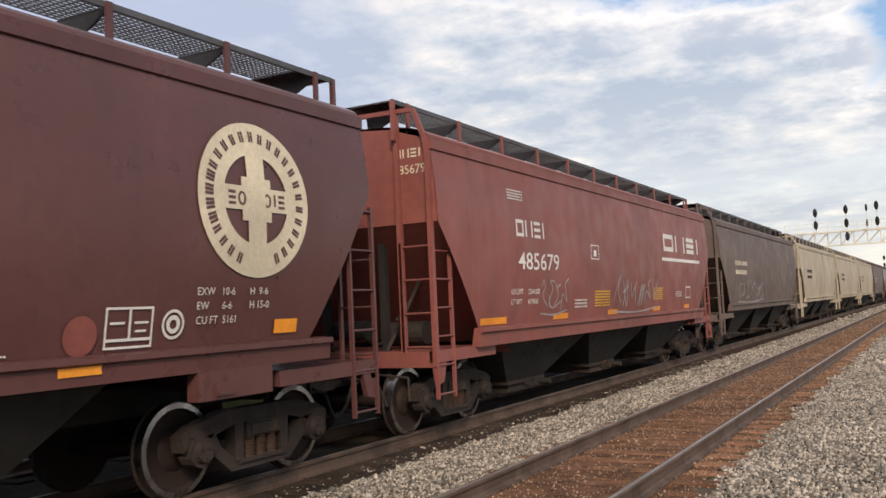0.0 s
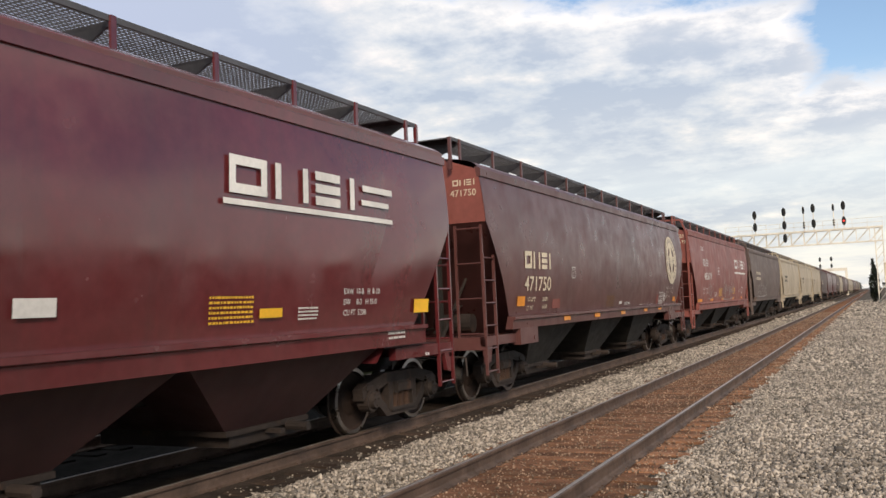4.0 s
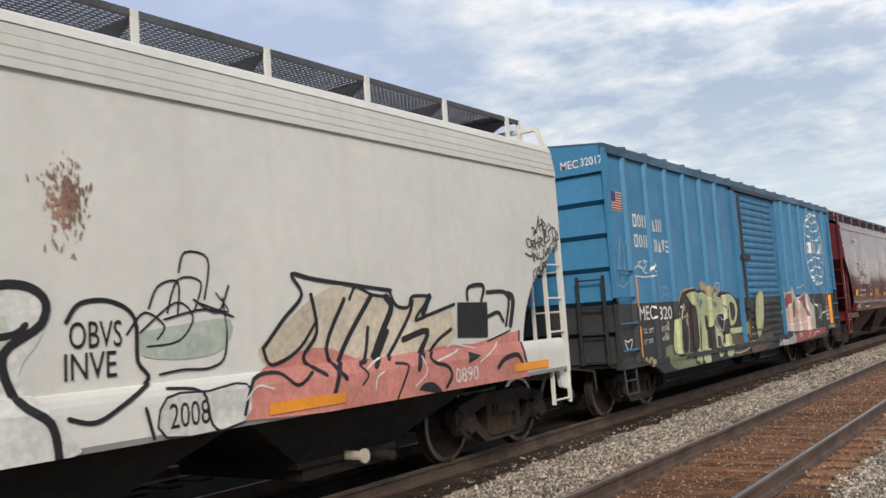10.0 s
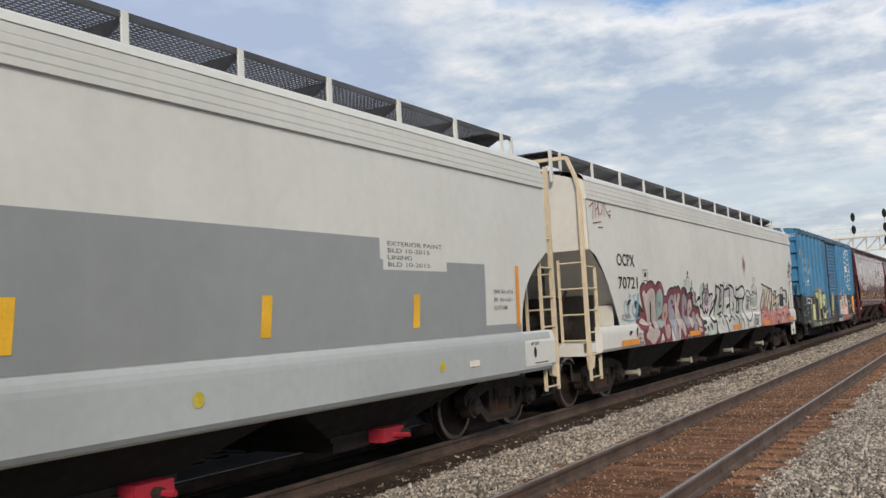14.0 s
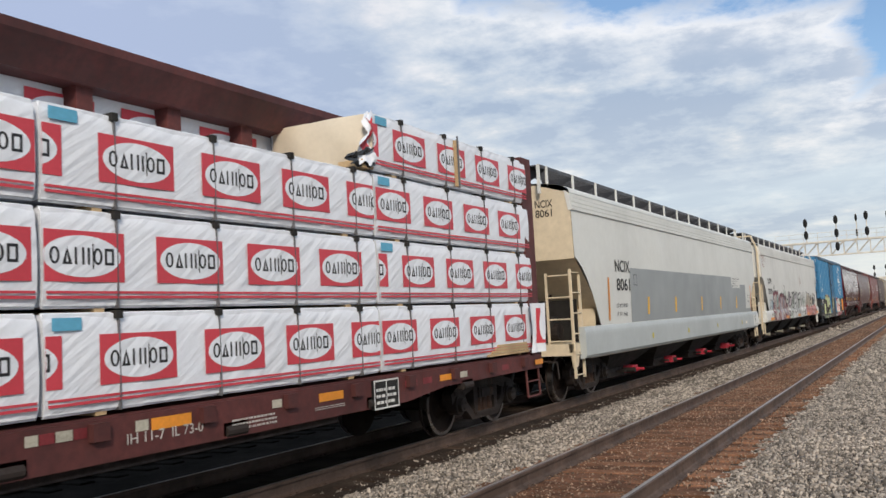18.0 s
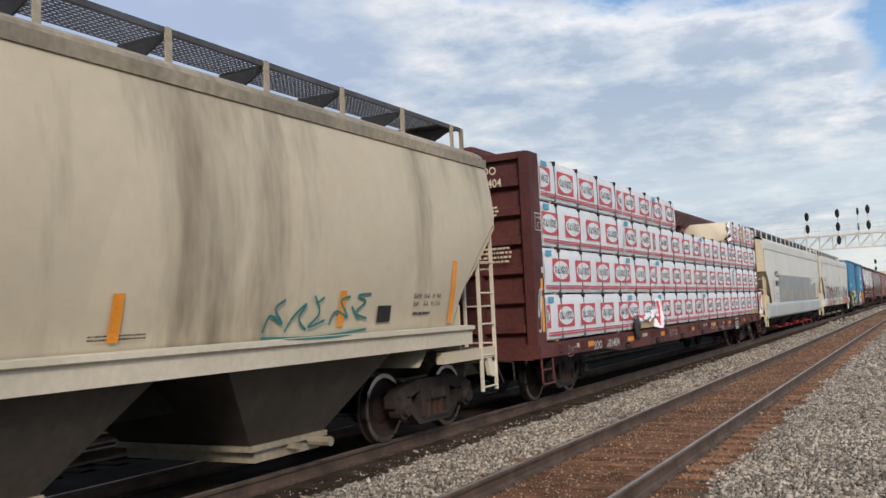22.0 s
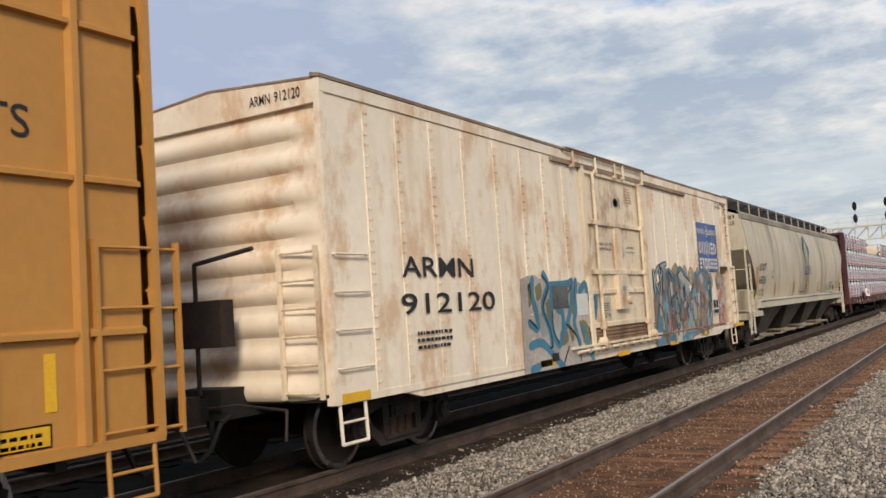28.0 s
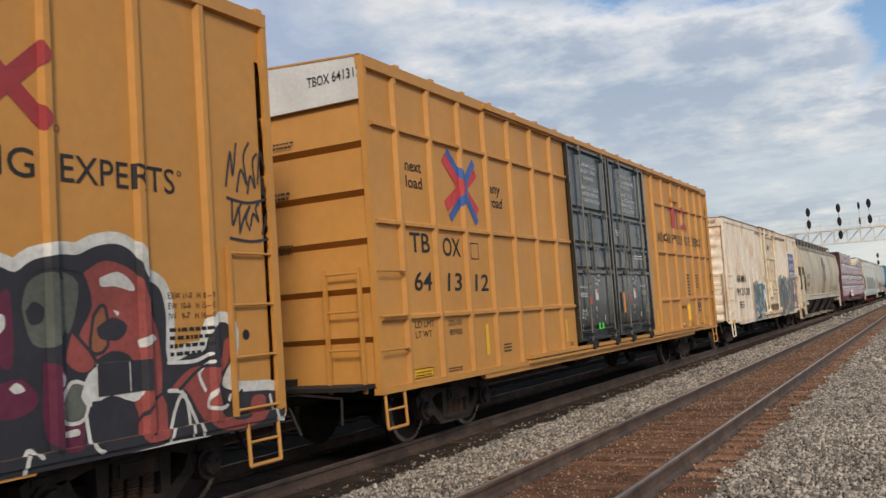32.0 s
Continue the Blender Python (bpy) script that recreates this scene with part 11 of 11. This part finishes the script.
cap_ = lambda u, v, off=0.0: (u, -LB / 2 - 0.002 - off, v)
Marks(cap_).text("CAUTION", -0.62, 4.28, 0.08, 0.5, 0.008).bars(0.0, 0.7, 4.28, 4.36, 2, 6).put(car, "white", "stencil")
cside = lambda u, v, off=0.0: (1.58 + off, u - yc, v)
Marks(cside).border(-108.66, -108.40, 3.02, 3.32, 0.014).text("PLATE", -108.64, 3.22, 0.045, 0.21).text("C", -108.57, 3.07, 0.10).rect(-108.5, -108.42, 2.3, 2.4).put(car, "white", "stencil")
Marks(cside).rect(-108.56, -108.46, 1.3, 1.9).rect(-108.56, -108.46, 2.0, 2.2).put(car, "orange", "reflector")
tag(car, cside, -108.74, -108.6, 1.4, 2.1, spray("chalk white", (0.70, 0.70, 0.67)), 71, 0.02, 2)

LABELS = {}


def label_marks():
    s = lambda u, v, off=0.0: (0.79 + off, u, v)
    a, b, c = Marks(s), Marks(s), Marks(s)
    a.rect(-0.41, 0.41, -0.20, 0.20, 0.004)
    b.disc(0, 0, 0.37, 0.165, 0.006, 28)
    c.shapes("othiob", -0.31, 0.30, -0.065, 0.07, 0.17).rect(0.088, 0.100, -0.10, 0.105)
    c.b.v = [(u, v, off + 0.002) for u, v, off in c.b.v]
    return a, b, c


LAB = [m.sheet().mesh(n, M[p], recalc=False) for m, n, p in zip(label_marks(), ("printed_label", "label_oval", "label_lettering"), ("wrapred", "wrap", "black"))]
WRAPS = {}


def lumber_pack(ya, yb, z0, z1, side, offset, tags=True, torn=False):
    """A wrapped stack of boards between ya and yb; side 1 faces the near side of the car."""
    n, h = yb - ya, z1 - z0
    ob = thing("lumber_pack", "white plastic-wrapped lumber pack with red printed labels" if not torn else "lumber pack whose white wrap is torn and flapping", "lumber pack", "lumber packs on the flat car")
    key = (round(n, 2), round(h, 2))
    if key not in WRAPS:
        b = Build()
        r = random.Random(int(n * 100 + h * 1000))

        def face(u, v):
            bul = 0.012 * math.sin(math.pi * v) + 0.006 * math.sin(u * n * 9 + v * 5)
            return (0.775 + bul + (-0.03 if v > 0.97 or v < 0.03 else 0), -n / 2 + n * u, h * v)
        b.grid(face, int(n * 8), 12)
        b.box(-0.77, 0.765, -n / 2 + 0.01, n / 2 - 0.01, 0.02, h - 0.01)
        WRAPS[key] = b.mesh("wrap", M["wrap"], smooth=True)
    part("wrap", WRAPS[key], None, ob)
    for e in (-n / 2 + 0.55, n / 2 - 0.55):
        part("bearer", Build().box(-0.74, 0.74, e - 0.05, e + 0.05, -0.03, 0.02), "lumber", ob)
    m = Marks(lambda u, v, off=0.0: (0.79 + off, u, v))
    m.rect(-n / 2 + 0.02, n / 2 - 0.02, 0.075, 0.098, 0.005).rect(-n / 2 + 0.02, n / 2 - 0.02, 0.115, 0.135, 0.005)
    m.put(ob, "wrapred", "printed_stripe")
    k = (offset - (ya + yb) / 2 + n / 2 + 0.3) % 1.17 - n / 2 - 0.3
    while k < n / 2 + 0.3:
        if k < -n / 2 + 0.42 or k > n / 2 - 0.42:
            for m, p, nm in zip(label_marks(), ("wrapred", "wrap", "black"), ("printed_label", "label_oval", "label_lettering")):
                m.b.v = [(u + k, v + h * 0.52, o) for u, v, o in m.b.v]
                m.crop(-n / 2 + 0.005, n / 2 - 0.005, 0, h).put(ob, p, nm)
        else:
            for me in LAB:
                part(me.name.split(".")[0], me, None, ob).location = (0, k, h * 0.52)
        k += 1.17
    k = -n / 2 + 0.7
    while k < n / 2 - 0.2:
        part("strap", Build().box(-0.79, 0.800, k - 0.0045, k + 0.0045, -0.005, h + 0.006), "strap", ob)
        part("corner_guard", Build().box(0.70, 0.806, k - 0.032, k + 0.032, h - 0.055, h + 0.012), "dark", ob)
        k += 1.17
    if tags:
        Marks(lambda u, v, off=0.0: (0.792 + off, u, v)).rect(-n / 2 + 0.06, -n / 2 + 0.33, h - 0.14, h - 0.04, 0.007).put(ob, "bluetag", "paper_tag")
    if side < 0:
        ob.location.x = 0
    CARS.append((ob, (ya + yb) / 2, (0.80 if side > 0 else -0.82), z0, 0))
    return ob


rows = [(1.14, 1.925), (1.955, 2.735), (2.765, 3.55), (3.58, 4.30)]
cols = [(-108.35, -103.72), (-103.68, -101.33), (-101.29, -96.45), (-96.40, -91.80), (-91.75, -87.05)]
# where one printed label sits on each pack, tier by tier
PRINT = [(-106.27, -102.10, -99.33, -93.15, -90.16), (-106.40, -102.58, -99.25, -94.87, -90.79), (-106.84, -101.98, -99.20, -94.29, -90.17), (-107.12, -101.93, -100.76, 0, -90.87)]
for r, (z0, z1) in enumerate(rows):
    for c, (a, b) in enumerate(cols):
        if r == 3 and c == 2:
            b = -99.02
        elif r == 3 and c == 3:
            continue
        lumber_pack(a, b, z0, z1, 1, PRINT[r][c], tags=(r + c) % 5 != 4)
    for c in range(4):
        a = -108.35 + c * 5.33
        lumber_pack(a, a + 5.25, z0, z1, -1, 0.62 + 0.2 * c, tags=False)

# bare boards where the wrap is ripped off, a wooden stake, and a loose flap at the front end
boards = thing("lumber_boards", "bare sawn boards showing below a ripped lumber wrap", "lumber boards")
for k in range(4):
    part("board", Build().box(-0.02, 0.030 - 0.004 * (k % 2), -0.72 + 0.11 * k, 0.74 - 0.02 * k, 0.042 * k + 0.003, 0.042 * k + 0.039), "lumber", boards)
CARS.append((boards, -88.12, 1.58, 1.14, 0))
stake = thing("timber_stake", "pale timber stake standing against a wrapped lumber pack", "timber stake")
part("stake", Build().box(0, 0.045, -0.045, 0.045, 0, 0.66), "lumber", stake)
part("strap", Build().box(0.045, 0.052, -0.02, 0.02, -0.02, 0.72), "strap", stake)
CARS.append((stake, -89.6, 1.60, 3.60, 0))
front = thing("torn_wrap", "loose flap of printed lumber wrap folded round a pack's end", "torn wrap", "torn wraps")
def fold(u, v):
    return (0.03 + 0.05 * math.sin(11 * u + 2 * v) * (1 - 0.4 * v), -0.36 + 0.70 * u + 0.03 * math.sin(5 * v), 0.80 * v)
part("flap", Build().grid(fold, 20, 10), "wrap", front, smooth=True)
part("flap_print", Build().grid(lambda u, v: tuple(np.add(fold(0.42 + 0.40 * u, 0.18 + 0.72 * v), (0.006, 0, 0))), 10, 8), "wrapred", front, smooth=True)
part("flap_oval", Build().grid(lambda u, v: tuple(np.add(fold(0.62 + 0.13 * math.cos(2 * math.pi * u) * v, 0.54 + 0.30 * math.sin(2 * math.pi * u) * v), (0.011, 0, 0))), 24, 3), "wrap", front, smooth=True)
CARS.append((front, -87.02, 1.62, 1.12, 0))

# torn wrap and a bare bulge of wrap on the top pack
rag = thing("torn_wrap", "torn flap of white and red lumber wrap hanging from a pack", "torn wrap", "torn wraps")
def flap(u, v):
    return (0.07 * math.sin(17 * u + 5 * v) * (0.3 + v) + 0.06 * v, -0.30 + 0.6 * u * (1 - 0.45 * v) + 0.10 * math.sin(4 * v), -0.62 * v - 0.08 * math.sin(9 * u) * v)
part("flap", Build().grid(flap, 24, 14), "wrap", rag, smooth=True)
part("flap_print", Build().grid(lambda u, v: tuple(np.add(flap(0.15 + 0.35 * u, 0.1 + 0.8 * v), (0.006, 0, 0))), 6, 10), "wrapred", rag)
CARS.append((rag, -101.45, 1.62, 1.80, 0))
rag2 = thing("torn_wrap", "loose black plastic bundle below a torn lumber wrap", "torn wrap", "torn wraps")
b = Build().lathe([(-0.16, 0.02), (-0.12, 0.20), (0.0, 0.28), (0.10, 0.22), (0.14, 0.03)], 0, 14)
part("wrap_knot", Build().add([(x * 0.4 * (1 + 0.3 * math.sin(17 * z + 9 * y)), y * 0.62 * (1 + 0.15 * math.sin(13 * z)), z * 0.85 + 0.05 * math.sin(y * 15)) for x, y, z in b.v], b.f), "soot", rag2, smooth=True)
CARS.append((rag2, -103.32, 1.66, 1.19, 0))
bare = thing("lumber_boards", "bare sawn boards showing below a ripped lumber wrap", "lumber boards")
for k in range(4):
    part("board", Build().box(-0.02, 0.034 - 0.005 * (k % 2), -0.95 + 0.07 * k, 0.90 - 0.10 * k, 0.042 * k + 0.003, 0.042 * k + 0.039), "lumber", bare)
CARS.append((bare, -102.2, 1.58, 1.14, 0))
curl = thing("torn_wrap", "white lumber wrap ripped open and curled over bare boards", "torn wrap", "torn wraps")
def roll(u, v):
    a = 2.4 * v
    return (0.03 + 0.05 * math.sin(a) + 0.022 * math.sin(23 * u + 5 * v) + 0.015 * math.sin(41 * u - 9 * v), -1.15 + 2.0 * u, 0.36 - 0.17 * v - 0.05 * math.sin(5 * u) + 0.045 * math.sin(17 * u + 1.0) * v)
part("flap", Build().grid(roll, 64, 10), "wrap", curl, smooth=True)
part("flap_print", Build().grid(lambda u, v: tuple(np.add(roll(0.1 + 0.30 * u, 0.05 + 0.35 * v), (0.007, 0, 0.004))), 12, 4), "wrapred", curl, smooth=True)
CARS.append((curl, -102.3, 1.60, 1.14, 0))
bul = thing("loose_wrap", "bulging cream end of an unprinted wrap on a top-tier lumber pack", "torn wrap", "torn wraps")
def billow(u, v):
    k = math.sin(math.pi * min(1, max(0, u))) ** 0.5 * math.sin(math.pi * (0.04 + 0.92 * v)) ** 0.5
    return (-0.75 + 1.53 * u, 0.02 - 0.17 * k - 0.012 * math.sin(14 * u + 5 * v), 0.70 * v)
M["wrapback"] = material("unprinted cream wrap", (0.66, 0.58, 0.45), 0.55, vary=0.06, scale=4, bump=0.1)
part("wrap_end", Build().grid(billow, 22, 12), "wrapback", bul, smooth=True)
def shred(u, v):
    return (0.80 + 0.05 * math.sin(9 * v + 3 * u), -0.02 - 0.30 * u * (1 - v) ** 0.6 + 0.04 * math.sin(13 * v), 0.04 + 0.66 * v + 0.03 * math.sin(11 * u))
part("torn_edge", Build().grid(shred, 8, 14), "wrap", bul, "ragged torn edge of the white wrap", smooth=True)
part("torn_print", Build().grid(lambda u, v: tuple(np.add(shred(0.15 + 0.55 * u, 0.30 + 0.55 * v), (0.008, 0, 0))), 5, 9), "wrapred", bul, "crumpled red print", smooth=True)
part("torn_lining", Build().grid(lambda u, v: (0.72 + 0.10 * u + 0.04 * math.sin(9 * v), -0.40 + 0.30 * u + 0.06 * math.sin(8 * v), 0.02 + 0.26 * v * (0.5 + 0.5 * u) + 0.03 * math.sin(12 * u)), 8, 8), "doorblack", bul, "black inner face of the torn wrap", smooth=True)
part("board_end", Build().box(0.45, 0.80, -0.24, 0.0, 0.0, 0.10), "lumber", bul)
CARS.append((bul, -91.77, 0.80, 3.58, 0))

# ---- timber ties and loose ballast ----
def tie_mesh(seed, mat="tie"):
    r = random.Random(seed)
    j = lambda a: r.uniform(-a, a)
    b = Build()
    n = 7
    prof = [(-0.115, -0.20), (-0.112, 0.0), (-0.100, 0.012), (-0.03, 0.008 + j(0.004)), (0.03, 0.010 + j(0.004)), (0.100, 0.012), (0.112, 0.0), (0.115, -0.20)]
    v = []
    for i in range(n + 1):
        x = -1.30 + 2.60 * i / n + (j(0.05) if i in (0, n) else 0)
        v += [(x, p[0] + j(0.006), p[1] + j(0.004)) for p in prof]
    m = len(prof)
    f = [(i * m + k, (i + 1) * m + k, (i + 1) * m + k + 1, i * m + k + 1) for i in range(n) for k in range(m - 1)]
    f += [tuple(range(m))[::-1], tuple(range(n * m, n * m + m))]
    return b.add(v, f).mesh("tie", M[mat])


TIES = [tie_mesh(k) for k in range(5)]
# far ties take the bed's shadow colour
FAR_TIES = [tie_mesh(k, "cinder") for k in range(3)]
DARK_TIES = [tie_mesh(k, "shadetie") for k in range(5)]
plate = Build().box(-0.09, 0.09, -0.085, 0.085, -0.005, 0.012)
for sx in (-0.06, 0.06):
    for sy in (-0.05, 0.05):
        plate.box(sx * 1.25 - 0.012, sx * 1.25 + 0.012, sy - 0.012, sy + 0.012, 0.012, 0.028)
PLATE = plate.mesh("tie_plate", M["rail"])
tracks = [o for o in scene.objects if o.name.startswith("railway_track")]
rt_ = random.Random(4)
for cx, host, count in ((NEAR, tracks[0], 305), (TRACK, tracks[1], 190)):
    for k in range(count):
        o = part("tie", (TIES if cx == NEAR else DARK_TIES)[rt_.randrange(5)], None, host)
        o.location = (cx + rt_.uniform(-0.06, 0.06), -13.0 + k * 0.52 + rt_.uniform(-0.03, 0.03), -0.186 + rt_.uniform(-0.006, 0.006))
        o.rotation_euler.z = rt_.uniform(-0.02, 0.02)
        if 22 < k < 82:
            for sx in (-0.7525, 0.7525):
                part("tie_plate", PLATE, None, host).location = (cx + sx, o.location.y, -0.178)
for cx, host in ((FARX, tracks[2]),):
    for k in range(60):
        part("tie", FAR_TIES[k % 3], None, host).location = (cx, 4 + k * 0.55, -0.19)


def stones(name, label, spans, seed, mat):
    """Loose stones, each its own small irregular solid; spans: x0, x1, y0, y1, number, size, lift."""
    r = np.random.default_rng(seed)
    base = np.array([(1, 0, 0), (-1, 0, 0), (0, 1, 0), (0, -1, 0), (0, 0, 1), (0, 0, -1)], float)
    tri = np.array([(0, 2, 4), (2, 1, 4), (1, 3, 4), (3, 0, 4), (2, 0, 5), (1, 2, 5), (3, 1, 5), (0, 3, 5)])
    V, F, k = [], [], 0
    for x0, x1, y0, y1, n, size, lift in spans:
        u = r.uniform(size=n)
        y = y0 + (y1 - y0) * u
        x = r.uniform(x0, x1, n) + 0.06 * np.sin(y * 2.3) + 0.05 * np.sin(y * 7.1)
        s = size * r.lognormal(0, 0.32, n)
        rot = r.normal(size=(n, 3, 3))
        q = np.linalg.qr(rot)[0]
        sh = base[None] * (1 + 0.35 * r.uniform(-1, 1, (n, 6, 1))) * np.stack([s, s * r.uniform(0.6, 1, n), s * r.uniform(0.5, 0.85, n)], 1)[:, None, :]
        p = np.einsum("nij,nkj->nki", q, sh)
        zz = np.array([bed_height(a) for a in x]) + lift + s * 0.25 * r.uniform(0, 1, n)
        p += np.stack([x, y, zz], 1)[:, None, :]
        V.append(p.reshape(-1, 3))
        F.append((tri[None] + (np.arange(n) * 6)[:, None, None] + k).reshape(-1, 3))
        k += n * 6
    V, F = np.concatenate(V), np.concatenate(F)
    me = bpy.data.meshes.new(name)
    me.vertices.add(len(V))
    me.vertices.foreach_set("co", V.astype(np.float32).ravel())
    me.loops.add(len(F) * 3)
    me.loops.foreach_set("vertex_index", F.astype(np.int32).ravel())
    me.polygons.add(len(F))
    me.polygons.foreach_set("loop_start", np.arange(0, len(F) * 3, 3, dtype=np.int32))
    me.update(calc_edges=True)
    me.materials.append(M[mat])
    return tagged(new(name, me), label, "ballast", kind="stuff")


a0, a1 = TRACK + 1.42, NEAR - 0.92
stones("ballast_stones", "pale angular limestone ballast stones between the tracks", [(a0, a1, -12, 5, 8000, 0.034, 0.012), (a0, a1, 5, 22, 34000, 0.022, 0.012), (a0, a1, 22, 60, 26000, 0.031, 0.012), (a0, a1, 60, 140, 9000, 0.07, 0.01), (a0 - 0.45, a0 + 0.1, 5, 30, 1500, 0.016, 0.015)], 1, "ballast")
b0, b1 = NEAR + 1.22, 1.1
stones("ballast_stones", "pale angular limestone ballast stones beside the track", [(b0, b1 + 1.5, -12, 6, 16000, 0.034, 0.012), (b0, b1, 6, 22, 62000, 0.022, 0.012), (b0, b1 + 0.5, 22, 60, 50000, 0.033, 0.012), (b0, b1 + 0.8, 60, 140, 11000, 0.08, 0.01)], 2, "ballast")
stones("track_grit", "small scattered stones on the dirt between the rails", [(NEAR - 1.1, NEAR + 1.2, 6, 30, 14000, 0.012, 0.03), (NEAR - 1.1, NEAR + 1.2, 30, 80, 7000, 0.02, 0.03)], 3, "grit")

# ---- movement ----
def motions():
    """The whole train rolls past; wheels turn without slip."""
    for c, y, *rest in CARS:
        x, z, turn = rest or (0, 0, 0)
        walk(c, [(t, pose(TRACK + x, y + s, z, 0, 0, turn)) for t, s in RUN])
    times = [k / 10 for k in range(321)]
    gone = [float(np.interp(t, [a for a, _ in RUN], [b for _, b in RUN])) for t in times]
    for w, y in SPIN:
        walk(w, [(t, pose(0, y, 0.462, -math.degrees(s / 0.457))) for t, s in zip(times, gone)])

motions()
